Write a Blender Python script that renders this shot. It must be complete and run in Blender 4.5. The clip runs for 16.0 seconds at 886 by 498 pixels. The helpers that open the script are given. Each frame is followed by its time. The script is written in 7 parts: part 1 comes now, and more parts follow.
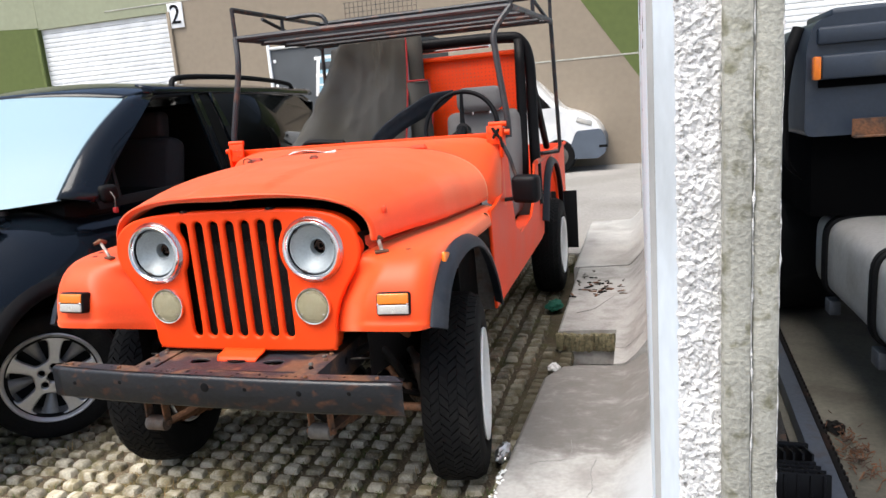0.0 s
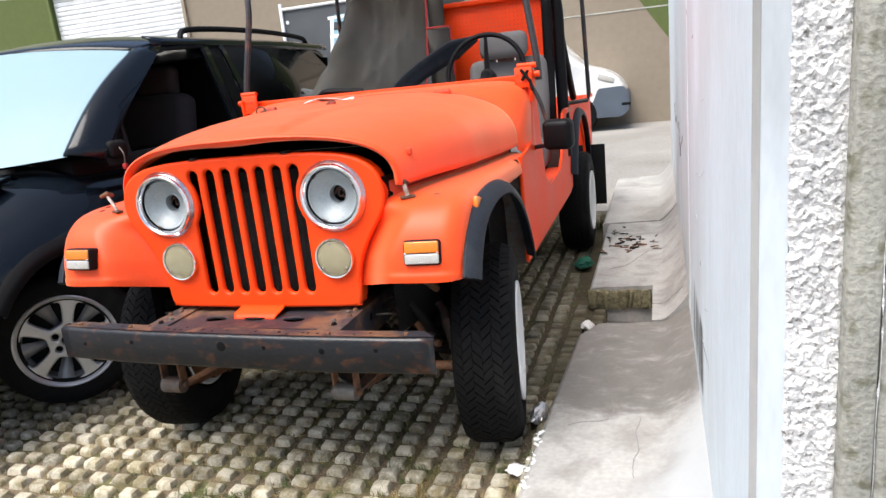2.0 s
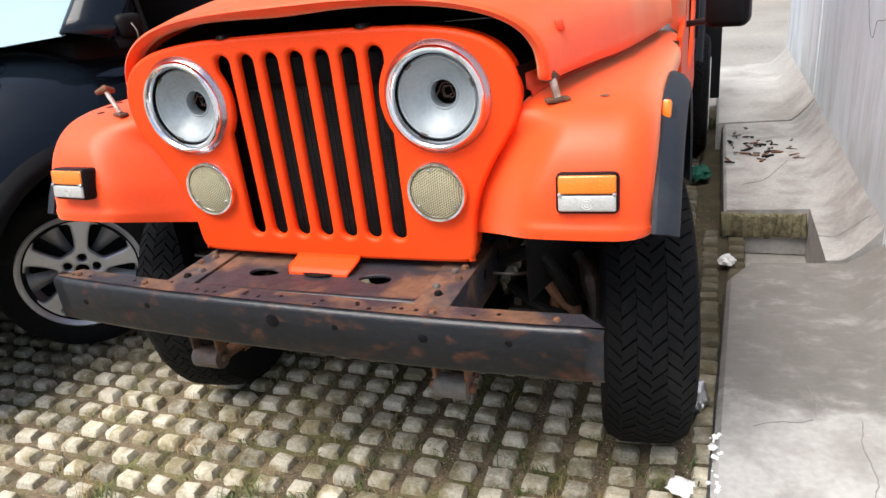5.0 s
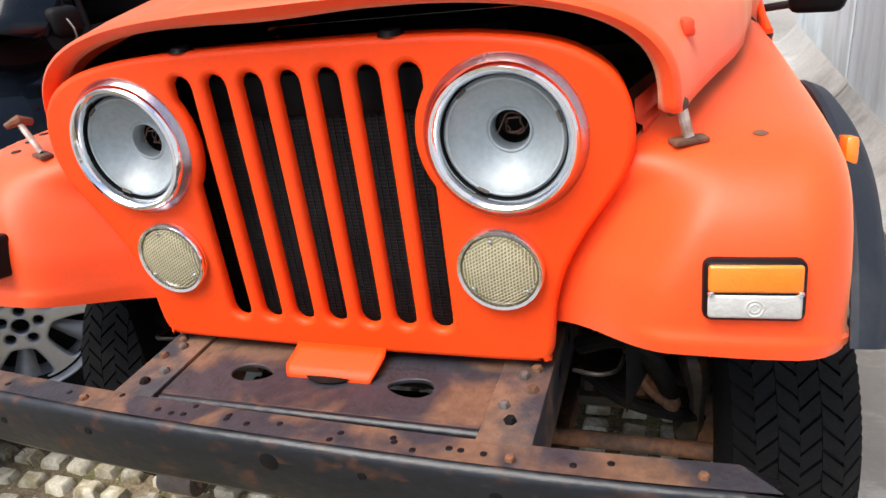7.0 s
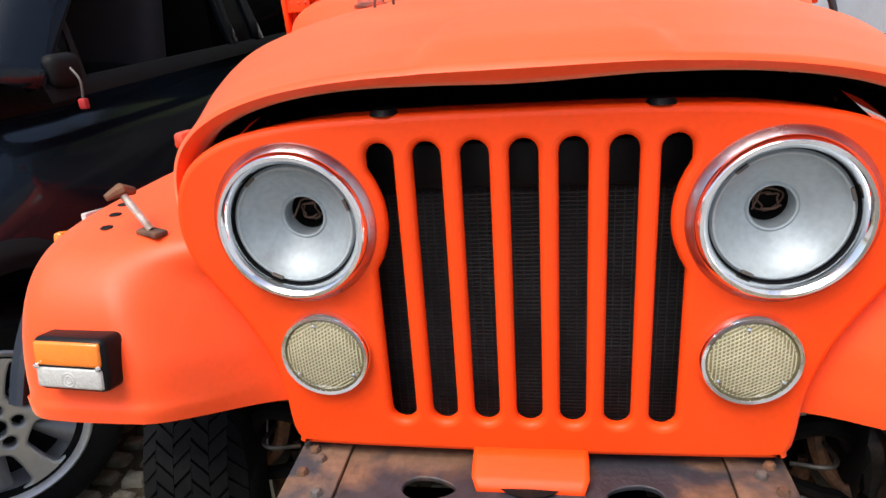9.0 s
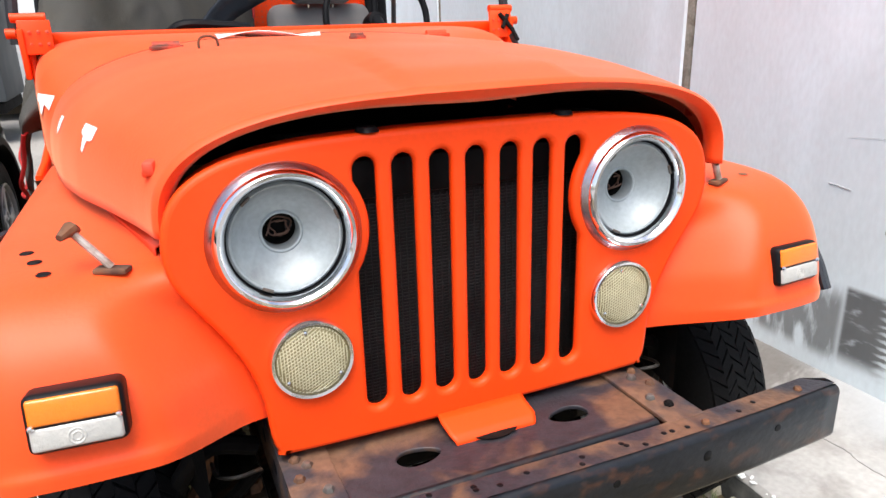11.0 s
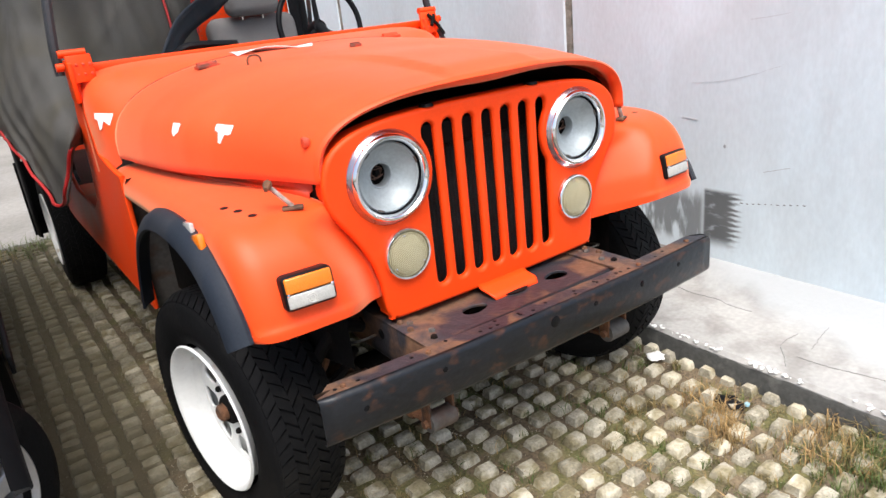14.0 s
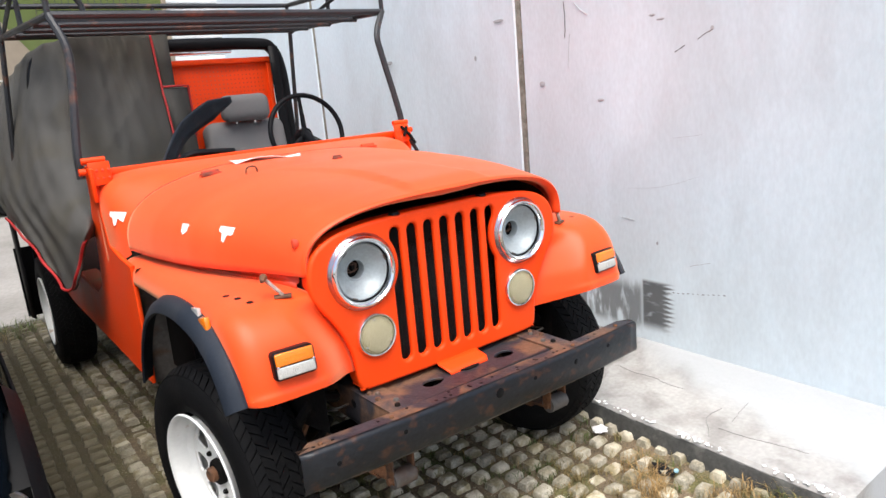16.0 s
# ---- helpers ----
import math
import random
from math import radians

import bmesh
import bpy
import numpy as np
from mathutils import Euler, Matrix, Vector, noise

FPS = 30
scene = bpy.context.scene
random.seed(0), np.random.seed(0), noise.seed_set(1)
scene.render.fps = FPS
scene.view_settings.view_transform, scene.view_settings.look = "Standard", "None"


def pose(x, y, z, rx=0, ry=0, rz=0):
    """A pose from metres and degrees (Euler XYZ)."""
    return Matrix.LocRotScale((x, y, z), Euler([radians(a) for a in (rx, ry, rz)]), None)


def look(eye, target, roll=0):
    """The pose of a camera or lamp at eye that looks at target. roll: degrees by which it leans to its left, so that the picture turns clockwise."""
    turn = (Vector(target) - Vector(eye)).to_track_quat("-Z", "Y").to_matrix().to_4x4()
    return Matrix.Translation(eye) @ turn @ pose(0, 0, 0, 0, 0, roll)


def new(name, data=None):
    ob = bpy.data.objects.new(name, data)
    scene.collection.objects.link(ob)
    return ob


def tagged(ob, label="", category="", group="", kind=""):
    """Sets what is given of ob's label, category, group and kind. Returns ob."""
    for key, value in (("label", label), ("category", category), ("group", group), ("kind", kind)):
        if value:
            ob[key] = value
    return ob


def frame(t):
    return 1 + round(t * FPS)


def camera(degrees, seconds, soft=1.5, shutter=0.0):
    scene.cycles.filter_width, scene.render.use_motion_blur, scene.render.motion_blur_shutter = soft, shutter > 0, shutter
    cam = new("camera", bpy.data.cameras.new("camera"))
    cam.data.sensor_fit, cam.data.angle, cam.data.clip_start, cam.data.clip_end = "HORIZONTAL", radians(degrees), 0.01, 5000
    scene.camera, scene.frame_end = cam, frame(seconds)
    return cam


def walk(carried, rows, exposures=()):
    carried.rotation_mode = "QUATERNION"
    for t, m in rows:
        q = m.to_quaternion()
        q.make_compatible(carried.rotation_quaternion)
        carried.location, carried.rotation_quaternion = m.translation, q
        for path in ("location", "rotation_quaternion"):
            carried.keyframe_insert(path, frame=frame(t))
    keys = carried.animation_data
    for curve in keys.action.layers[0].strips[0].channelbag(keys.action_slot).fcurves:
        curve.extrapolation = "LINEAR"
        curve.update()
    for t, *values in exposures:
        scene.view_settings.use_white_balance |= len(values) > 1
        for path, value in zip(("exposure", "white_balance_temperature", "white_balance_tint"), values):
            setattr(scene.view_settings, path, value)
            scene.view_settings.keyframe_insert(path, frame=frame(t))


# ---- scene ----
cam = camera(65.9, 16.0)
PATH = [
    (0, (1.284, -1.93, 1.384), (0.736, -0.048, 0.986), -4.7),
    (0.5, (1.289, -1.894, 1.369), (0.718, -0.024, 0.944), -5.0),
    (1, (1.303, -1.837, 1.317), (0.69, 0.016, 0.885), -5.6),
    (1.5, (1.287, -1.786, 1.283), (0.646, 0.055, 0.838), -6.0),
    (2, (1.195, -1.79, 1.289), (0.595, 0.055, 0.803), -6.0),
    (2.5, (1.078, -1.766, 1.279), (0.515, 0.081, 0.759), -5.5),
    (3, (0.993, -1.658, 1.253), (0.411, 0.169, 0.683), -5.5),
    (3.5, (0.93, -1.555, 1.243), (0.323, 0.244, 0.616), -5.5),
    (4, (0.88, -1.431, 1.225), (0.217, 0.33, 0.547), -5.7),
    (4.2, (0.865, -1.384, 1.215), (0.175, 0.361, 0.524), -5.8),
    (6.5, (0.553, -0.892, 1.24), (-0.155, 0.741, 0.33), -7.6),
    (7, (0.499, -0.819, 1.231), (-0.138, 0.88, 0.39), -7.4),
    (7.5, (0.391, -0.782, 1.234), (-0.051, 1.011, 0.466), -4.5),
    (8, (0.276, -0.757, 1.236), (-0.035, 1.075, 0.495), -2.8),
    (8.5, (0.165, -0.722, 1.258), (-0.178, 1.086, 0.475), -3.8),
    (8.7, (0.11, -0.746, 1.26), (-0.242, 1.071, 0.502), -4.1),
    (10.8, (-0.398, -0.899, 1.269), (0.258, 0.875, 0.618), -1.8),
    (11, (-0.448, -0.91, 1.26), (0.298, 0.836, 0.632), -1.6),
    (11.5, (-0.54, -0.967, 1.254), (0.334, 0.716, 0.622), -1.9),
    (12, (-0.631, -1.057, 1.247), (0.318, 0.581, 0.601), -3.1),
    (12.5, (-0.747, -1.126, 1.257), (0.258, 0.468, 0.586), -4.0),
    (13, (-0.871, -1.177, 1.279), (0.163, 0.385, 0.58), -5.3),
    (13.5, (-0.969, -1.226, 1.317), (0.079, 0.319, 0.598), -6.0),
    (14, (-1.031, -1.289, 1.348), (0.012, 0.272, 0.657), -6.3),
    (14.5, (-1.093, -1.349, 1.402), (-0.025, 0.212, 0.751), -5.8),
    (15, (-1.151, -1.415, 1.444), (-0.032, 0.135, 0.856), -5.2),
    (15.5, (-1.192, -1.476, 1.469), (-0.03, 0.063, 0.941), -4.8),
    (16, (-1.176, -1.579, 1.457), (-0.023, -0.012, 0.992), -5.1),
]
walk(cam, [(t, look(eye, target, roll)) for t, eye, target, roll in PATH], [(0, 0.94), (1.5, 1.00), (2.5, 1.02), (4.2, 1.00), (7, 1.00), (8.5, 0.86), (11.5, 1.04), (13, 0.98), (14, 0.97), (16, 0.96)])

# ---- world, sun, exposure ----
world = bpy.data.worlds.new("overcast_sky")
scene.world = world
world.use_nodes = True
wn = world.node_tree.nodes
sky = wn.new("ShaderNodeTexSky")
sky.sky_type, sky.sun_disc = "NISHITA", False
SUN_EL, SUN_AZ = 64.0, 212.0
sky.sun_elevation, sky.sun_rotation = radians(SUN_EL), radians(SUN_AZ)
sky.air_density, sky.dust_density, sky.ozone_density = 1.0, 4.0, 1.5
wn["Background"].inputs["Strength"].default_value = 0.112
world.node_tree.links.new(sky.outputs["Color"], wn["Background"].inputs["Color"])
sun = new("sun", bpy.data.lights.new("sun", "SUN"))
sun.data.energy, sun.data.angle, sun.data.color = 2.2, radians(45), (0.99, 0.98, 0.95)
sd = Vector((math.sin(radians(SUN_AZ)) * math.cos(radians(SUN_EL)), math.cos(radians(SUN_AZ)) * math.cos(radians(SUN_EL)), math.sin(radians(SUN_EL))))
sun.matrix_world = look(sd * 30, (0, 0, 0))
scene.view_settings.exposure = 1.04


# ---- materials ----
def material(name, color, rough=0.6, metal=0.0, spot=None, spot_scale=6.0, spot_range=(0.5, 0.62), spot_amount=1.0, grain=0.12, grain_scale=60.0,
             bump=0.15, bump_scale=90.0, rough_var=0.1, coat=0.0, spec=0.5, big=0.12, big_scale=2.5, rand=0.0, stretch=(1, 1, 1), place=False):
    """Base colour with broad and fine variation, an optional second colour in blotches, and fine relief."""
    m = bpy.data.materials.new(name)
    m.use_nodes = True
    nt = m.node_tree
    N, L = nt.nodes, nt.links
    b = N["Principled BSDF"]
    tc = N.new("ShaderNodeTexCoord")
    mp = N.new("ShaderNodeMapping")
    mp.inputs["Scale"].default_value = stretch
    L.new(N.new("ShaderNodeNewGeometry").outputs["Position"] if place else tc.outputs["Object"], mp.inputs["Vector"])

    def tex(scale, detail=4.0, dist=0.0):
        n = N.new("ShaderNodeTexNoise")
        n.inputs["Scale"].default_value, n.inputs["Detail"].default_value, n.inputs["Distortion"].default_value = scale, detail, dist
        L.new(mp.outputs["Vector"], n.inputs["Vector"])
        return n.outputs["Fac"]

    def ramp(src, lo, hi, a=0.0, z=1.0):
        n = N.new("ShaderNodeMapRange")
        n.inputs["From Min"].default_value, n.inputs["From Max"].default_value = lo, hi
        n.inputs["To Min"].default_value, n.inputs["To Max"].default_value = a, z
        L.new(src, n.inputs["Value"])
        return n.outputs["Result"]

    def mix(kind, fac, a, c):
        n = N.new("ShaderNodeMix")
        n.data_type, n.blend_type = "RGBA", kind
        if isinstance(fac, float):
            n.inputs["Factor"].default_value = fac
        else:
            L.new(fac, n.inputs["Factor"])
        for sock, v in ((n.inputs["A"], a), (n.inputs["B"], c)):
            if isinstance(v, tuple):
                sock.default_value = (*v, 1.0)
            else:
                L.new(v, sock)
        return n.outputs["Result"]

    fine, broad = tex(grain_scale), tex(big_scale, 5.0, 0.3)
    col = tuple(color)
    if spot:
        mask = ramp(tex(spot_scale, 8.0, 0.4), spot_range[0], spot_range[1], 0.0, spot_amount)
        col = mix("MIX", mask, col, tuple(spot))
    g = N.new("ShaderNodeMath")
    g.operation = "ADD"
    L.new(ramp(fine, 0.3, 0.7, 1 - grain, 1 + grain), g.inputs[0])
    L.new(ramp(broad, 0.3, 0.7, -big, big), g.inputs[1])
    value = g.outputs[0]
    if rand:
        oi = N.new("ShaderNodeObjectInfo")
        gi = N.new("ShaderNodeNewGeometry")
        r1 = N.new("ShaderNodeMath")
        r1.operation = "ADD"
        L.new(oi.outputs["Random"], r1.inputs[0])
        L.new(gi.outputs["Random Per Island"], r1.inputs[1])
        r2 = N.new("ShaderNodeMath")
        r2.operation = "FRACT"
        L.new(r1.outputs[0], r2.inputs[0])
        r3 = N.new("ShaderNodeMath")
        r3.operation = "ADD"
        L.new(ramp(r2.outputs[0], 0, 1, -rand, rand), r3.inputs[0])
        L.new(value, r3.inputs[1])
        value = r3.outputs[0]
    cx = N.new("ShaderNodeCombineColor")
    for k in range(3):
        L.new(value, cx.inputs[k])
    L.new(mix("MULTIPLY", 1.0, col, cx.outputs[0]), b.inputs["Base Color"])
    L.new(ramp(broad, 0.25, 0.75, max(0.02, rough - rough_var), min(1.0, rough + rough_var)), b.inputs["Roughness"])
    b.inputs["Metallic"].default_value = metal
    b.inputs["Specular IOR Level"].default_value = spec
    b.inputs["Coat Weight"].default_value = coat
    b.inputs["Coat Roughness"].default_value = 0.15
    if bump:
        bn = N.new("ShaderNodeBump")
        bn.inputs["Strength"].default_value, bn.inputs["Distance"].default_value = bump, 0.004
        L.new(tex(bump_scale, 6.0), bn.inputs["Height"])
        L.new(bn.outputs["Normal"], b.inputs["Normal"])
    return m


def glassy(name, color, rough=0.05, alpha_mix=0.0):
    m = bpy.data.materials.new(name)
    m.use_nodes = True
    b = m.node_tree.nodes["Principled BSDF"]
    b.inputs["Base Color"].default_value = (*color, 1)
    b.inputs["Roughness"].default_value = rough
    b.inputs["Transmission Weight"].default_value = alpha_mix
    b.inputs["IOR"].default_value = 1.5
    return m


ORANGE = material("orange_paint", (0.92, 0.062, 0.004), 0.46, 0, (0.82, 0.078, 0.012), 4.0, (0.52, 0.75), 0.6, 0.03, 150, 0.06, 140, 0.08, 0.0, 0.28, 0.06, 3.0)
SKYLIT_ORANGE = material("skylit_orange_paint", (0.92, 0.068, 0.005), 0.46, 0, (0.80, 0.088, 0.016), 4.0, (0.52, 0.75), 0.6, 0.03, 150, 0.06, 140, 0.08, 0.0, 0.42, 0.06, 3.0)
ob_ = SKYLIT_ORANGE.node_tree.nodes["Principled BSDF"].inputs      # pale sheen stands in for sky light on bonnet, cowl and wings
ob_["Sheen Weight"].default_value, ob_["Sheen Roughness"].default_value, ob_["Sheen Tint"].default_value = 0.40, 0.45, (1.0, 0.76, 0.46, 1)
ORANGE_OLD = material("worn_orange_paint", (0.70, 0.055, 0.012), 0.55, 0, (0.35, 0.16, 0.11), 4.0, (0.52, 0.66), 0.6, 0.06, 90, 0.12, 90)
CHROME = material("chrome", (0.86, 0.86, 0.88), 0.08, 1.0, (0.5, 0.42, 0.36), 60, (0.66, 0.74), 0.5, 0.02, 200, 0.02, 200, 0.04)
# pink tint stands in for orange paint mirrored in the dull chrome
PINKED_CHROME = material("pinked_dull_chrome", (0.50, 0.44, 0.47), 0.24, 1.0, (0.34, 0.27, 0.30), 18, (0.45, 0.65), 0.7, 0.05, 120, 0.06, 120, 0.08)
REFLECTOR = material("lamp_reflector", (0.37, 0.41, 0.425), 0.46, 0.30, (0.26, 0.27, 0.27), 14, (0.5, 0.7), 0.6, 0.08, 120, 0.04, 100, 0.1)
RUBBER = material("tyre_rubber", (0.0075, 0.0075, 0.008), 0.7, 0, (0.018, 0.017, 0.016), 9, (0.55, 0.7), 0.6, 0.2, 120, 0.25, 140, spec=0.10)
FLARE = material("black_flare_rubber", (0.018, 0.023, 0.032), 0.5, 0, (0.055, 0.056, 0.06), 7, (0.52, 0.7), 0.5, 0.1, 120, 0.12, 160, spec=0.2)
BLACK_STEEL = material("rusty_black_steel", (0.0078, 0.0092, 0.0120), 0.34, 0.0, (0.070, 0.028, 0.015), 24, (0.54, 0.71), 0.75, 0.3, 70, 0.25, 45, 0.12, stretch=(1, 1.6, 1.6), spec=0.42)
RUST_PLATE = material("rusted_plate", (0.138, 0.075, 0.045), 0.50, 0.0, (0.022, 0.024, 0.032), 9, (0.42, 0.54), 0.95, 0.25, 60, 0.4, 110, 0.12)
RUST = material("rust", (0.17, 0.075, 0.035), 0.8, 0.1, (0.05, 0.035, 0.028), 14, (0.45, 0.6), 0.8, 0.3, 90, 0.4, 120)
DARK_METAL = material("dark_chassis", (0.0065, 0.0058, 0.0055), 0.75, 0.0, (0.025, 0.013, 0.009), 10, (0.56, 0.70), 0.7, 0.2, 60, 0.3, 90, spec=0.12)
GREY_METAL = material("grey_cast_metal", (0.12, 0.11, 0.10), 0.6, 0.3, (0.10, 0.05, 0.03), 14, (0.5, 0.65), 0.7, 0.2, 60, 0.3, 90)
GREASE = material("greasy_cast_iron", (0.030, 0.026, 0.022), 0.6, 0.2, (0.085, 0.045, 0.025), 22, (0.5, 0.62), 0.8, 0.25, 90, 0.4, 120)
WORN_ZINC = material("worn_zinc", (0.50, 0.46, 0.41), 0.45, 0.3, (0.20, 0.10, 0.05), 40, (0.5, 0.65), 0.7, 0.1, 120, 0.2, 120)
WHITE_RIM = material("white_rim_paint", (0.80, 0.81, 0.80), 0.35, 0, (0.45, 0.30, 0.20), 12, (0.66, 0.74), 0.7, 0.03, 80, 0.05, 90, coat=0.2)
RADIATOR = material("radiator_core", (0.012, 0.012, 0.013), 0.6, 0.3, None, grain=0.3, grain_scale=180, bump=0.6, bump_scale=260, stretch=(1, 1, 8))
FINS = material("dusty_black_fins", (0.034, 0.034, 0.035), 0.5, 0.3, (0.014, 0.014, 0.014), 12, (0.42, 0.62), 0.8, 0.25, 160, 0.2, 160)
AMBER = material("amber_lens", (0.85, 0.20, 0.008), 0.18, 0, None, grain=0.05, bump=0.25, bump_scale=240, spec=0.6, coat=0.5)
CLEAR_LENS = material("clear_ribbed_lens", (0.46, 0.45, 0.42), 0.15, 0, (0.4, 0.38, 0.34), 20, (0.55, 0.7), 0.5, 0.05, 120, 0.35, 220, coat=0.5)
LENS_RIB = material("lens_net", (0.50, 0.46, 0.31), 0.35, 0, None, bump=0.1, coat=0.3)
CREAM_LENS = material("cream_lens", (0.19, 0.160, 0.075), 0.30, 0, (0.21, 0.175, 0.085), 14, (0.5, 0.65), 0.6, 0.10, 160, 0.2, 220, coat=0.4)
BLACK_PLASTIC = material("black_plastic", (0.006, 0.006, 0.007), 0.45, 0, None, grain=0.1, bump=0.1, spec=0.14)
BLACK_TUBE = material("worn_black_tube", (0.030, 0.031, 0.034), 0.45, 0.2, (0.16, 0.07, 0.04), 9, (0.58, 0.7), 0.7, 0.2, 90, 0.15, 120)
CANVAS = material("grey_canvas", (0.066, 0.063, 0.057), 0.9, 0, (0.052, 0.046, 0.033), 2.5, (0.45, 0.6), 0.7, 0.12, 400, 0.35, 500, 0.05, big=0.15)
RED_PIPING = material("red_piping", (0.42, 0.02, 0.02), 0.6)
SEAT = material("grey_seat_fabric", (0.17, 0.165, 0.165), 0.9, 0, None, grain=0.15, grain_scale=500, bump=0.3, bump_scale=600)
CONCRETE = material("concrete_foot", (0.40, 0.39, 0.37), 0.85, 0, (0.19, 0.18, 0.165), 2.2, (0.47, 0.66), 0.75, 0.10, 60, 0.3, 70, 0.08, big=0.16, big_scale=3.0)
# dark flecks colour in the shade of fine crevices
ROUGH_CONCRETE = material("broken_concrete", (0.70, 0.695, 0.685), 0.85, 0, (0.20, 0.19, 0.17), 150, (0.58, 0.66), 0.8, 0.2, 420, 0.7, 300, big=0.2, big_scale=14)
GREEN_CONCRETE = material("mossy_concrete", (0.39, 0.385, 0.335), 0.9, 0, (0.17, 0.165, 0.105), 34, (0.55, 0.68), 0.85, 0.18, 160, 0.6, 160, big=0.16, big_scale=5)
PAVER = material("turf_stone", (0.47, 0.43, 0.335), 0.92, 0, (0.19, 0.155, 0.075), 16, (0.42, 0.62), 0.85, 0.22, 130, 0.7, 110, 0.05, big=0.2, big_scale=4.0, rand=0.34, place=True)
SOIL = material("soil_and_moss", (0.150, 0.112, 0.070), 0.97, 0, (0.115, 0.110, 0.040), 7, (0.47, 0.60), 0.85, 0.45, 110, 1.0, 110, 0.02, big=0.35, big_scale=9.0)
YARD = material("yard_concrete", (0.27, 0.255, 0.235), 0.9, 0, (0.22, 0.21, 0.19), 0.8, (0.48, 0.66), 0.7, 0.12, 30, 0.3, 50, 0.05, big=0.15, big_scale=0.7)
GRASS = material("grass_blades", (0.09, 0.125, 0.03), 0.7, 0, (0.24, 0.17, 0.07), 3, (0.5, 0.56), 0.9, 0.2, 50, 0, rand=0.25)
DRY_GRASS = material("dry_grass", (0.34, 0.22, 0.09), 0.8, 0, None, bump=0, rand=0.25)
FOIL = material("crumpled_foil", (0.75, 0.75, 0.76), 0.28, 0.9, None, bump=0.4, bump_scale=90)
WHITE_CHIP = material("white_filler", (0.82, 0.82, 0.80), 0.6, 0, None, grain=0.03, bump=0.05)
PAPER = material("white_paper", (0.80, 0.79, 0.77), 0.8, 0, None, grain=0.02, bump=0.1)
VAN_PAINT = material("dark_green_black_paint", (0.005, 0.008, 0.012), 0.09, 0.0, None, grain=0.02, bump=0.0, rough_var=0.04, coat=0.16, spec=0.2, big=0.1)
VAN_GLASS = glassy("tinted_glass", (0.006, 0.007, 0.007), 0.04)
VAN_GLASS.node_tree.nodes["Principled BSDF"].inputs["IOR"].default_value = 1.16
# opaque pale blue stands in for the sky mirrored in the glass
WINDSCREEN = glassy("windscreen_sky_tint", (0.27, 0.385, 0.44), 0.30)
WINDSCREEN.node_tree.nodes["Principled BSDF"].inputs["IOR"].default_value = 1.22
DARK_TRIM = material("dark_trim", (0.0035, 0.0035, 0.004), 0.65, spec=0.2)
ALLOY = material("silver_alloy", (0.55, 0.55, 0.56), 0.36, 0.6, (0.2, 0.2, 0.2), 9, (0.6, 0.75), 0.5, 0.05, 90, 0.05, 120)
DULL_ALLOY = material("dull_alloy", (0.26, 0.26, 0.27), 0.42, 0.5, None, grain=0.08, bump=0.05)
BEIGE = material("beige_render", (0.27, 0.222, 0.165), 0.9, 0, None, grain=0.05, grain_scale=8, bump=0.1, big=0.06, big_scale=0.3)
GREEN = material("mural_green", (0.100, 0.130, 0.036), 0.9, 0, None, grain=0.05, grain_scale=8, bump=0.1, big=0.06, big_scale=0.3)
PALE_GREEN = material("mural_pale_green", (0.29, 0.31, 0.21), 0.9, 0, None, grain=0.05, grain_scale=8, bump=0.1, big=0.06, big_scale=0.3)
WHITE_METAL = material("white_sheet_metal", (0.78, 0.80, 0.81), 0.4, 0, None, grain=0.03, bump=0.0)
WHITE_CAR = material("white_car_paint", (0.80, 0.81, 0.81), 0.25, 0, None, grain=0.01, bump=0.0, coat=0.6)
GREY_PLASTIC = material("grey_bumper_plastic", (0.085, 0.105, 0.135), 0.55, 0, None, grain=0.06, bump=0.1)
TRUCK_PAINT = material("blue_grey_truck_panel", (0.026, 0.036, 0.054), 0.42, 0, (0.05, 0.055, 0.06), 6, (0.55, 0.7), 0.5, 0.08, 60, 0.12, 90)
TANK_METAL = material("dull_aluminium", (0.52, 0.51, 0.49), 0.40, 0.45, (0.34, 0.32, 0.28), 5, (0.5, 0.7), 0.6, 0.08, 60, 0.1, 90)
BANNER = material("dark_grey_tarpaulin", (0.055, 0.062, 0.068), 0.6, 0, None, grain=0.05, bump=0.1, big=0.15)
POSTER_BLUE = material("poster_pale_blue", (0.30, 0.52, 0.62), 0.5)
BEAM = material("grey_steel_beam", (0.085, 0.095, 0.115), 0.5, 0.4, (0.08, 0.06, 0.05), 8, (0.55, 0.7), 0.6)
COPPER = material("brown_wire", (0.12, 0.06, 0.04), 0.6)
GREEN_CLOTH = material("green_rag", (0.01, 0.12, 0.075), 0.8)


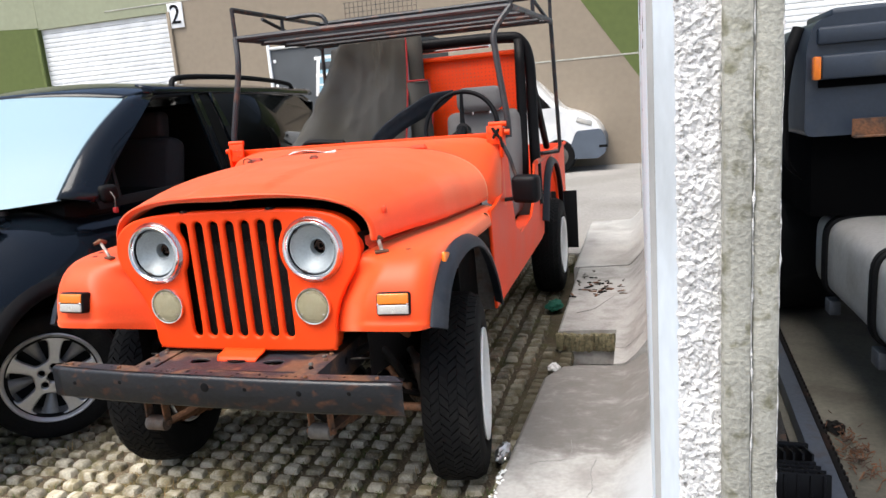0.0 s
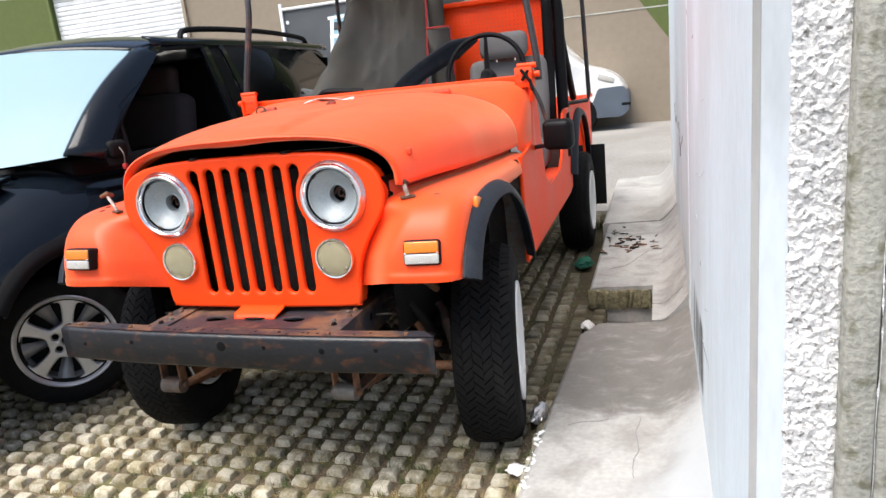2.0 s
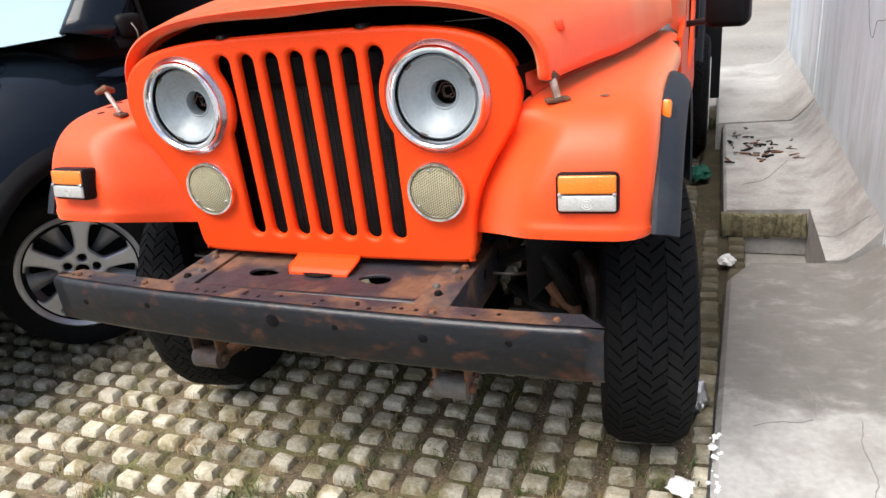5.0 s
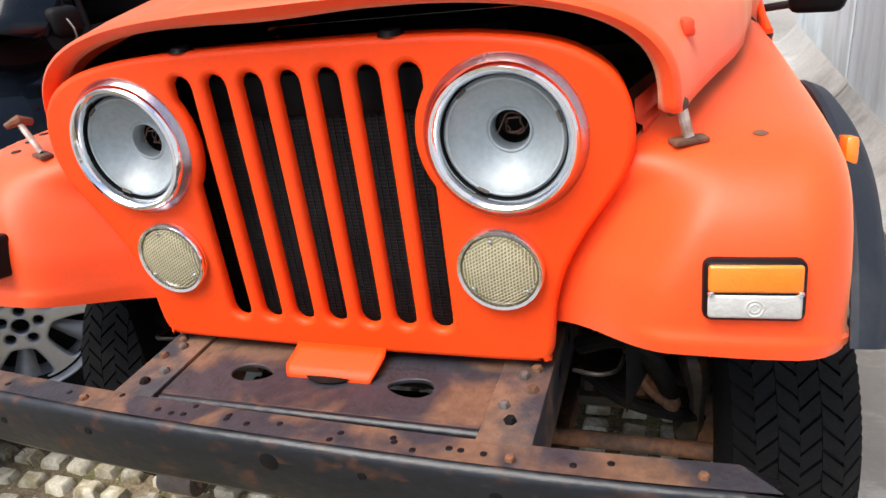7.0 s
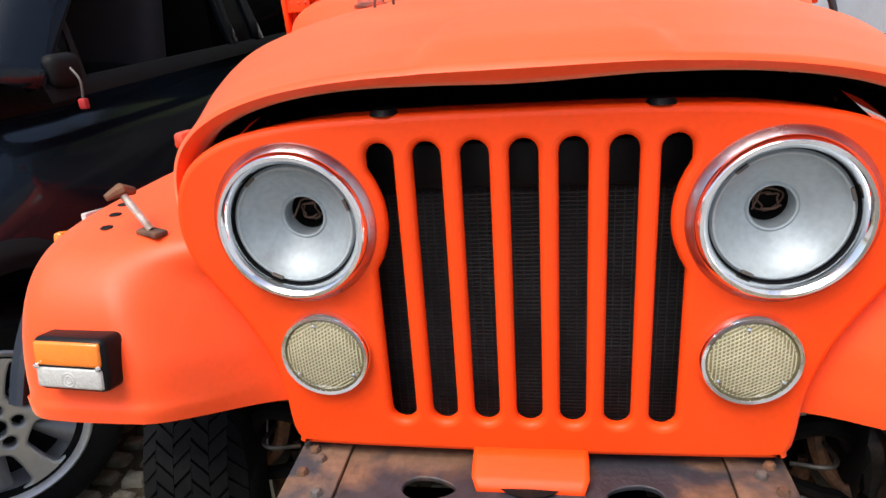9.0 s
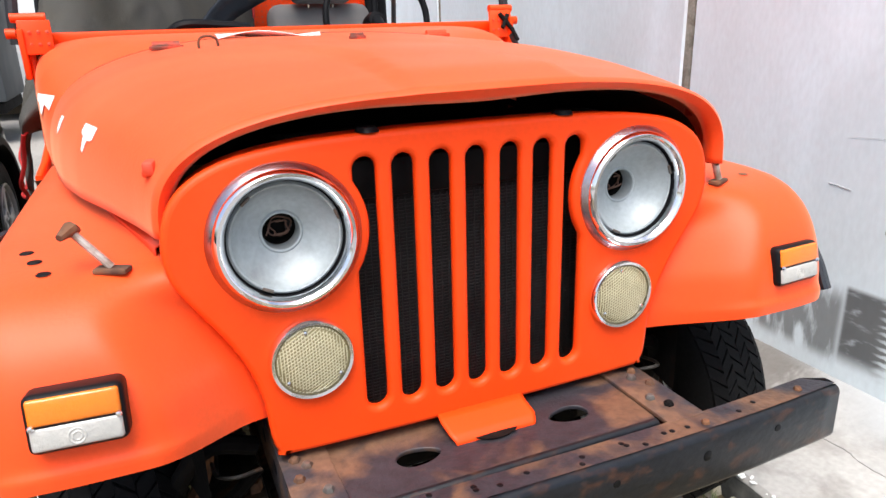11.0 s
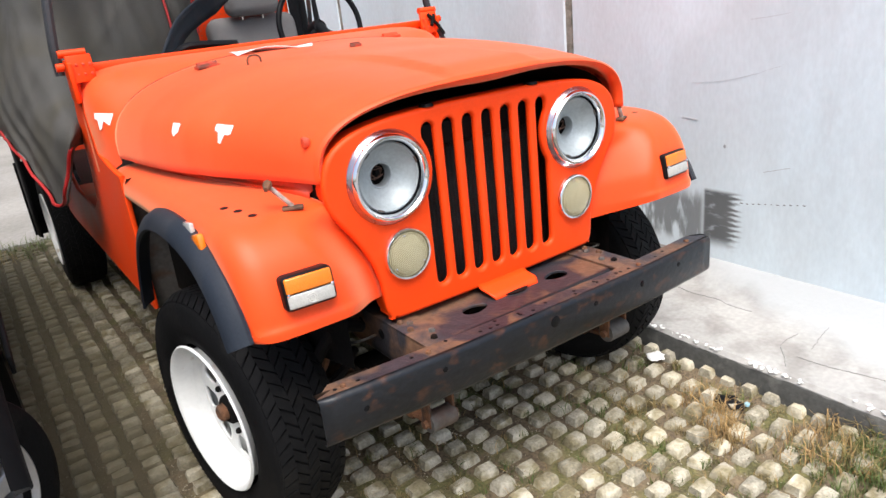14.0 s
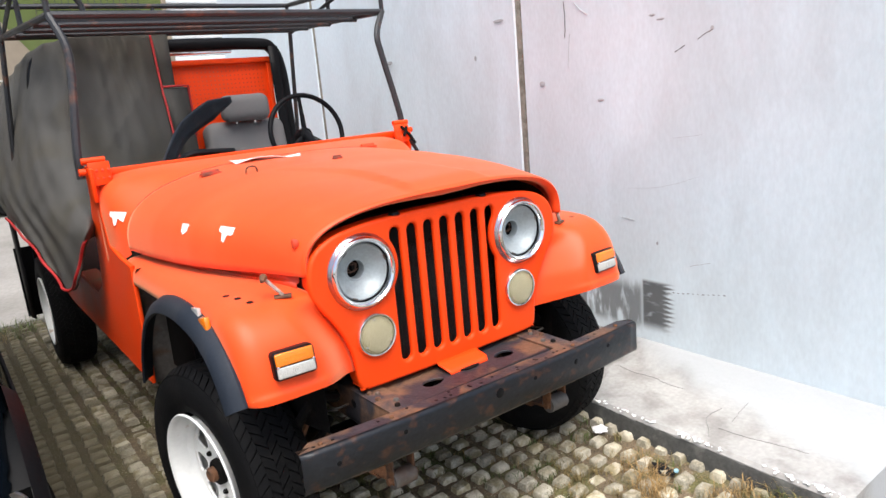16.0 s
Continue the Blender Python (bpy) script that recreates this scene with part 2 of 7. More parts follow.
def wall_paint():
    """Whitewashed precast wall with vertical runs of grime, dark tyre smears near the foot and hairline marks."""
    m = material("whitewashed_wall", (0.695, 0.785, 0.83), 0.8, 0, (0.57, 0.615, 0.635), 2.6, (0.46, 0.68), 0.55, 0.04, 70, 0.22, 50, 0.06, big=0.07, big_scale=1.6, stretch=(1, 1, 0.45))
    nt = m.node_tree
    N, L = nt.nodes, nt.links
    b = N["Principled BSDF"]
    base = b.inputs["Base Color"].links[0].from_socket
    geo = N.new("ShaderNodeNewGeometry")
    sep = N.new("ShaderNodeSeparateXYZ")
    L.new(geo.outputs["Position"], sep.inputs[0])

    def rng(src, a, c):
        n = N.new("ShaderNodeMapRange")
        n.interpolation_type = "SMOOTHSTEP"
        n.inputs["From Min"].default_value, n.inputs["From Max"].default_value = a, c
        L.new(src, n.inputs["Value"])
        return n.outputs["Result"]

    def mul(a, c):
        n = N.new("ShaderNodeMath")
        n.operation = "MULTIPLY"
        L.new(a, n.inputs[0])
        if isinstance(c, float):
            n.inputs[1].default_value = c
        else:
            L.new(c, n.inputs[1])
        return n.outputs[0]

    def noise_at(scale, sx, sy, sz, rot=0.0):
        mp = N.new("ShaderNodeMapping")
        mp.inputs["Scale"].default_value = (sx, sy, sz)
        mp.inputs["Rotation"].default_value = (rot, 0, 0)
        L.new(geo.outputs["Position"], mp.inputs["Vector"])
        n = N.new("ShaderNodeTexNoise")
        n.inputs["Scale"].default_value, n.inputs["Detail"].default_value = scale, 6.0
        L.new(mp.outputs["Vector"], n.inputs["Vector"])
        return n.outputs["Fac"]

    y, z = sep.outputs["Y"], sep.outputs["Z"]
    # broad smear, a tyre print with ridges, and grime runs further along
    smear = mul(mul(mul(rng(y, 0.285, 0.315), rng(y, 0.80, 0.66)), mul(rng(z, 0.26, 0.31), rng(z, 0.53, 0.45))), rng(noise_at(14, 1, 1.5, 0.45, 0.7), 0.36, 0.52))
    bars = rng(noise_at(30, 1, 0.5, 1.6), 0.12, 0.46)
    comb = N.new("ShaderNodeMath")                 # ridges of the tread, one every 22 mm
    comb.operation = "MULTIPLY_ADD"
    L.new(z, comb.inputs[0])
    comb.inputs[1].default_value = 285.0
    L.new(mul(noise_at(14, 1, 1, 1), 9.0), comb.inputs[2])
    ridge = N.new("ShaderNodeMath")
    ridge.operation = "SINE"
    L.new(comb.outputs[0], ridge.inputs[0])
    teeth = rng(ridge.outputs[0], -1.0, 1.0)
    ragged = mul(teeth, rng(noise_at(16, 1, 0.2, 2.4), 0.2, 0.6))
    edge_y = N.new("ShaderNodeMath")
    edge_y.operation = "MULTIPLY_ADD"
    L.new(ragged, edge_y.inputs[0])
    edge_y.inputs[1].default_value = 0.038
    L.new(y, edge_y.inputs[2])
    prnt = mul(mul(mul(rng(edge_y.outputs[0], 0.150, 0.196), rng(y, 0.300, 0.285)), mul(rng(z, 0.27, 0.33), rng(z, 0.528, 0.508))), bars)
    runs = mul(mul(mul(rng(y, 1.1, 1.5), rng(z, 0.15, 0.4)), rng(z, 1.1, 0.5)), rng(noise_at(5, 1, 2.0, 0.35), 0.45, 0.68))
    dust = mul(mul(rng(z, 0.55, 0.28), rng(y, -0.2, 0.4)), rng(noise_at(4, 1, 1, 0.6), 0.40, 0.65))
    out = base
    for fac, amount, c in ((smear, 0.72, (0.055, 0.05, 0.045)), (prnt, 0.88, (0.045, 0.042, 0.04)), (runs, 0.26, (0.22, 0.21, 0.195)), (dust, 0.40, (0.30, 0.29, 0.27))):
        n = N.new("ShaderNodeMix")
        n.data_type = "RGBA"
        L.new(mul(fac, amount), n.inputs["Factor"])
        L.new(out, n.inputs["A"])
        n.inputs["B"].default_value = (*c, 1)
        out = n.outputs["Result"]
    L.new(out, b.inputs["Base Color"])
    return m


def mud_and_shade(m, color):
    """Brown mossy mud on the strips beside the car, with shade painted in."""
    N, L = m.node_tree.nodes, m.node_tree.links
    b = N["Principled BSDF"]
    base = b.inputs["Base Color"].links[0].from_socket
    geo, sep, nz = N.new("ShaderNodeNewGeometry"), N.new("ShaderNodeSeparateXYZ"), N.new("ShaderNodeTexNoise")
    L.new(geo.outputs["Position"], sep.inputs[0])
    L.new(geo.outputs["Position"], nz.inputs["Vector"])
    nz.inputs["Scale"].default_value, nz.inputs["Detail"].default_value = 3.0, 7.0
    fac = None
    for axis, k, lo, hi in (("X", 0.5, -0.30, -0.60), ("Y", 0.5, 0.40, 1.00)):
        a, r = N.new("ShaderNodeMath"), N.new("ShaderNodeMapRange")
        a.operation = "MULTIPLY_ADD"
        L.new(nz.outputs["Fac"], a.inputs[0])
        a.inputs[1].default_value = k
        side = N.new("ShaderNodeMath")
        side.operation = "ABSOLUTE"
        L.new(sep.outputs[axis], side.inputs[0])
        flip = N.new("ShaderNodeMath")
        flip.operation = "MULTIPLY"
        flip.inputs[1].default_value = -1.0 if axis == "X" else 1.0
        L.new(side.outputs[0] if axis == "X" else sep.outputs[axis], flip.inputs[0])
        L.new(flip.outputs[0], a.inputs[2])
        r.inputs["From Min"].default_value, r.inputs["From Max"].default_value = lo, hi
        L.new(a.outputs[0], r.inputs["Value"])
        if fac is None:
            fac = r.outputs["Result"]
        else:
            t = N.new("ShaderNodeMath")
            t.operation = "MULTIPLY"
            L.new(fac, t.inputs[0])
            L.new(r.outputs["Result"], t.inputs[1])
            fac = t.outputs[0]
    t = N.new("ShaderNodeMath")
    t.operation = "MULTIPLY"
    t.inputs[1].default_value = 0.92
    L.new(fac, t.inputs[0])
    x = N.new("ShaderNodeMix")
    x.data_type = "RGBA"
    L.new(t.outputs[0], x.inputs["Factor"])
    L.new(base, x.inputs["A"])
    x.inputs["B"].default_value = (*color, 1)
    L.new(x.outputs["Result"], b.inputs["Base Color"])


mud_and_shade(PAVER, (0.078, 0.066, 0.038))
mud_and_shade(SOIL, (0.042, 0.034, 0.017))
WALL = wall_paint()


def foot_concrete():
    """Grey concrete foot with whitewash spilled along the wall side and the near element."""
    m = material("limewashed_foot", (0.36, 0.35, 0.332), 0.85, 0, (0.235, 0.222, 0.205), 7.0, (0.46, 0.66), 0.8, 0.10, 60, 0.35, 70, 0.08, big=0.16, big_scale=3.0)
    nt = m.node_tree
    N, L = nt.nodes, nt.links
    b = N["Principled BSDF"]
    base = b.inputs["Base Color"].links[0].from_socket
    geo = N.new("ShaderNodeNewGeometry")
    sep = N.new("ShaderNodeSeparateXYZ")
    L.new(geo.outputs["Position"], sep.inputs[0])
    n1 = N.new("ShaderNodeTexNoise")
    n1.inputs["Scale"].default_value, n1.inputs["Detail"].default_value = 3.2, 6.0
    L.new(geo.outputs["Position"], n1.inputs["Vector"])
    def op(kind, p, q, r=None):
        n = N.new("ShaderNodeMath")
        n.operation = kind
        for k, v in enumerate((p, q, r)):
            if v is None:
                continue
            if isinstance(v, float):
                n.inputs[k].default_value = v
            else:
                L.new(v, n.inputs[k])
        return n.outputs[0]

    def step(v, lo, hi):
        n = N.new("ShaderNodeMapRange")
        n.interpolation_type = "SMOOTHSTEP"
        n.inputs["From Min"].default_value, n.inputs["From Max"].default_value = lo, hi
        L.new(v, n.inputs["Value"])
        return n.outputs["Result"]

    X, Y, Z = sep.outputs["X"], sep.outputs["Y"], sep.outputs["Z"]
    mp = N.new("ShaderNodeMapping")
    mp.inputs["Scale"].default_value = (1.3, 2.2, 1.0)
    L.new(geo.outputs["Position"], mp.inputs["Vector"])
    n2 = N.new("ShaderNodeTexNoise")
    n2.inputs["Scale"].default_value, n2.inputs["Detail"].default_value, n2.inputs["Roughness"].default_value = 7.0, 12.0, 0.68
    L.new(mp.outputs["Vector"], n2.inputs["Vector"])
    # tide mark of dried mud on the first element
    edge = op("MULTIPLY_ADD", n2.outputs["Fac"], 0.34, Y)
    mud = op("MULTIPLY", step(edge, 0.42, 0.58), step(Y, 1.19, 1.17))
    mud = op("MULTIPLY", mud, step(n2.outputs["Fac"], 0.12, 0.54))
    # lime spilled along the wall
    lime = step(op("MULTIPLY_ADD", Y, -0.28, op("MULTIPLY_ADD", n1.outputs["Fac"], 0.30, X)), 1.27, 1.40)
    lime = op("MULTIPLY", lime, step(Y, 1.0, 0.45))
    for fac, amount, c in ((mud, 0.80, (0.125, 0.115, 0.103)), (lime, 0.9, (0.44, 0.455, 0.46))):
        x = N.new("ShaderNodeMix")
        x.data_type = "RGBA"
        L.new(op("MULTIPLY", fac, amount), x.inputs["Factor"])
        L.new(base, x.inputs["A"])
        x.inputs["B"].default_value = (*c, 1)
        base = x.outputs["Result"]
    L.new(base, b.inputs["Base Color"])
    return m


FOOT = foot_concrete()


# ---- mesh helpers ----
def finish(name, me, mat, parent=None, label="", sharp=38):
    me.materials.clear()
    me.materials.append(mat)
    for p in me.polygons:
        p.use_smooth = True
    me.set_sharp_from_angle(angle=radians(sharp))
    ob = new(name, me)
    if parent is not None:
        ob.parent = parent
    if label:
        ob["label"] = label
    return ob


def part(name, bm, mat, parent=None, label="", sharp=38):
    bmesh.ops.recalc_face_normals(bm, faces=bm.faces)
    me = bpy.data.meshes.new(name)
    bm.to_mesh(me)
    bm.free()
    return finish(name, me, mat, parent, label, sharp)


def thing(name, label, category, at=(0, 0, 0), rz=0, group="", kind=""):
    ob = new(name)
    ob.empty_display_size = 0.1
    ob.matrix_basis = pose(*at, 0, 0, rz)
    return tagged(ob, label, category, group, kind)


def box(bm, c, s, bevel=0.0, m=None, seg=2):
    r = bmesh.ops.create_cube(bm, size=1.0)
    vs = r["verts"]
    bmesh.ops.scale(bm, vec=s, verts=vs)
    if bevel:
        es = list({e for v in vs for e in v.link_edges})
        out = bmesh.ops.bevel(bm, geom=es, offset=bevel, segments=seg, affect="EDGES", profile=0.5)
        vs = list({v for f in out["faces"] for v in f.verts} | {v for v in vs if v.is_valid})
    bmesh.ops.transform(bm, matrix=Matrix.Translation(c) @ (m or Matrix()), verts=vs)
    return vs


def one_box(name, c, s, mat, parent=None, label="", bevel=0.004, m=None):
    bm = bmesh.new()
    box(bm, c, s, bevel, m)
    return part(name, bm, mat, parent, label)


def smooth_line(pts, n=6):
    """Points along a Catmull-Rom curve through pts."""
    p = [Vector(q) for q in pts]
    p = [p[0] * 2 - p[1]] + p + [p[-1] * 2 - p[-2]]
    out = []
    for i in range(1, len(p) - 2):
        for k in range(n):
            t = k / n
            a, b, c, d = p[i - 1], p[i], p[i + 1], p[i + 2]
            out.append(0.5 * ((2 * b) + (c - a) * t + (2 * a - 5 * b + 4 * c - d) * t * t + (3 * b - a - 3 * c + d) * t ** 3))
    out.append(p[-2])
    return out


def tube(bm, pts, r, n=10, caps=True):
    pts = [Vector(p) for p in pts]
    rings = []
    up = None
    for i, p in enumerate(pts):
        d = (pts[min(i + 1, len(pts) - 1)] - pts[max(i - 1, 0)]).normalized()
        if up is None:
            up = d.orthogonal().normalized()
        up = (up - d * up.dot(d)).normalized()
        side = d.cross(up)
        rr = r[i] if isinstance(r, (list, tuple)) else r
        rings.append([bm.verts.new(p + rr * (math.cos(a) * up + math.sin(a) * side)) for a in [2 * math.pi * k / n for k in range(n)]])
    for a, b in zip(rings, rings[1:]):
        for k in range(n):
            bm.faces.new((a[k], a[(k + 1) % n], b[(k + 1) % n], b[k]))
    if caps:
        bm.faces.new(rings[0][::-1])
        bm.faces.new(rings[-1])


def one_tube(name, pts, r, mat, parent=None, label="", n=10):
    bm = bmesh.new()
    tube(bm, pts, r, n)
    return part(name, bm, mat, parent, label)


def lathe(bm, prof, m=None, n=48, cap=False):
    """Turns (radius, height) round the local z axis."""
    m = m or Matrix()
    rings = []
    for r, h in prof:
        rings.append([bm.verts.new(m @ Vector((r * math.cos(2 * math.pi * k / n), r * math.sin(2 * math.pi * k / n), h))) for k in range(n)])
    for a, b in zip(rings, rings[1:]):
        for k in range(n):
            bm.faces.new((a[k], a[(k + 1) % n], b[(k + 1) % n], b[k]))
    if cap:
        bm.faces.new(rings[-1])
    return rings


def loft(bm, rows, close=False):
    """A skin through rows of points with equal counts."""
    vs = [[bm.verts.new(p) for p in row] for row in rows]
    for a, b in zip(vs, vs[1:]):
        k = len(a)
        for i in range(k if close else k - 1):
            bm.faces.new((a[i], a[(i + 1) % k], b[(i + 1) % k], b[i]))
    return vs


def thicken(ob, t, offset=-1.0):
    md = ob.modifiers.new("thickness", "SOLIDIFY")
    md.thickness, md.offset = t, offset
    return ob


FRONT = Matrix(((1, 0, 0, 0), (0, 0, -1, 0), (0, 1, 0, 0), (0, 0, 0, 1)))     # plate drawn in x, z
SIDE = Matrix(((0, 0, 1, 0), (1, 0, 0, 0), (0, 1, 0, 0), (0, 0, 0, 1)))       # plate drawn in y, z


def plate(name, outline, holes, thick, mat, parent, m, bevel=0.0, label="", seg=2):
    """A flat sheet with holes, with softened edges."""
    cu = bpy.data.curves.new(name, "CURVE")
    cu.dimensions, cu.fill_mode = "2D", "BOTH"
    cu.extrude, cu.bevel_depth, cu.bevel_resolution, cu.offset = max(thick / 2 - bevel, 0.0001), bevel, seg, -bevel
    for loop in [outline] + list(holes):
        sp = cu.splines.new("POLY")
        sp.points.add(len(loop) - 1)
        for p, q in zip(sp.points, loop):
            p.co = (q[0], q[1], 0, 1)
        sp.use_cyclic_u = True
    tmp = bpy.data.objects.new(name, cu)
    scene.collection.objects.link(tmp)
    me = bpy.data.meshes.new_from_object(tmp.evaluated_get(bpy.context.evaluated_depsgraph_get()))
    bpy.data.objects.remove(tmp)
    me.transform(m)
    return finish(name, me, mat, parent, label, 40)


def circle(cx, cy, rx, ry=None, n=32, rot=0.0):
    ry = ry or rx
    return [(cx + rx * math.cos(a) * math.cos(rot) - ry * math.sin(a) * math.sin(rot), cy + rx * math.cos(a) * math.sin(rot) + ry * math.sin(a) * math.cos(rot)) for a in [2 * math.pi * k / n for k in range(n)]]


def fillet_poly(pts, r, n=5):
    """Rounds the corners of a polygon by up to r."""
    out = []
    k = len(pts)
    for i in range(k):
        a, b, c = Vector(pts[i - 1]), Vector(pts[i]), Vector(pts[(i + 1) % k])
        u, v = a - b, c - b
        d = min(r, u.length * 0.45, v.length * 0.45)
        p, q = b + u.normalized() * d, b + v.normalized() * d
        for j in range(n + 1):
            t = j / n
            out.append(tuple((1 - t) ** 2 * p + 2 * t * (1 - t) * b + t * t * q))
    return out


def lerp_table(tab, x):
    xs = [a for a, _ in tab]
    return float(np.interp(x, xs, [b for _, b in tab]))


# ---- ground ----
def gz(y):
    """Height of the turf paving, which falls gently towards the yard behind."""
    t = min(1.0, max(0.0, (y - 1.4) / 2.7))
    return 0.046 * (1 - t * t * (3 - 2 * t))


def bank(x, y):
    """Soil banked up against the wall's foot."""
    t, f = min(1.0, max(0.0, (x - 0.62) / 0.20)), min(1.0, max(0.0, (1.3 - y) / 0.4))
    return 0.034 * t * t * (3 - 2 * t) * f


bm = bmesh.new()
bmesh.ops.create_grid(bm, x_segments=2, y_segments=2, size=400)
bmesh.ops.translate(bm, vec=(0, 0, -0.05), verts=bm.verts)
tagged(part("ground", bm, YARD), "grey concrete yard ground with worn stains", "ground", kind="structure")

bm = bmesh.new()
box(bm, (0, 22.165, -0.028), (80, 35.67, 0.04), 0.004)
tagged(part("pavement", bm, YARD), "pale grey cast concrete yard with faint stains", "pavement", kind="structure")
DARK_YARD = material("dark_stained_concrete", (0.125, 0.115, 0.090), 0.8, 0, (0.065, 0.058, 0.042), 2.2, (0.46, 0.64), 0.8, 0.15, 60, 0.35, 70, 0.08, big=0.2, big_scale=1.2)
bm = bmesh.new()
box(bm, (20.735, -3.835, -0.028), (38.53, 16.33, 0.04), 0.004)
tagged(part("pavement", bm, DARK_YARD), "dark brown stained concrete behind the wall", "pavement", kind="structure")

bm = bmesh.new()
bmesh.ops.create_grid(bm, x_segments=200, y_segments=270, size=0.5)
for v in bm.verts:
    x, y = -1.27 + v.co.x * 4.4, 1.3 + v.co.y * 6.0
    if max(abs(v.co.x), abs(v.co.y)) > 0.4999:
        v.co = (x, y, -0.06)
        continue
    v.co = (x, y, gz(y) + bank(x, y) - 0.0275 + 0.006 * noise.noise((x * 5, y * 5, 0)) + 0.005 * noise.noise((x * 17, y * 17, 3)) + 0.004 * noise.noise((x * 45, y * 45, 3)))
paver_bed = tagged(part("paver_bed", bm, SOIL), "dark mossy soil between the turf paving stones", "ground", kind="structure")

# ---- precast angle wall with its foot ----
FX = [0.0, 0.012, 0.10, 0.24, 0.325, 0.338, 0.372, 0.405, 0.43]
FZ = [0.085, 0.098, 0.102, 0.107, 0.111, 0.116, 0.150, 0.192, 0.235]


def foot(name, outer, y0, y1, parent, cut=None, chamfer=0.0, mat=None, dz=0.0, slant=0.0, haunch=FZ):
    """The foot of one wall element from y0 to y1, its surface turning up into the wall; cut trims its outer side."""
    bm = bmesh.new()
    k = (1.311 - outer) / 0.43
    xs = [outer + f * k for f in FX]
    zs = list(haunch)
    if cut:
        zs = [float(np.interp(x, xs, FZ)) for x in np.linspace(cut, 1.311, 9)]
        xs = list(np.linspace(cut, 1.311, 9))
    n = max(2, int((y1 - y0) / 0.12))
    rows = []
    for j in range(n + 1):
        y = y0 + (y1 - y0) * j / n
        sh = chamfer * max(0.0, 1 - (y1 - y) / max(chamfer, 1e-6)) if chamfer else 0.0
        row = [Vector((max(x, outer + sh) if i < 5 else x, y, z + dz + 0.0018 * noise.noise((x * 8, y * 8, 1)))) for i, (x, z) in enumerate(zip(xs, zs))]
        row = [Vector((row[0].x + 0.004 * noise.noise((y * 6, 2, 0)), y, -0.045))] + row + [Vector((1.311, y, -0.045))]
        rows.append(row)
    vs = loft(bm, rows)
    for r in (vs[0], vs[-1]):
        bm.faces.new(r)
    for v in bm.verts:
        v.co.x += 0.006 * v.co.y + slant * max(0.0, v.co.y) * max(0.0, 1.311 - v.co.x) / (1.311 - outer)
    return part(name, bm, mat or FOOT, parent, sharp=24)


FACE_DARK = material("dark_concrete_face", (0.075, 0.075, 0.070), 0.95, 0, (0.17, 0.165, 0.15), 9, (0.5, 0.66), 0.7, 0.2, 60, 0.5, 70)


def foot_face(outer, y0, y1, dz=0.0, slant=0.0):
    """The darker outer face of a foot, with a ragged upper arris."""
    bm = bmesh.new()
    n = int((y1 - y0) / 0.012)
    rows = []
    for j in range(n + 1):
        y = y0 + (y1 - y0) * j / n
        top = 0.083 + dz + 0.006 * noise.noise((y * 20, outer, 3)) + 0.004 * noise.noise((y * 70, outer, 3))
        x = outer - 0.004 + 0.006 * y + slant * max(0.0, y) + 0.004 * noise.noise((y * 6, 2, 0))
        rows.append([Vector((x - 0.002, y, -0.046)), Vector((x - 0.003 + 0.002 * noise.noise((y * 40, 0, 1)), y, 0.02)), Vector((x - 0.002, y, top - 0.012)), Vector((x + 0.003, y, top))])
    loft(bm, rows)
    return part("foot_face", bm, FACE_DARK, wall, "dark concrete edge", 50)


wall = thing("wall_east", "whitewashed precast concrete angle wall with a wide foot", "wall", kind="structure")
foot("foot", 0.806, -0.82, 1.16, wall, chamfer=0.08, dz=0.047, slant=0.04, haunch=[0.085, 0.098, 0.102, 0.107, 0.111, 0.116, 0.141, 0.166, 0.186])
foot("foot", 0.838, 1.185, 1.68, wall, cut=1.155, dz=0.047)
foot("foot", 0.838, 1.68, 3.13, wall, dz=0.045)
foot("foot", 0.80, 3.145, 5.1, wall, mat=CONCRETE, dz=0.050)
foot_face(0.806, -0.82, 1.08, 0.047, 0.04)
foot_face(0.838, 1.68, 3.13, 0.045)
# loose lime flakes along the arris of the first element
bm = bmesh.new()
rf = random.Random(21)
for k in range(190):
    y = rf.uniform(-0.80, 0.22)
    if noise.noise((y * 5.0, 3, 1)) + rf.uniform(-0.25, 0.25) < 0.05:
        continue
    w = rf.uniform(0.003, 0.011)
    box(bm, (0.806 + 0.006 * y + rf.uniform(-0.003, 0.022), y, 0.1445 + rf.uniform(0, 0.002)), (w, w * rf.uniform(0.8, 2.2), 0.003), 0, pose(0, 0, 0, rf.uniform(-20, 20), rf.uniform(-20, 20), rf.uniform(0, 180)))
part("lime_flakes", bm, WHITE_CHIP, wall, "loose white lime flakes", 20)
# broken edge of the notch
bm = bmesh.new()
for i in range(26):
    x = 0.85 + 0.30 * i / 25
    box(bm, (x, 1.668 + 0.012 * random.random(), 0.075 + 0.014 * random.random()), (0.018, 0.034, 0.095), 0.004, pose(0, 0, 0, random.uniform(-8, 8), random.uniform(-8, 8), random.uniform(-15, 15)))
part("broken_edge", bm, material("mossy_broken_edge", (0.20, 0.175, 0.10), 0.95, 0, (0.09, 0.08, 0.045), 40, (0.48, 0.6), 0.8, 0.3, 160, 0.9, 160), wall, "rough mossy broken concrete")


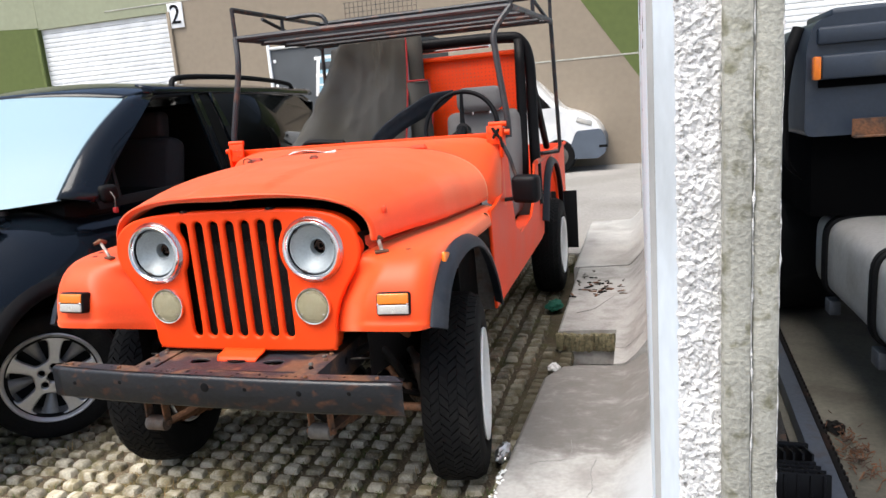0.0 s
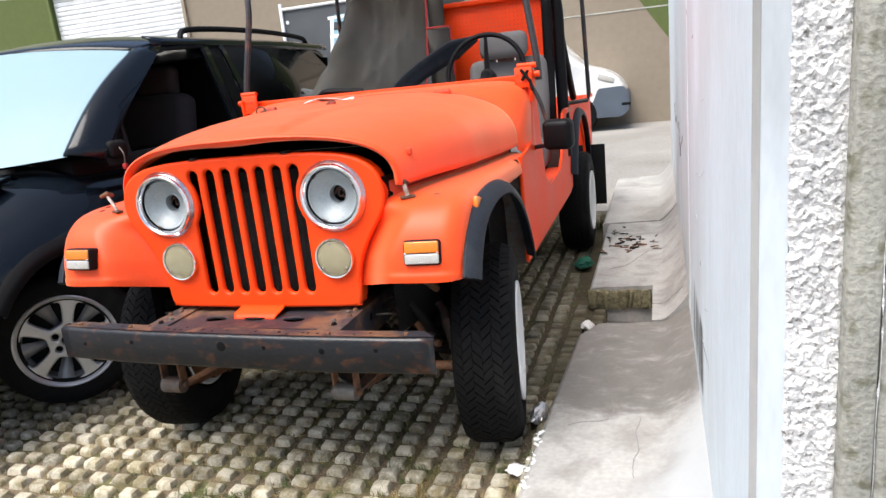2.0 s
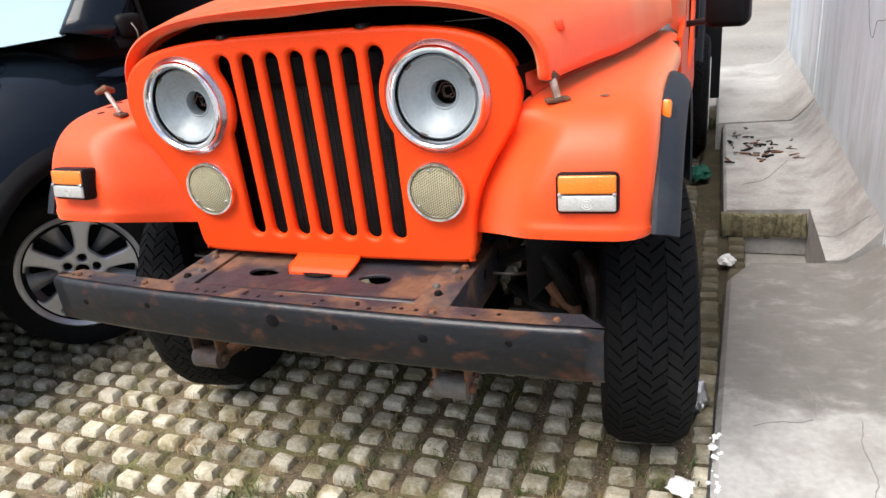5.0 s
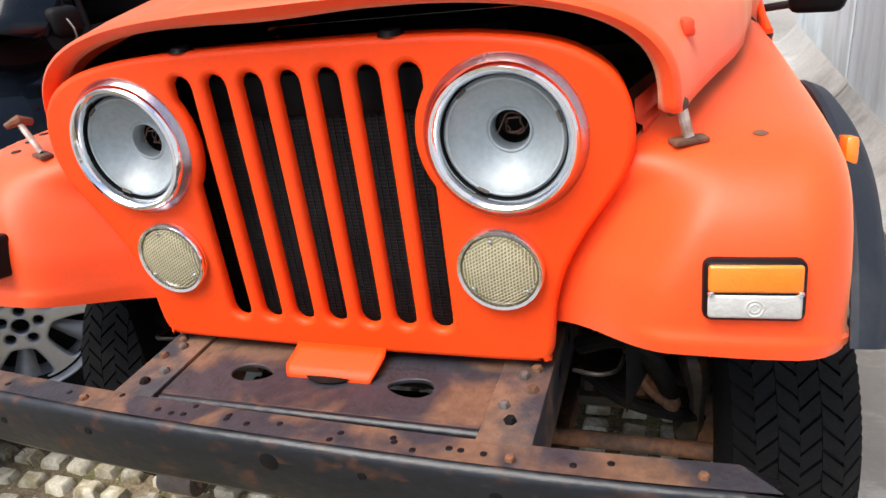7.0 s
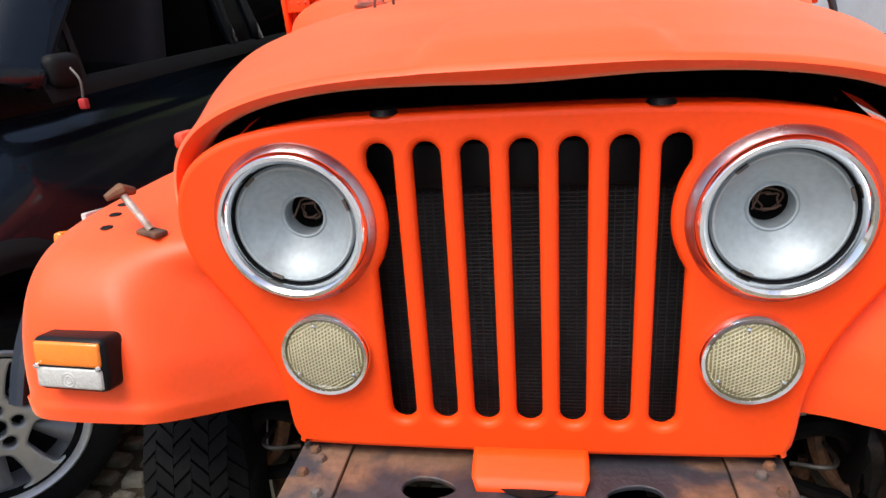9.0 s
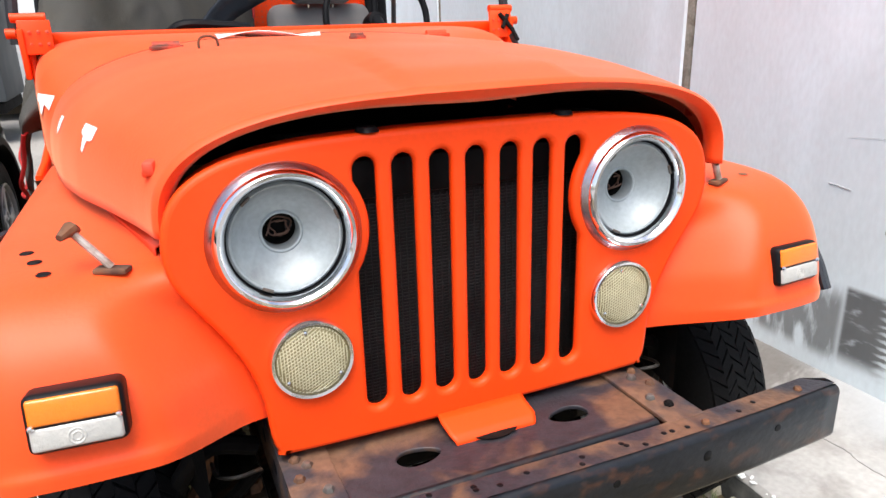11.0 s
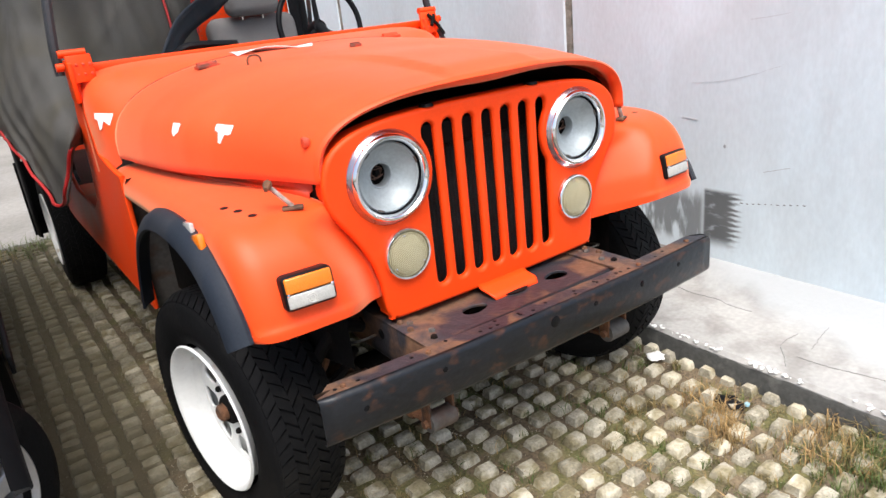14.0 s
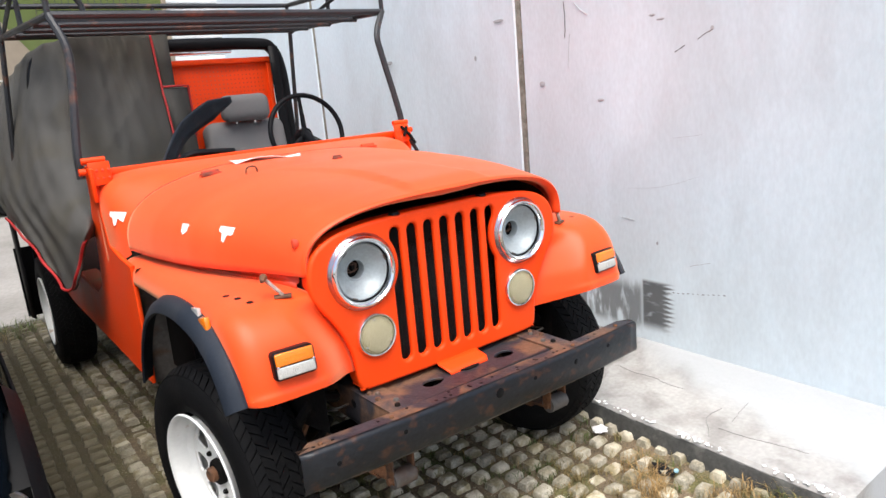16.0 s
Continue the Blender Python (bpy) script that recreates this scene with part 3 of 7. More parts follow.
def panel(y0, y1, top=2.9, near=1.0):
    """One upright wall slab with bevelled vertical arrises and a slightly uneven face."""
    bm = bmesh.new()
    prof = [(1.31 + 0.035 * near, y0), (1.31, y0 + 0.03 * near), (1.31, y1 - 0.02), (1.33, y1), (1.45, y1), (1.455, y0)]
    n = 16
    rows = [[Vector((x + (0.0012 * noise.noise((y * 3, z * 0.25, 0)) if x < 1.32 else 0), y, z)) for x, y in prof] for z in [0.0 + top * k / n for k in range(n + 1)]]
    vs = loft(bm, rows, close=True)
    bm.faces.new(vs[-1])
    for v in bm.verts:
        v.co.x += 0.006 * v.co.y
    return part("panel", bm, WALL, wall, sharp=25)


panel(-0.95, 1.005)
panel(1.035, 3.20, near=0.25)
panel(3.23, 5.1, near=0.25)
JOINT = material("weathered_joint_mortar", (0.27, 0.26, 0.215), 0.92, 0, (0.14, 0.13, 0.10), 20, (0.45, 0.62), 0.8, 0.2, 120, 0.5, 120)
one_box("joint_filler", (1.374, 1.02, 1.45), (0.10, 0.036, 2.9), JOINT, wall, "grey mortar joint", 0.003)
one_box("joint_filler", (1.387, 3.215, 1.45), (0.10, 0.036, 2.9), JOINT, wall, "grey mortar joint", 0.003)

# bare bevel at the near end of the panel
BEVEL_PALE = material("pale_blue_bevel", (0.60, 0.66, 0.71), 0.85, 0, (0.46, 0.49, 0.51), 6, (0.5, 0.66), 0.6, 0.06, 60, 0.25, 60, stretch=(1, 1, 0.3))
BEVEL_GREY = material("grey_bevel", (0.40, 0.40, 0.39), 0.9, 0, (0.28, 0.28, 0.27), 6, (0.5, 0.66), 0.6, 0.06, 60, 0.25, 60, stretch=(1, 1, 0.3))
for mat, f0, f1 in ((BEVEL_GREY, -0.02, 0.22), (BEVEL_PALE, 0.225, 1.0)):
    bm = bmesh.new()
    loft(bm, [[Vector((1.31 + 0.035 * f - 0.002 - 0.006 * 0.93, -0.92 - 0.03 * f - 0.0025, z)) for f in (f0, f0 + 0.1, (f0 + f1) / 2, f1)] for z in [0.0 + 2.9 * k / 20 for k in range(21)]])
    part("end_bevel", bm, mat, wall, "bare concrete bevel")

# near end of the wall: spalled strip and mossy tongue
bm = bmesh.new()
rows = []
rs = random.Random(8)
NZ, NX = 560, 13
for j in range(NZ + 1):
    z = 0.12 + 2.7 * j / NZ
    lim = 0.0 if z > 0.80 else min(1.0, (0.80 - z) * 6)
    row = []
    for i in range(NX + 1):
        x = 1.336 + 0.058 * i / NX
        inner = 0 < i < NX
        d = 0.5 + 0.5 * noise.noise((x * 50, z * 50, 4)) + rs.uniform(-0.55, 0.55)
        row.append(Vector((x + (rs.uniform(-0.0017, 0.0017) if inner else 0.004 * noise.noise((z * 60, i, 4))), -0.9535 - 0.0042 * max(0.0, d) * (1 - lim * 0.85) * (1.0 if inner else 0.3), z + rs.uniform(-0.0019, 0.0019))))
    rows.append(row)
loft(bm, rows)
bmesh.ops.triangulate(bm, faces=bm.faces)
part("spalled_edge", bm, ROUGH_CONCRETE, wall, "broken rough white concrete arris", sharp=2)
one_box("end_tongue", (1.4115, -0.962, 1.45), (0.036, 0.03, 2.9), GREEN_CONCRETE, wall, "mossy grey-green concrete", 0.006)
one_box("end_tongue", (1.4475, -0.958, 1.45), (0.034, 0.030, 2.9), GREEN_CONCRETE, wall, "mossy grey-green concrete", 0.006)
bm = bmesh.new()
tube(bm, [(1.430 + 0.0025 * noise.noise((z * 9, 0, 2)), -0.9745, z) for z in [0.1 + 0.012 * k for k in range(230)]], [max(0.0004, 0.0003 + 0.0040 * noise.noise((k * 0.9, 5, 2))) for k in range(230)], 6)
tube(bm, [(1.4635 + 0.002 * noise.noise((z * 9, 4, 2)), -0.970, z) for z in [0.1 + 0.012 * k for k in range(230)]], [max(0.0004, 0.0002 + 0.0035 * noise.noise((k * 0.8, 15, 2))) for k in range(230)], 6)
part("mortar_bead", bm, ROUGH_CONCRETE, wall)

# cracks in the foot
CRACK_DARK = material("foot_crack", (0.23, 0.225, 0.215), 0.95, bump=0)
for pts in ([(0.90, 0.24), (0.95, 0.262), (1.0, 0.268), (1.03, 0.285)], [(1.115, -0.05), (1.11, 0.03), (1.125, 0.10), (1.115, 0.20), (1.13, 0.29)], [(1.035, 0.30), (1.04, 0.36), (1.03, 0.42)], [(1.067, -0.248), (1.01, -0.240), (0.966, -0.246), (0.93, -0.27), (0.905, -0.291), (0.86, -0.32)], [(1.165, -0.298), (1.09, -0.31), (1.003, -0.327)], [(0.931, -0.316), (0.937, -0.418), (0.959, -0.516), (0.975, -0.62)], [(0.93, 2.0), (1.02, 2.06), (1.08, 2.20), (1.14, 2.35)], [(1.16, 1.40), (1.22, 1.37), (1.30, 1.33)]):
    bm = bmesh.new()
    line = smooth_line([(x, y, float(np.interp((x - 0.82) * 0.87 if y < 1.2 else (x - 0.838) * 0.91, FX, FZ)) + 0.0482) for x, y in pts], 8)
    tube(bm, [p + Vector((0.004 * noise.noise((i * 0.8, p.y * 9, 0)), 0.004 * noise.noise((i * 0.8, 3, p.x * 9)), 0)) for i, p in enumerate(line)], [0.0011 + 0.0008 * noise.noise((i * 0.6, 8, 1)) for i in range(len(line))], 5)
    part("crack", bm, CRACK_DARK, wall)

# hairline cracks and scrapes on the wall face
CRACK = material("crack_line", (0.10, 0.095, 0.09), 0.9, bump=0)
FAINT = material("faint_scrape", (0.40, 0.42, 0.43), 0.9, bump=0)
for mat, r, pts in (
    (CRACK, 0.0011, [(1.9, 0.95), (1.8, 0.83), (1.72, 0.80), (1.68, 0.86), (1.55, 0.88), (1.4, 0.93)]),
    (CRACK, 0.0010, [(2.6, 1.0), (2.4, 0.9), (2.3, 0.95), (2.1, 0.90)]),
    (FAINT, 0.0005, [(0.36, 0.935), (0.2, 0.95), (0.02, 1.0), (-0.12, 1.06), (-0.28, 1.17)]),
    (FAINT, 0.0012, [(0.40, 0.80), (0.33, 0.792)]),
    (CRACK, 0.0018, [(0.70, 1.62), (0.695, 1.70), (0.70, 1.78)]),
    (FAINT, 0.0012, [(0.05, 0.62), (-0.05, 0.65)]),
    (CRACK, 0.0014, [(0.113, 1.505), (0.069, 1.527)]),
    (CRACK, 0.0018, [(0.012, 1.543), (-0.02, 1.562), (-0.053, 1.574)]),
    (CRACK, 0.0010, [(-0.212, 1.225), (-0.255, 1.249)]),
    (CRACK, 0.0014, [(-0.296, 1.265), (-0.344, 1.301)]),
    (FAINT, 0.0014, [(0.639, 1.767), (0.60, 1.73), (0.559, 1.708)]),
    (FAINT, 0.0010, [(0.686, 1.485), (0.68, 1.56), (0.67, 1.636)]),
    (FAINT, 0.0006, [(0.129, 1.16), (0.0, 1.175), (-0.121, 1.205)]),
):
    bm = bmesh.new()
    line = smooth_line([(1.3102, y, z) for y, z in pts], 5)
    tube(bm, [p + Vector((0, 0.003 * noise.noise((i * 0.7, 1, 0)), 0.003 * noise.noise((i * 0.7, 7, 0)))) for i, p in enumerate(line)], r, 5)
    part("crack", bm, mat, wall)
bm = bmesh.new()
for i in range(16):
    y = 0.13 - 0.024 * i
    z = 0.485 + 0.05 * (i / 15) + 0.003 * random.random()
    box(bm, (1.3100, y, z), (0.002, random.uniform(0.004, 0.012), 0.003))
part("scuff", bm, CRACK, wall, "dotted dark scuff marks")
bm = bmesh.new()
for (y, z, a, c) in ((0.21, 0.70, 0.006, 0.008), (0.5, 1.33, 0.02, 0.006), (0.86, 1.42, 0.02, 0.012), (1.35, 1.58, 0.010, 0.014), (0.22, 1.66, 0.016, 0.005), (-0.05, 1.58, 0.012, 0.012), (0.18, 1.64, 0.020, 0.004), (2.2, 1.62, 0.04, 0.012), (1.15, 1.75, 0.04, 0.008), (-0.32, 0.78, 0.01, 0.008)):
    lathe(bm, [(0.0001, 0.0012), (0.6, 0.0012), (1.0, 0.0)], Matrix.Translation((1.3104, y, z)) @ Matrix(((0, 0, -1, 0), (a, 0, 0, 0), (0, c, 0, 0), (0, 0, 0, 1))), 9)
part("chipped_spot", bm, FAINT, wall)

# ---- the off-road car ----
jeep = thing("off_road_car", "faded orange open off-road car with black flares and white wheels", "car")

HL_X, HL_Z = 0.293, 0.985


def grille_x(z):
    """Half width of the grille panel at a height."""
    return lerp_table([(0.64, 0.325), (0.68, 0.342), (0.74, 0.348), (0.80, 0.365), (0.88, 0.411), (0.93, 0.441), (0.98, 0.455), (1.02, 0.451), (1.06, 0.428), (1.09, 0.377), (1.11, 0.29), (1.12, 0.10)], z)


def slot(cx):
    """Rounded upright slot; the outermost pair is nipped in beside the lamps."""
    w, z0, z1 = 0.0175, 0.690, 1.086
    pts = []
    for k in range(9):
        a = math.pi * k / 8
        pts.append((cx + w * math.cos(a), z1 - w + w * math.sin(a)))
    for k in range(1, 24):
        pts.append((cx - w, z1 - w - (z1 - z0 - 2 * w) * k / 24))
    for k in range(9):
        a = math.pi + math.pi * k / 8
        pts.append((cx + w * math.cos(a), z0 + w + w * math.sin(a)))
    for k in range(1, 24):
        pts.append((cx + w, z0 + w + (z1 - z0 - 2 * w) * k / 24))
    out = []
    for x, z in pts:
        for s in (-1, 1):
            dx, dz = x - s * HL_X, z - HL_Z
            d = math.hypot(dx, dz)
            if d < 0.121:
                x = s * HL_X - s * math.sqrt(max(0.0, 0.121 ** 2 - dz * dz))
        out.append((x, z))
    return out


half = [(0.10, 1.121), (0.22, 1.118), (0.30, 1.111), (0.368, 1.097), (0.416, 1.072), (0.443, 1.038), (0.454, 0.99), (0.448, 0.945), (0.426, 0.905), (0.393, 0.855), (0.365, 0.80), (0.348, 0.74), (0.343, 0.68), (0.335, 0.655), (0.315, 0.645), (0.10, 0.641)]
half = [(p.x, p.y) for p in smooth_line([(x, z, 0) for x, z in half], 3)]
outline = [(x, z) for x, z in half] + [(-x, z) for x, z in half[::-1]]
holes = [slot(-0.175 + 0.0583 * k) for k in range(7)] + [circle(s * HL_X, HL_Z, 0.094, n=40) for s in (-1, 1)]
grille = plate("grille", outline, holes, 0.022, ORANGE, jeep, Matrix.Translation((0, 0.008, 0)) @ FRONT, 0.009, "orange pressed steel grille with seven slots", 3)
bm = bmesh.new()
loft(bm, [[(x, y, z) for x, z in [(a * f, 0.885 + (b - 0.885) * f) for a, b in outline]] for y, f in ((0.012, 0.985), (0.06, 0.985))], close=True)
part("grille_return", bm, ORANGE, jeep)
bm = bmesh.new()
box(bm, (0, 0.10, 0.86), (0.56, 0.05, 0.50), 0.004)
part("radiator", bm, RADIATOR, jeep, "dark finned radiator core")
bm = bmesh.new()
for k in range(64):
    z = 0.632 + 0.0058 * k
    box(bm, (0, 0.0742, z), (0.545, 0.002, 0.0020))
for k in range(46):
    box(bm, (-0.27 + 0.012 * k, 0.0736, 0.815), (0.0016, 0.003, 0.375))
part("radiator_mesh", bm, FINS, jeep, "fine dark cooling fins")["kind"] = "stuff"
one_box("radiator_tank", (0, 0.095, 1.04), (0.50, 0.07, 0.06), BLACK_PLASTIC, jeep)
# bent tab under the grille
bm = bmesh.new()
loft(bm, [[(x * w, y, z) for x in (-1, -0.9, 0, 0.9, 1)] for y, z, w in ((-0.004, 0.652, 0.078), (-0.016, 0.645, 0.079), (-0.05, 0.640, 0.078), (-0.062, 0.632, 0.073), (-0.066, 0.622, 0.070))])
thicken(part("tab", bm, ORANGE, jeep, "bent orange steel tab"), 0.004)
# rubber pads on the top edge
for x in (-0.165, 0.155):
    bm = bmesh.new()
    lathe(bm, [(0.001, 0.008), (0.014, 0.007), (0.018, 0.0)], Matrix.Translation((x, 0.012, 1.119)), 16)
    part("rubber_pad", bm, BLACK_PLASTIC, jeep)


def headlight(s):
    M = Matrix.Translation((s * HL_X, 0, HL_Z)) @ Matrix.Rotation(radians(90), 4, "X")   # local z looks to -y
    bm = bmesh.new()
    lathe(bm, [(0.099, 0.014), (0.0975, 0.018), (0.094, 0.022), (0.0895, 0.0225), (0.085, 0.018), (0.0825, 0.010), (0.082, -0.012)], M, 64)
    lamp = part("headlight", bm, CHROME, jeep, "chrome headlight ring with its glass and bulb missing")
    bm = bmesh.new()
    lathe(bm, [(0.086, -0.05), (0.109, -0.006), (0.1095, 0.000), (0.106, 0.006), (0.0985, 0.0145)], M, 64)
    part("ring_skirt", bm, PINKED_CHROME, lamp, "dull chrome outer slope of the ring, tinted with reflected orange")
    bm = bmesh.new()
    lathe(bm, [(0.0825, 0.008), (0.0810, -0.003), (0.0800, -0.003), (0.0800, -0.012)], M, 48)
    part("seal", bm, BLACK_PLASTIC, lamp)
    bm = bmesh.new()
    lathe(bm, [(0.0800, 0.001), (0.0765, 0.004), (0.0740, 0.003), (0.0725, -0.002), (0.064, -0.012), (0.052, -0.023), (0.040, -0.031), (0.0315, -0.0355), (0.0290, -0.0335), (0.0268, -0.0345), (0.0258, -0.040), (0.0255, -0.075)], M, 56)
    bowl = part("reflector", bm, REFLECTOR, lamp, "dull silver open reflector bowl")
    bm = bmesh.new()
    lathe(bm, [(0.0255, -0.06), (0.022, -0.078), (0.0005, -0.080)], M, 24)
    part("socket", bm, DARK_METAL, lamp)
    for k, (r, w) in enumerate(((0.011, 0.8), (0.015, 2.9), (0.018, 4.6))):
        bm = bmesh.new()
        tube(bm, smooth_line([M @ Vector((r * math.cos(w + 0.75 * j) + 0.004 * math.sin(2.1 * j + k), r * (0.75 + 0.1 * k) * math.sin(w + 0.75 * j), -0.072 + 0.0035 * j)) for j in range(8)], 4), 0.0012, 6)
        part("wire", bm, COPPER, lamp)
    for a in (20, 130, 245):
        p = M @ Matrix.Rotation(radians(a), 4, "Z")
        bm = bmesh.new()
        box(bm, (0, 0, 0), (0.004, 0.016, 0.006), 0.001)
        bmesh.ops.transform(bm, matrix=p @ Matrix.Translation((0.0765, 0, 0.004)), verts=bm.verts)
        part("clip", bm, GREY_METAL, lamp)
    return lamp


def parking_lamp(s):
    M = Matrix.Translation((s * 0.2745, -0.004, 0.800)) @ Matrix.Rotation(radians(90), 4, "X")
    bm = bmesh.new()
    lathe(bm, [(0.063, 0.0), (0.0625, 0.008), (0.060, 0.012), (0.0555, 0.011), (0.0545, 0.006)], M, 48)
    lamp = part("parking_lamp", bm, CHROME, jeep, "round cream ribbed parking lamp in a chrome ring")
    bm = bmesh.new()
    lathe(bm, [(0.0548, 0.006), (0.05, 0.0095), (0.03, 0.0125), (0.0003, 0.0135)], M, 40)
    part("lens", bm, CREAM_LENS, lamp)
    # moulded diamond net on the lens
    bm = bmesh.new()
    for k in range(-11, 12):
        for rot in (90, 30):
            o = k * 0.0046
            h = math.sqrt(max(0.0, 0.052 ** 2 - o * o))
            if h < 0.006:
                continue
            q = M @ Matrix.Rotation(radians(rot), 4, "Z")
            tube(bm, [q @ Vector((t * h, o, float(np.interp(math.hypot(o, t * h), (0, 0.03, 0.05, 0.0548), (0.0135, 0.0125, 0.0095, 0.006))) + 0.0002)) for t in (-1, -0.5, 0, 0.5, 1)], 0.0010, 4, False)
    part("lens_ribs", bm, LENS_RIB, lamp)
    for a in (100, 215, 325):
        bm = bmesh.new()
        lathe(bm, [(0.0005, 0.004), (0.0028, 0.003), (0.0034, 0.0)], M @ Matrix.Rotation(radians(a), 4, "Z") @ Matrix.Translation((0.047, 0, 0.0105)), 8)
        part("screw", bm, CHROME, lamp)


for s in (-1, 1):
    headlight(s)
    parking_lamp(s)

# ---- bonnet ----
HW = [(-0.036, 0.478), (0.06, 0.498), (0.30, 0.556), (0.48, 0.598), (0.75, 0.635), (1.0, 0.655)]
HT = [(-0.036, 1.175), (0.05, 1.187), (0.30, 1.207), (0.62, 1.227), (1.0, 1.240)]
HB = [(-0.036, 1.005), (0.3, 0.998), (1.0, 0.985)]
RIDGE = [(-0.036, 0.141), (0.06, 0.132), (0.20, 0.122), (0.34, 0.124), (0.46, 0.150), (0.58, 0.205), (0.72, 0.30)]


def hood_pt(y, u):
    """u from -1 (right hand bottom edge) over 0 (crown) to 1."""
    w, t, b = lerp_table(HW, y), lerp_table(HT, y), lerp_table(HB, y)
    e = lerp_table([(-0.036, 2.85), (0.04, 2.95), (0.20, 3.3), (0.45, 3.4), (1.0, 2.8)], y)
    a = (1 - abs(u)) * math.pi / 2
    cx, cz = max(math.cos(a), 0.0) ** (2 / e), max(math.sin(a), 0.0) ** (2 / e)
    x = w * cx * (1 if u >= 0 else -1)
    z = b + (t - b) * cz
    # the raised middle panel runs out towards the rear
    fade = max(0.0, min(1.0, (0.66 - y) / 0.45)) * max(0.0, min(1.0, (y + 0.040) / 0.07))
    rise = max(0.0, min(1.0, (lerp_table(RIDGE, y) - abs(x)) / 0.020 + 0.5))
    z += 0.0115 * fade * rise * rise * (3 - 2 * rise)
    # small dents
    z -= 0.003 * math.exp(-((y - 0.75) ** 2 + (x - 0.5) ** 2) / 0.008)
    z -= 0.004 * math.exp(-((y - 0.52) ** 2 / 0.012 + (x - 0.46) ** 2 / 0.004))
    near_lip = max(0.0, 1 - (y + 0.036) / 0.40)
    back = 0.050 * (abs(x) / 0.47) ** 2.2 * near_lip          # the front edge sweeps back at the sides
    askew = 0.023 * max(0.0, 1 - max(y, 0) / 0.6)            # the bonnet sits a little askew
    return Vector((x + askew, y + back, z + 0.0012 * noise.noise((x * 5, y * 5, 0))))


US = [-1 + 2 * k / 140 for k in range(141)]
bm = bmesh.new()
rows = []
for y in [-0.036 + 1.036 * (k / 60) ** 1.15 for k in range(61)]:
    rows.append([hood_pt(y, u) for u in US])
c0 = Vector((0, 0, 1.02))
def inward(p, d):
    v = Vector((c0.x - p.x * 0.9, 0, c0.z - p.z)).normalized()
    return p + v * d
flange = [[inward(p, 0.021) + Vector((0, 0.022, 0)) for p in rows[0]], [inward(p, 0.013) + Vector((0, 0.005, 0)) for p in rows[0]], [inward(p, 0.004) + Vector((0, -0.004, 0)) for p in rows[0]]]
loft(bm, flange + rows)
thicken(part("bonnet", bm, SKYLIT_ORANGE, jeep, "skylit orange bonnet standing slightly ajar", 60), 0.006, 0.0)
# dark sheet stands in for the shade beneath the bonnet
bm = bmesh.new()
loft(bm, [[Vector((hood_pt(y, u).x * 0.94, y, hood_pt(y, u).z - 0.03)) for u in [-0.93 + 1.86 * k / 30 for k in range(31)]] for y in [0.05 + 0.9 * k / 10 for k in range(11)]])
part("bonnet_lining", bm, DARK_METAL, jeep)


def inside(p, poly):
    hit = False
    for (x0, y0), (x1, y1) in zip(poly, poly[1:] + poly[:1]):
        if (y0 > p[1]) != (y1 > p[1]) and p[0] < (x1 - x0) * (p[1] - y0) / (y1 - y0) + x0:
            hit = not hit
    return hit


def on_hood(name, y0, u0, shape, mat, lift=0.0042, label=""):
    """A thin chip that follows the bonnet's curve; shape in metres along y and across."""
    e = 0.002
    rate = (hood_pt(y0, u0 + e) - hood_pt(y0, u0)).length / e
    step = 0.0022
    bm = bmesh.new()
    seen = {}

    def vert(i, j):
        if (i, j) not in seen:
            y, u = y0 + i * step, u0 + j * step / rate
            p, q, r = hood_pt(y, u), hood_pt(y, u + e), hood_pt(y + e, u)
            nrm = (q - p).cross(r - p).normalized()
            if nrm.dot(p - Vector((0, y, 1.0))) < 0:
                nrm = -nrm
            seen[i, j] = bm.verts.new(p + nrm * lift)
        return seen[i, j]

    for i in range(-24, 24):
        for j in range(-24, 24):
            if inside(((i + 0.5) * step, (j + 0.5) * step), shape):
                bm.faces.new((vert(i, j), vert(i + 1, j), vert(i + 1, j + 1), vert(i, j + 1)))
    return part(name, bm, mat, jeep, label)


def u_at_height(y, z, side):
    best = min([k / 400 for k in range(401)], key=lambda q: abs(hood_pt(y, side * q).z - z))
    return side * best


on_hood("paint_chip", 0.315, u_at_height(0.315, 1.102, -1), [(-0.036, 0.018), (0.038, 0.018), (0.036, 0.002), (0.018, -0.003), (0.012, -0.024), (0.0, -0.027), (-0.010, -0.007), (-0.034, -0.005)], WHITE_CHIP, label="white filler showing through chipped paint")
on_hood("paint_chip", 0.525, u_at_height(0.525, 1.102, -1), [(-0.022, 0.014), (0.022, 0.016), (0.016, -0.010), (0.004, -0.018), (-0.018, -0.008)], WHITE_CHIP, label="white filler showing through chipped paint")
# fastener stubs on the bonnet flanks
for s, y in ((-1, 0.012), (1, 0.062)):
    p = hood_pt(y, u_at_height(y, 1.09, s))
    bm = bmesh.new()
    box(bm, p + Vector((s * 0.006, 0, 0)), (0.016, 0.030, 0.020), 0.005, pose(0, 0, 0, 0, 0, 12 * s))
    box(bm, p + Vector((s * 0.012, -0.006, -0.006)), (0.010, 0.012, 0.010), 0.003)
    part("fastener", bm, ORANGE_OLD, jeep)
# seam between bonnet and cowl
bm = bmesh.new()
tube(bm, [hood_pt(1.0, u) + Vector((0, 0.004, 0)) for u in US], 0.0042, 6)
part("bonnet_seam", bm, DARK_METAL, jeep)
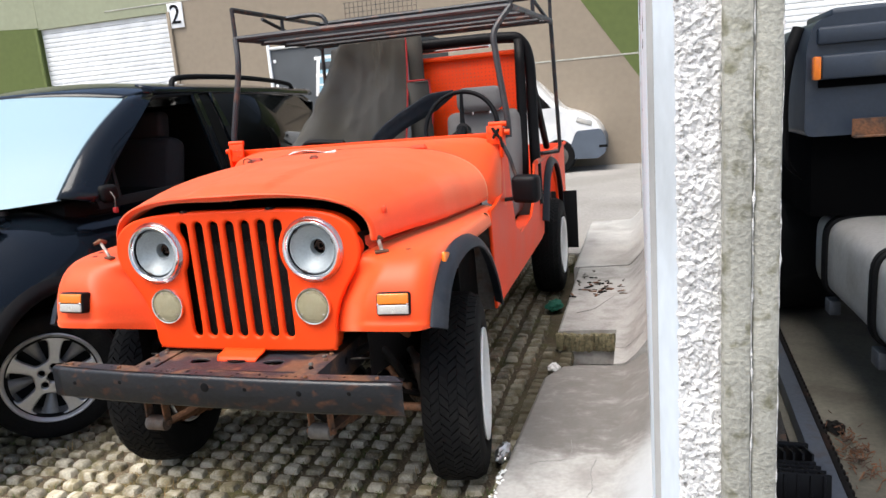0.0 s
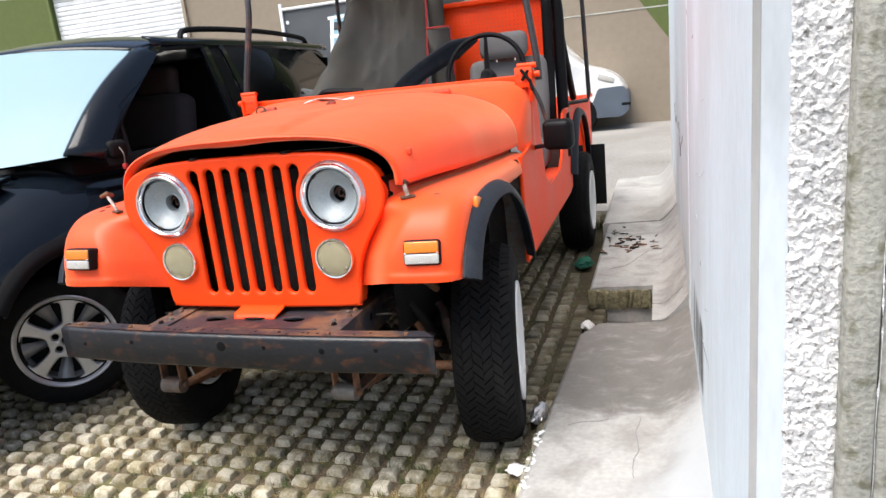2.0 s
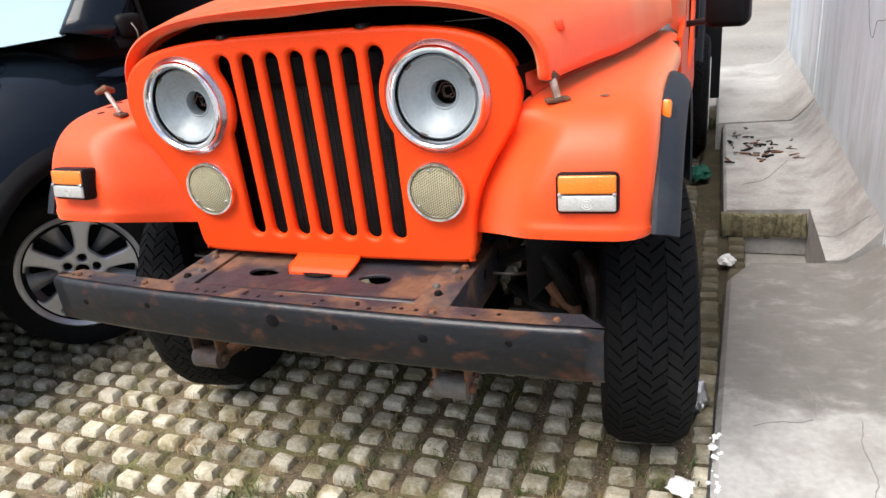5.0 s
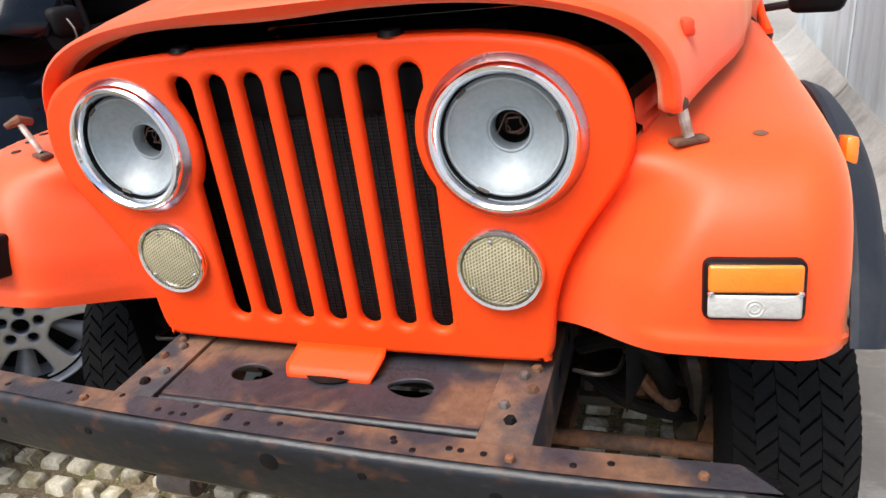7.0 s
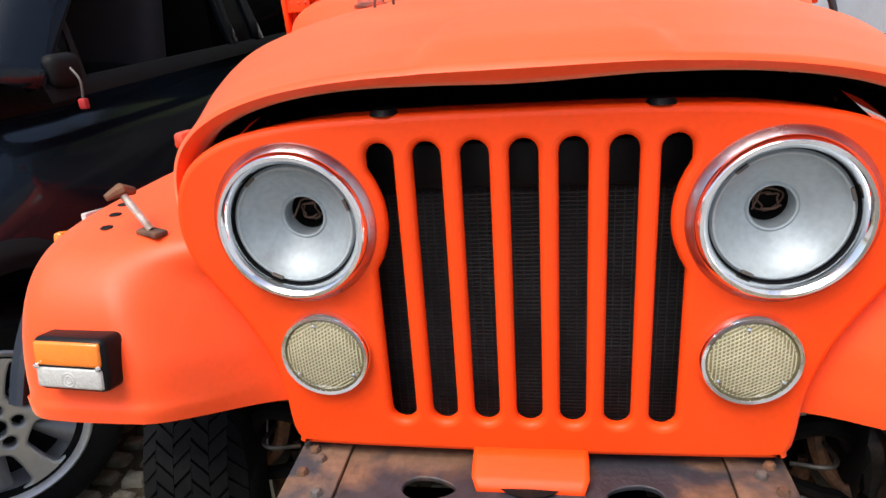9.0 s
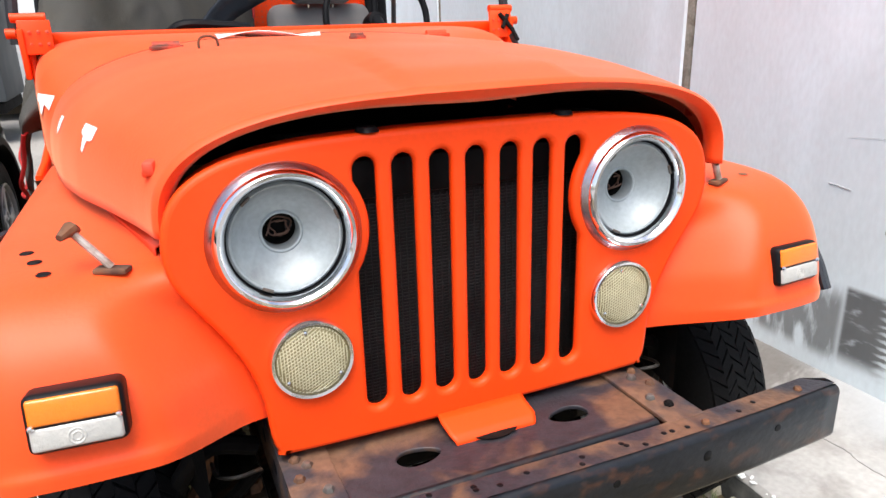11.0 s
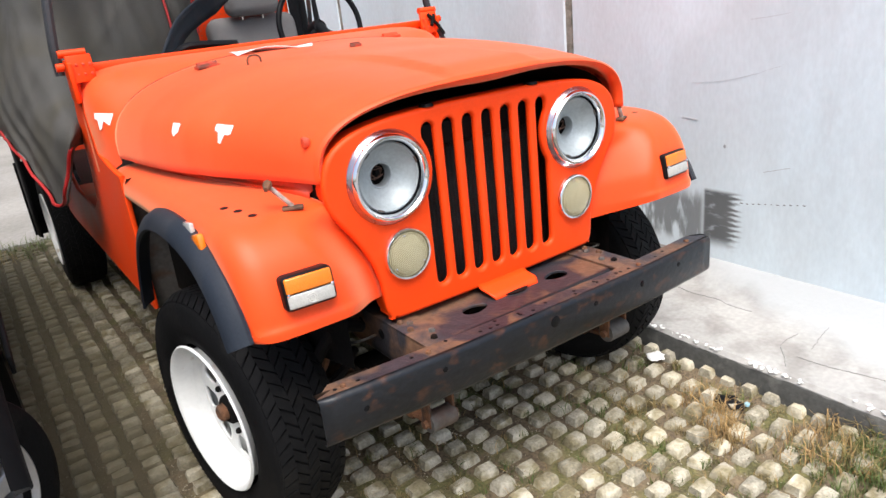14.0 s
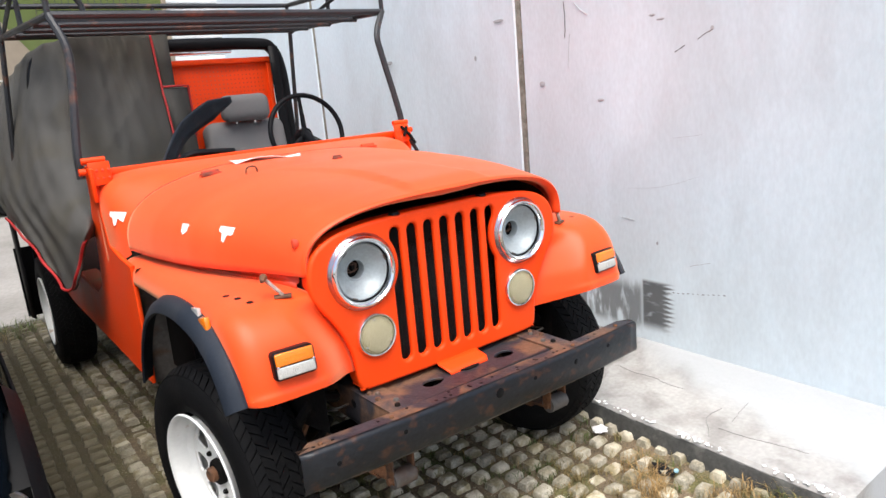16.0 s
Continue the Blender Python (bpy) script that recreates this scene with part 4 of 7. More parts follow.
# wire loops and hinges at the rear of the bonnet
RUSTY_ORANGE = material("rusted_orange_paint", (0.42, 0.045, 0.015), 0.6, 0, (0.10, 0.04, 0.025), 30, (0.45, 0.58), 0.9, 0.15, 90, 0.3, 120)
for x, y in ((-0.300, 0.66),):
    bm = bmesh.new()
    z = hood_pt(y, u_at_height(y, 1.22, -1) * 0.3).z
    tube(bm, smooth_line([(x - 0.019, y, 1.205), (x - 0.019, y, 1.236), (x - 0.009, y, 1.246), (x + 0.009, y, 1.246), (x + 0.019, y, 1.236), (x + 0.019, y, 1.205)], 4), 0.0028, 7)
    part("wire_loop", bm, RUST, jeep)
for x, y, k in ((-0.375, 0.85, 1.0), (0.36, 0.985, 1.0), (0.02, 0.64, 0.5)):
    bm = bmesh.new()
    zz = min((hood_pt(y, u) for u in US), key=lambda p: abs(p.x - x)).z + 0.006
    box(bm, (x, y, zz), (0.075 * k, 0.026 * k, 0.010), 0.003)
    tube(bm, [(x - 0.03 * k, y + 0.004, zz + 0.006), (x + 0.03 * k, y + 0.004, zz + 0.006)], 0.0085 * k, 8)
    part("bonnet_hinge", bm, RUSTY_ORANGE if x < 0.3 else ORANGE_OLD, jeep)
# a crumpled paper lying at the rear of the bonnet
bm = bmesh.new()
rows = []
for i in range(9):
    a = i / 8
    rows.append([Vector((-0.25 + 0.25 * a, 0.93 - 0.04 * a + 0.07 * b * (1 - 0.8 * a), 1.238 + 0.012 * math.sin(math.pi * a) * (1 - b) + 0.006 * math.sin(5 * a + 2 * b) + 0.006 * b)) for b in (0, 0.33, 0.66, 1)])
loft(bm, rows)
paper = part("paper_sheet", bm, PAPER)
thicken(paper, 0.002)
tagged(paper, "crumpled white paper sheet lying on the orange cowl", "paper")

# ---- cowl and windscreen base ----
bm = bmesh.new()
rows = []
COWL = [(0.985, 0.655, 1.236, 0.97, 2.8), (1.03, 0.671, 1.240, 0.95, 3.4), (1.08, 0.683, 1.244, 0.93, 5.5), (1.14, 0.691, 1.249, 0.92, 7.5), (1.215, 0.695, 1.252, 0.92, 9.0)]


def cowl_x(y, z):
    """Half width of the cowl at a height."""
    w, t, b, e = [float(np.interp(y, [q[0] for q in COWL], [q[c] for q in COWL])) for c in (1, 2, 3, 4)]
    f = min(1.0, max(0.0, (z - b) / (t - b)))
    return w * (1 - f ** e) ** (1 / e)


for y, w, t, b, e in COWL:
    row = []
    for u in US:
        a = (1 - abs(u)) * math.pi / 2
        x = w * max(math.cos(a), 0) ** (2 / e) * (1 if u >= 0 else -1)
        row.append(Vector((x, y, b + (t - b) * max(math.sin(a), 0) ** (2 / e))))
    rows.append(row)
loft(bm, rows)
part("cowl", bm, SKYLIT_ORANGE, jeep, "", 60)
one_box("windscreen_base", (0, 1.230, 1.246), (1.38, 0.030, 0.034), ORANGE, jeep, bevel=0.008)
one_box("windscreen_frame_foot", (0, 1.255, 1.225), (1.36, 0.03, 0.04), BLACK_PLASTIC, jeep)
bm = bmesh.new()
pp = [(1.055 + dy, 1.095 + dz) for dy, dz in ((-0.034, 0.022), (0.028, 0.026), (0.030, 0.010), (0.014, 0.004), (0.008, -0.024), (-0.002, -0.022), (-0.010, 0.002), (-0.034, -0.012))]
bm.faces.new([bm.verts.new((-cowl_x(y, z) - 0.0035, y, z)) for y, z in pp])
part("paint_chip", bm, WHITE_CHIP, jeep, "white filler showing through chipped paint")
for s in (-1, 1):
    bm = bmesh.new()
    box(bm, (s * 0.70, 1.20, 1.215), (0.014, 0.085, 0.125), 0.004, pose(0, 0, 0, 6, 0, 0))
    box(bm, (s * 0.668, 1.175, 1.252), (0.075, 0.012, 0.085), 0.003, pose(0, 0, 0, -8, 0, s * -6))
    tube(bm, [(s * 0.64, 1.20, 1.300), (s * 0.72, 1.20, 1.300)], 0.012, 10)
    tube(bm, [(s * 0.712, 1.19, 1.262), (s * 0.735, 1.19, 1.262)], 0.013, 10)
    hinge = part("windscreen_hinge", bm, ORANGE, jeep, "orange bolted windscreen hinge bracket")
    for k in range(6):
        bm = bmesh.new()
        lathe(bm, [(0.0005, 0.003), (0.004, 0.002), (0.005, 0)], Matrix.Translation((s * (0.640 + 0.02 * (k % 3)), 1.167, 1.235 + 0.03 * (k // 3))) @ Matrix.Rotation(radians(90), 4, "X"), 8)
        part("bolt", bm, ORANGE_OLD, hinge)
bm = bmesh.new()
for a, b in (((0.66, 1.165, 1.285), (0.70, 1.15, 1.235)), ((0.69, 1.165, 1.28), (0.665, 1.15, 1.24)), ((0.70, 1.15, 1.235), (0.71, 1.13, 1.20))):
    tube(bm, [a, b], 0.007, 7)
part("catch", bm, DARK_METAL, jeep)
one_tube("mirror_arm", smooth_line([(0.70, 1.16, 1.22), (0.735, 1.15, 1.15), (0.755, 1.15, 1.08), (0.78, 1.13, 1.03)], 5), 0.009, BLACK_TUBE, jeep)

# ---- front wings ----
PROF = [(1.0, 0.962), (0.80, 0.966), (0.55, 0.970), (0.35, 0.973), (0.20, 0.974), (0.10, 0.972), (0.04, 0.966), (-0.005, 0.953), (-0.040, 0.932), (-0.066, 0.905), (-0.084, 0.872), (-0.096, 0.838), (-0.103, 0.806), (-0.106, 0.782), (-0.112, 0.770), (-0.112, 0.752)]


def wing(s):
    pr = smooth_line([(0, y, z) for y, z in PROF], 3)
    rows = []
    for i, p in enumerate(pr):
        d = (pr[min(i + 1, len(pr) - 1)] - pr[max(i - 1, 0)]).normalized()
        nin = Vector((0, -d.z, d.y))                # towards the inside of the wing
        if nin.z > 0 and abs(nin.z) > abs(nin.y):
            nin = -nin
        if nin.y < 0 and abs(nin.y) >= abs(nin.z):
            nin = -nin
        front = max(0.0, min(1.0, (0.06 - p.y) / 0.12))
        low = max(0.0, min(1.0, (0.974 - p.z) / 0.222))
        if p.y > 0.02:
            xi = lerp_table(HW, p.y) - 0.045
        else:
            xi = min(lerp_table(HW, max(p.y, -0.036)) - 0.045, grille_x(p.z - 0.046 * low) - 0.004)
        xo = 0.690
        row = []
        for k in range(32):
            if k < 24:
                x = xi + (xo - 0.055 - xi) * k / 23
                off = 0.0
            elif k < 30:
                a = (k - 23) / 6 * math.pi / 2
                x = xo - 0.055 + 0.055 * math.sin(a)
                off = 0.045 * (1 - math.cos(a))
            else:
                x = xo + 0.002
                off = 0.045 + 0.028 * (k - 29) / 2
            inner = max(0.0, 1 - (x - xi) / (0.11 + 0.05 * low))
            sweep = inner * inner * (3 - 2 * inner)
            y_in = (0.020 - p.y) * sweep * front              # the inner side sweeps back to the grille
            bow = 0.012 * front * max(0, (x - 0.56) / 0.13) ** 2
            q = Vector((s * x, p.y + y_in + bow, p.z - 0.046 * low * sweep)) + nin * off
            row.append(q)
        rows.append(row)
    # rolled lower lip
    last = rows[-1]
    rows.append([q + Vector((0, 0.012, -0.003)) for q in last])
    rows.append([q + Vector((0, 0.020, 0.006)) for q in last])
    bm = bmesh.new()
    loft(bm, rows)
    w = thicken(part("front_wing", bm, SKYLIT_ORANGE, jeep, "orange rounded front wing with drilled holes", 70), 0.004)
    bm = bmesh.new()
    loft(bm, [[(s * (lerp_table(HW, y) + dx), y, z) for y in [0.06 + 0.94 * k / 12 for k in range(13)]] for dx, z in ((-0.036, 0.958), (-0.037, 0.980), (-0.046, 0.984), (-0.048, 1.012))])
    thicken(part("wing_shelf", bm, ORANGE_OLD, w, "grimy dark red shelf under the bonnet edge", 30), 0.003)
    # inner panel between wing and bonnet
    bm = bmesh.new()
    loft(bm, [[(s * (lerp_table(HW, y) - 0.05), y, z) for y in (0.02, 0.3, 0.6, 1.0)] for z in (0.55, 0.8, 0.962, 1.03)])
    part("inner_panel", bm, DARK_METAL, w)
    bm = bmesh.new()
    loft(bm, [[(x * s, y, z) for x in (0.30, 0.50, 0.688)] for y, z in ((0.93, 0.50), (0.92, 0.75), (0.86, 0.92), (0.80, 0.955))])
    part("splash_panel", bm, GREY_METAL, w)
    return w


ARCH = [(-0.060, 0.745), (-0.03, 0.80), (0.02, 0.855), (0.10, 0.898), (0.22, 0.918), (0.36, 0.916), (0.48, 0.892), (0.60, 0.838), (0.70, 0.755), (0.78, 0.655), (0.83, 0.560)]
RARCH = [(2.48, 0.62), (2.56, 0.76), (2.70, 0.90), (2.88, 0.955), (3.08, 0.955), (3.26, 0.90), (3.40, 0.78), (3.48, 0.62), (3.52, 0.50)]


def flare(s, arch, x0, name="wheel_arch_flare"):
    pts = smooth_line([(0, y, z) for y, z in arch], 5)
    cy = sum(p.y for p in pts) / len(pts)
    rows = []
    for i, p in enumerate(pts):
        d = (pts[min(i + 1, len(pts) - 1)] - pts[max(i - 1, 0)]).normalized()
        n = Vector((0, -d.z, d.y))
        if n.dot(Vector((0, p.y - cy, p.z - 0.45))) < 0:
            n = -n
        prof = ((x0, 0.032), (x0 + 0.008, 0.034), (x0 + 0.028, 0.025), (x0 + 0.041, 0.008), (x0 + 0.045, -0.010), (x0 + 0.040, -0.015), (x0 + 0.026, 0.000), (x0 + 0.003, 0.012))
        rows.append([Vector((s * x, p.y, p.z)) + n * o for x, o in prof])
    bm = bmesh.new()
    vs = loft(bm, rows, close=True)
    bm.faces.new(vs[0])
    bm.faces.new(vs[-1])
    return part(name, bm, FLARE, jeep, "black rubber wheel arch flare")


def turn_signal(s):
    c = Vector((-0.567, -0.093, 0.840)) if s < 0 else Vector((0.583, -0.078, 0.831))
    R = Matrix.Rotation(radians(4 * s), 4, "Z") @ Matrix.Rotation(radians(-10), 4, "X")
    bm = bmesh.new()
    box(bm, (0, -0.0045, 0), (0.106, 0.052, 0.071), 0.010, None, 3)
    bmesh.ops.transform(bm, matrix=Matrix.Translation(c) @ R, verts=bm.verts)
    ts = part("turn_signal", bm, BLACK_PLASTIC, jeep, "rectangular amber and clear turn signal in a black housing")
    for nm, mat, z, h in (("amber_lens", AMBER, 0.0150, 0.033), ("clear_lens", CLEAR_LENS, -0.0165, 0.029)):
        bm = bmesh.new()
        box(bm, (0, -0.0235, z), (0.0965, 0.018, h - 0.001), 0.004, None, 3)
        bmesh.ops.transform(bm, matrix=Matrix.Translation(c) @ R, verts=bm.verts)
        part(nm, bm, mat, ts)
    bm = bmesh.new()
    for r in (0.005, 0.009):
        lathe(bm, [(r - 0.0014, 0), (r, 0.0008), (r + 0.0014, 0)], Matrix.Translation(c) @ R @ Matrix.Translation((0, -0.0325, -0.018)) @ Matrix.Rotation(radians(90), 4, "X"), 20)
    part("lens_ring", bm, CLEAR_LENS, ts)
    for dx in (-0.047, 0.047):
        bm = bmesh.new()
        lathe(bm, [(0.0005, 0.003), (0.003, 0.0025), (0.004, 0)], Matrix.Translation(c) @ R @ Matrix.Translation((dx * 0.96, -0.0325, -0.001)) @ Matrix.Rotation(radians(90), 4, "X"), 8)
        part("screw", bm, CHROME, ts)


def latch(s):
    """Bonnet latch: a short rod with a worn hooked head, pivoting on a small foot."""
    a = Vector((s * 0.514, 0.030, 0.971))
    b = a + (Vector((-0.040, 0.012, 0.050)) if s < 0 else Vector((-0.010, 0.004, 0.036)))
    bm = bmesh.new()
    tube(bm, [a, b], 0.0055 if s < 0 else 0.0068, 9)
    rod = part("bonnet_latch", bm, WORN_ZINC, jeep, "worn bonnet latch rod with a rusty foot")
    bm = bmesh.new()
    box(bm, a + Vector((0, 0, -0.004)), (0.045, 0.022, 0.008), 0.003, pose(0, 0, 0, 0, 0, 25 * s))
    part("foot", bm, RUST, rod)
    bm = bmesh.new()
    tube(bm, [b + Vector((-0.012, -0.018, -0.002)), b + Vector((0, 0, 0.004)), b + Vector((0.004, 0.022, -0.004))], [0.005, 0.010, 0.006], 8)
    part("hook", bm, RUST, rod)


def side_marker(s, y):
    bm = bmesh.new()
    box(bm, (s * 0.700, y, 0.928), (0.016, 0.056, 0.036), 0.006, pose(0, 0, 0, -14, 0, 0))
    mk = part("side_marker", bm, AMBER, jeep, "small amber side marker lamp")
    if s < 0:
        bm = bmesh.new()
        box(bm, (s * 0.697, y + 0.065, 0.940), (0.010, 0.055, 0.034), 0.003, pose(0, 0, 0, -8, 0, 0))
        part("backing", bm, CLEAR_LENS, mk, "pale bare backing plate")


for s in (-1, 1):
    w = wing(s)
    flare(s, ARCH, 0.688)
    flare(s, RARCH, 0.690)
    turn_signal(s)
    latch(s)
    side_marker(s, 0.10)
    for k in range(3 if s < 0 else 1):
        bm = bmesh.new()
        lathe(bm, [(0.0002, 0.0012), (0.008, 0.0012), (0.0095, 0)], Matrix.Translation((s * (0.595 + 0.014 * k), 0.05 + 0.045 * k, float(np.interp(0.05 + 0.045 * k, [q[0] for q in PROF[::-1]], [q[1] for q in PROF[::-1]])) + 0.0008)), 12)
        part("drilled_hole", bm, BLACK_PLASTIC if s < 0 else RUST, w)

# ---- bumper, frame and front axle ----
bumper_bow = lambda x: -0.217 + 0.022 * (abs(x) / 0.62) ** 2.6
xs = [-0.622 + 1.244 * k / 30 for k in range(31)]
rows = []
for x in xs:
    y = bumper_bow(x)
    back = 0.055 if abs(x) < 0.58 else 0.055 - 0.048 * (abs(x) - 0.58) / 0.042
    dz = -0.016 * x
    sec = [(y + back, 0.632 + dz), (y + 0.010, 0.6325 + dz), (y + 0.003, 0.630 + dz), (y, 0.623 + dz), (y, 0.540 + dz), (y + 0.003, 0.533 + dz), (y + 0.010, 0.530 + dz), (y + back, 0.531 + dz)]
    rows.append([Vector((x, a, b + 0.0012 * noise.noise((x * 9, b * 9, 0)))) for a, b in sec])
bm = bmesh.new()
loft(bm, rows)
bumper = thicken(part("front_bumper", bm, BLACK_STEEL, jeep, "black rusty channel steel bumper", 50), 0.004, 0.0)
bm = bmesh.new()
loft(bm, [[(x, bumper_bow(x) + o, 0.6362 - 0.016 * x) for o in (0.010, 0.030, 0.053 if abs(x) < 0.58 else 0.053 - 0.042 * (abs(x) - 0.58) / 0.042)] for x in xs])
part("rusted_top", bm, RUST_PLATE, bumper, "rust-brown top flange")
for x, z, r in ((-0.02, 0.60, 0.013), (-0.34, 0.60, 0.006), (0.30, 0.595, 0.008), (-0.53, 0.585, 0.006), (0.46, 0.60, 0.006), (0.12, 0.60, 0.006)):
    bm = bmesh.new()
    lathe(bm, [(0.0002, 0.0008), (r, 0.0008), (r * 1.15, 0)], Matrix.Translation((x, bumper_bow(x) - 0.0025, z - 0.016 * x)) @ Matrix.Rotation(radians(90), 4, "X"), 14)
    part("bolt_hole", bm, BLACK_PLASTIC, bumper)
for x, y in ((-0.36, -0.185), (0.315, -0.19), (-0.56, -0.175), (0.54, -0.175)):
    bm = bmesh.new()
    lathe(bm, [(0.0002, 0.010), (0.009, 0.009), (0.0115, 0.004), (0.0115, 0)], Matrix.Translation((x, y, 0.6365 - 0.016 * x)) @ Matrix.Scale(0.62, 4), 6)
    part("bolt_head", bm, RUST, bumper)
for k in range(22):
    x = random.uniform(-0.58, 0.58)
    bm = bmesh.new()
    lathe(bm, [(0.0002, 0.0006), (0.004, 0.0006), (0.005, 0)], Matrix.Translation((x, bumper_bow(x) + random.uniform(0.018, 0.048), 0.6366 - 0.016 * x)), 8)
    part("drilled_hole", bm, BLACK_PLASTIC, bumper)

egg = lambda cx, s: [(cx + 0.036 * math.cos(a), -0.062 + 0.021 * math.sin(a) * (1.0 + 0.25 * s * math.cos(a))) for a in [2 * math.pi * k / 28 for k in range(28)]]
# dark pan added below the frame plate so its holes look shaded
one_box("skid_pan", (0, -0.03, 0.50), (0.50, 0.22, 0.012), DARK_METAL, jeep)
deck = plate("frame_plate", fillet_poly([(-0.262, -0.136), (0.262, -0.136), (0.262, 0.05), (-0.262, 0.05)], 0.01), [egg(-0.136, -1), egg(0.136, 1)], 0.008, RUST_PLATE, jeep, Matrix.Translation((0, 0, 0.622)), 0.002, "rusty front frame plate with two oval holes")
bm = bmesh.new()
tube(bm, [(-0.26, -0.136, 0.615), (0.26, -0.136, 0.615)], 0.011, 10)
part("folded_edge", bm, BLACK_STEEL, deck)
bm = bmesh.new()
lathe(bm, [(0.055, 0.0), (0.058, 0.004), (0.030, 0.006), (0.028, -0.004)], Matrix.Translation((0.0, -0.020, 0.6265)), 24)
part("pressed_ring", bm, DARK_METAL, deck)
for s in (-1, 1):
    bm = bmesh.new()
    box(bm, (s * 0.300, 0.40, 0.628), (0.075, 1.13, 0.008), 0.002)
    box(bm, (s * 0.334, 0.40, 0.580), (0.007, 1.13, 0.100), 0.002)
    box(bm, (s * 0.300, 0.40, 0.538), (0.075, 1.13, 0.008), 0.002)
    rail = part("frame_rail", bm, RUST_PLATE, jeep, "rust-stained steel frame rail")
    for k, (dx, y) in enumerate(((0.0, -0.02), (0.018, -0.05), (-0.015, -0.09), (0.015, 0.0), (0.0, -0.12))):
        bm = bmesh.new()
        lathe(bm, [(0.0002, 0.008), (0.006, 0.007), (0.009, 0.003), (0.009, 0)], Matrix.Translation((s * (0.300 + dx), y, 0.632)), 6)
        part("bolt", bm, (GREY_METAL, RUST, GREY_METAL, RUST, DARK_METAL)[k], rail)
    for y in (0.06, 0.16, 0.26):
        bm = bmesh.new()
        lathe(bm, [(0.0002, 0.001), (0.012, 0.001), (0.014, 0)], Matrix.Translation((s * 0.3378, y, 0.59)) @ Matrix.Rotation(radians(90 * s), 4, "Y"), 12)
        part("rail_hole", bm, BLACK_PLASTIC, rail)
    # spring, shackle and eye
    bm = bmesh.new()
    for k in range(5):
        h = 0.46 - 0.08 * k
        n = 14
        loft(bm, [[(s * 0.305 + a, 0.36 + h * (2 * j / n - 1), 0.405 - 0.010 * k - 0.03 * (1 - ((h / 0.46) * (2 * j / n - 1)) ** 2) + b + 0.0) for a, b in ((-0.022, 0), (0.022, 0), (0.022, -0.008), (-0.022, -0.008))] for j in range(n + 1)], close=True)
    part("leaf_spring", bm, RUST, jeep, "rusty leaf spring pack")
    bm = bmesh.new()
    M = Matrix.Translation((s * 0.305 - 0.035, -0.112, 0.418)) @ Matrix.Rotation(radians(90), 4, "Y")
    lathe(bm, [(0.010, 0.0), (0.026, 0.0), (0.026, 0.07), (0.010, 0.07)], M, 18)
    sh = part("spring_eye", bm, GREY_METAL, jeep, "worn spring eye with a rusty bush")
    bm = bmesh.new()
    for dx in (-0.034, 0.034):
        box(bm, (s * 0.305 + dx, -0.108, 0.475), (0.008, 0.034, 0.135), 0.003)
    part("shackle", bm, RUST, sh)
    bm = bmesh.new()
    tube(bm, [(s * 0.305 - 0.048, -0.112, 0.418), (s * 0.305 + 0.048, -0.112, 0.418)], 0.010, 8)
    part("shackle_bolt", bm, RUST, sh)
    # knuckle, shock and brake clutter behind the wheel
    bm = bmesh.new()
    tube(bm, [(s * 0.44, 0.30, 0.42), (s * 0.43, 0.30, 0.62), (s * 0.41, 0.32, 0.78)], 0.024, 10)
    part("shock_absorber", bm, DARK_METAL, jeep)
    bm = bmesh.new()
    lathe(bm, [(0.02, 0), (0.135, 0.0), (0.14, 0.01), (0.14, 0.05), (0.05, 0.06), (0.03, 0.09)], Matrix.Translation((s * 0.60, 0.33, 0.365)) @ Matrix.Rotation(radians(-90 * s), 4, "Y"), 24)
    part("brake_drum", bm, RUST, jeep)
    bm = bmesh.new()
    tube(bm, smooth_line([(s * 0.36, 0.12, 0.60), (s * 0.43, 0.10, 0.63), (s * 0.48, 0.12, 0.57), (s * 0.50, 0.18, 0.48), (s * 0.54, 0.24, 0.42)], 5), 0.016, 9)
    tube(bm, smooth_line([(s * 0.35, 0.20, 0.50), (s * 0.42, 0.16, 0.47), (s * 0.50, 0.17, 0.44), (s * 0.57, 0.22, 0.40)], 5), 0.012, 8)
    part("brake_hose", bm, DARK_METAL, jeep)
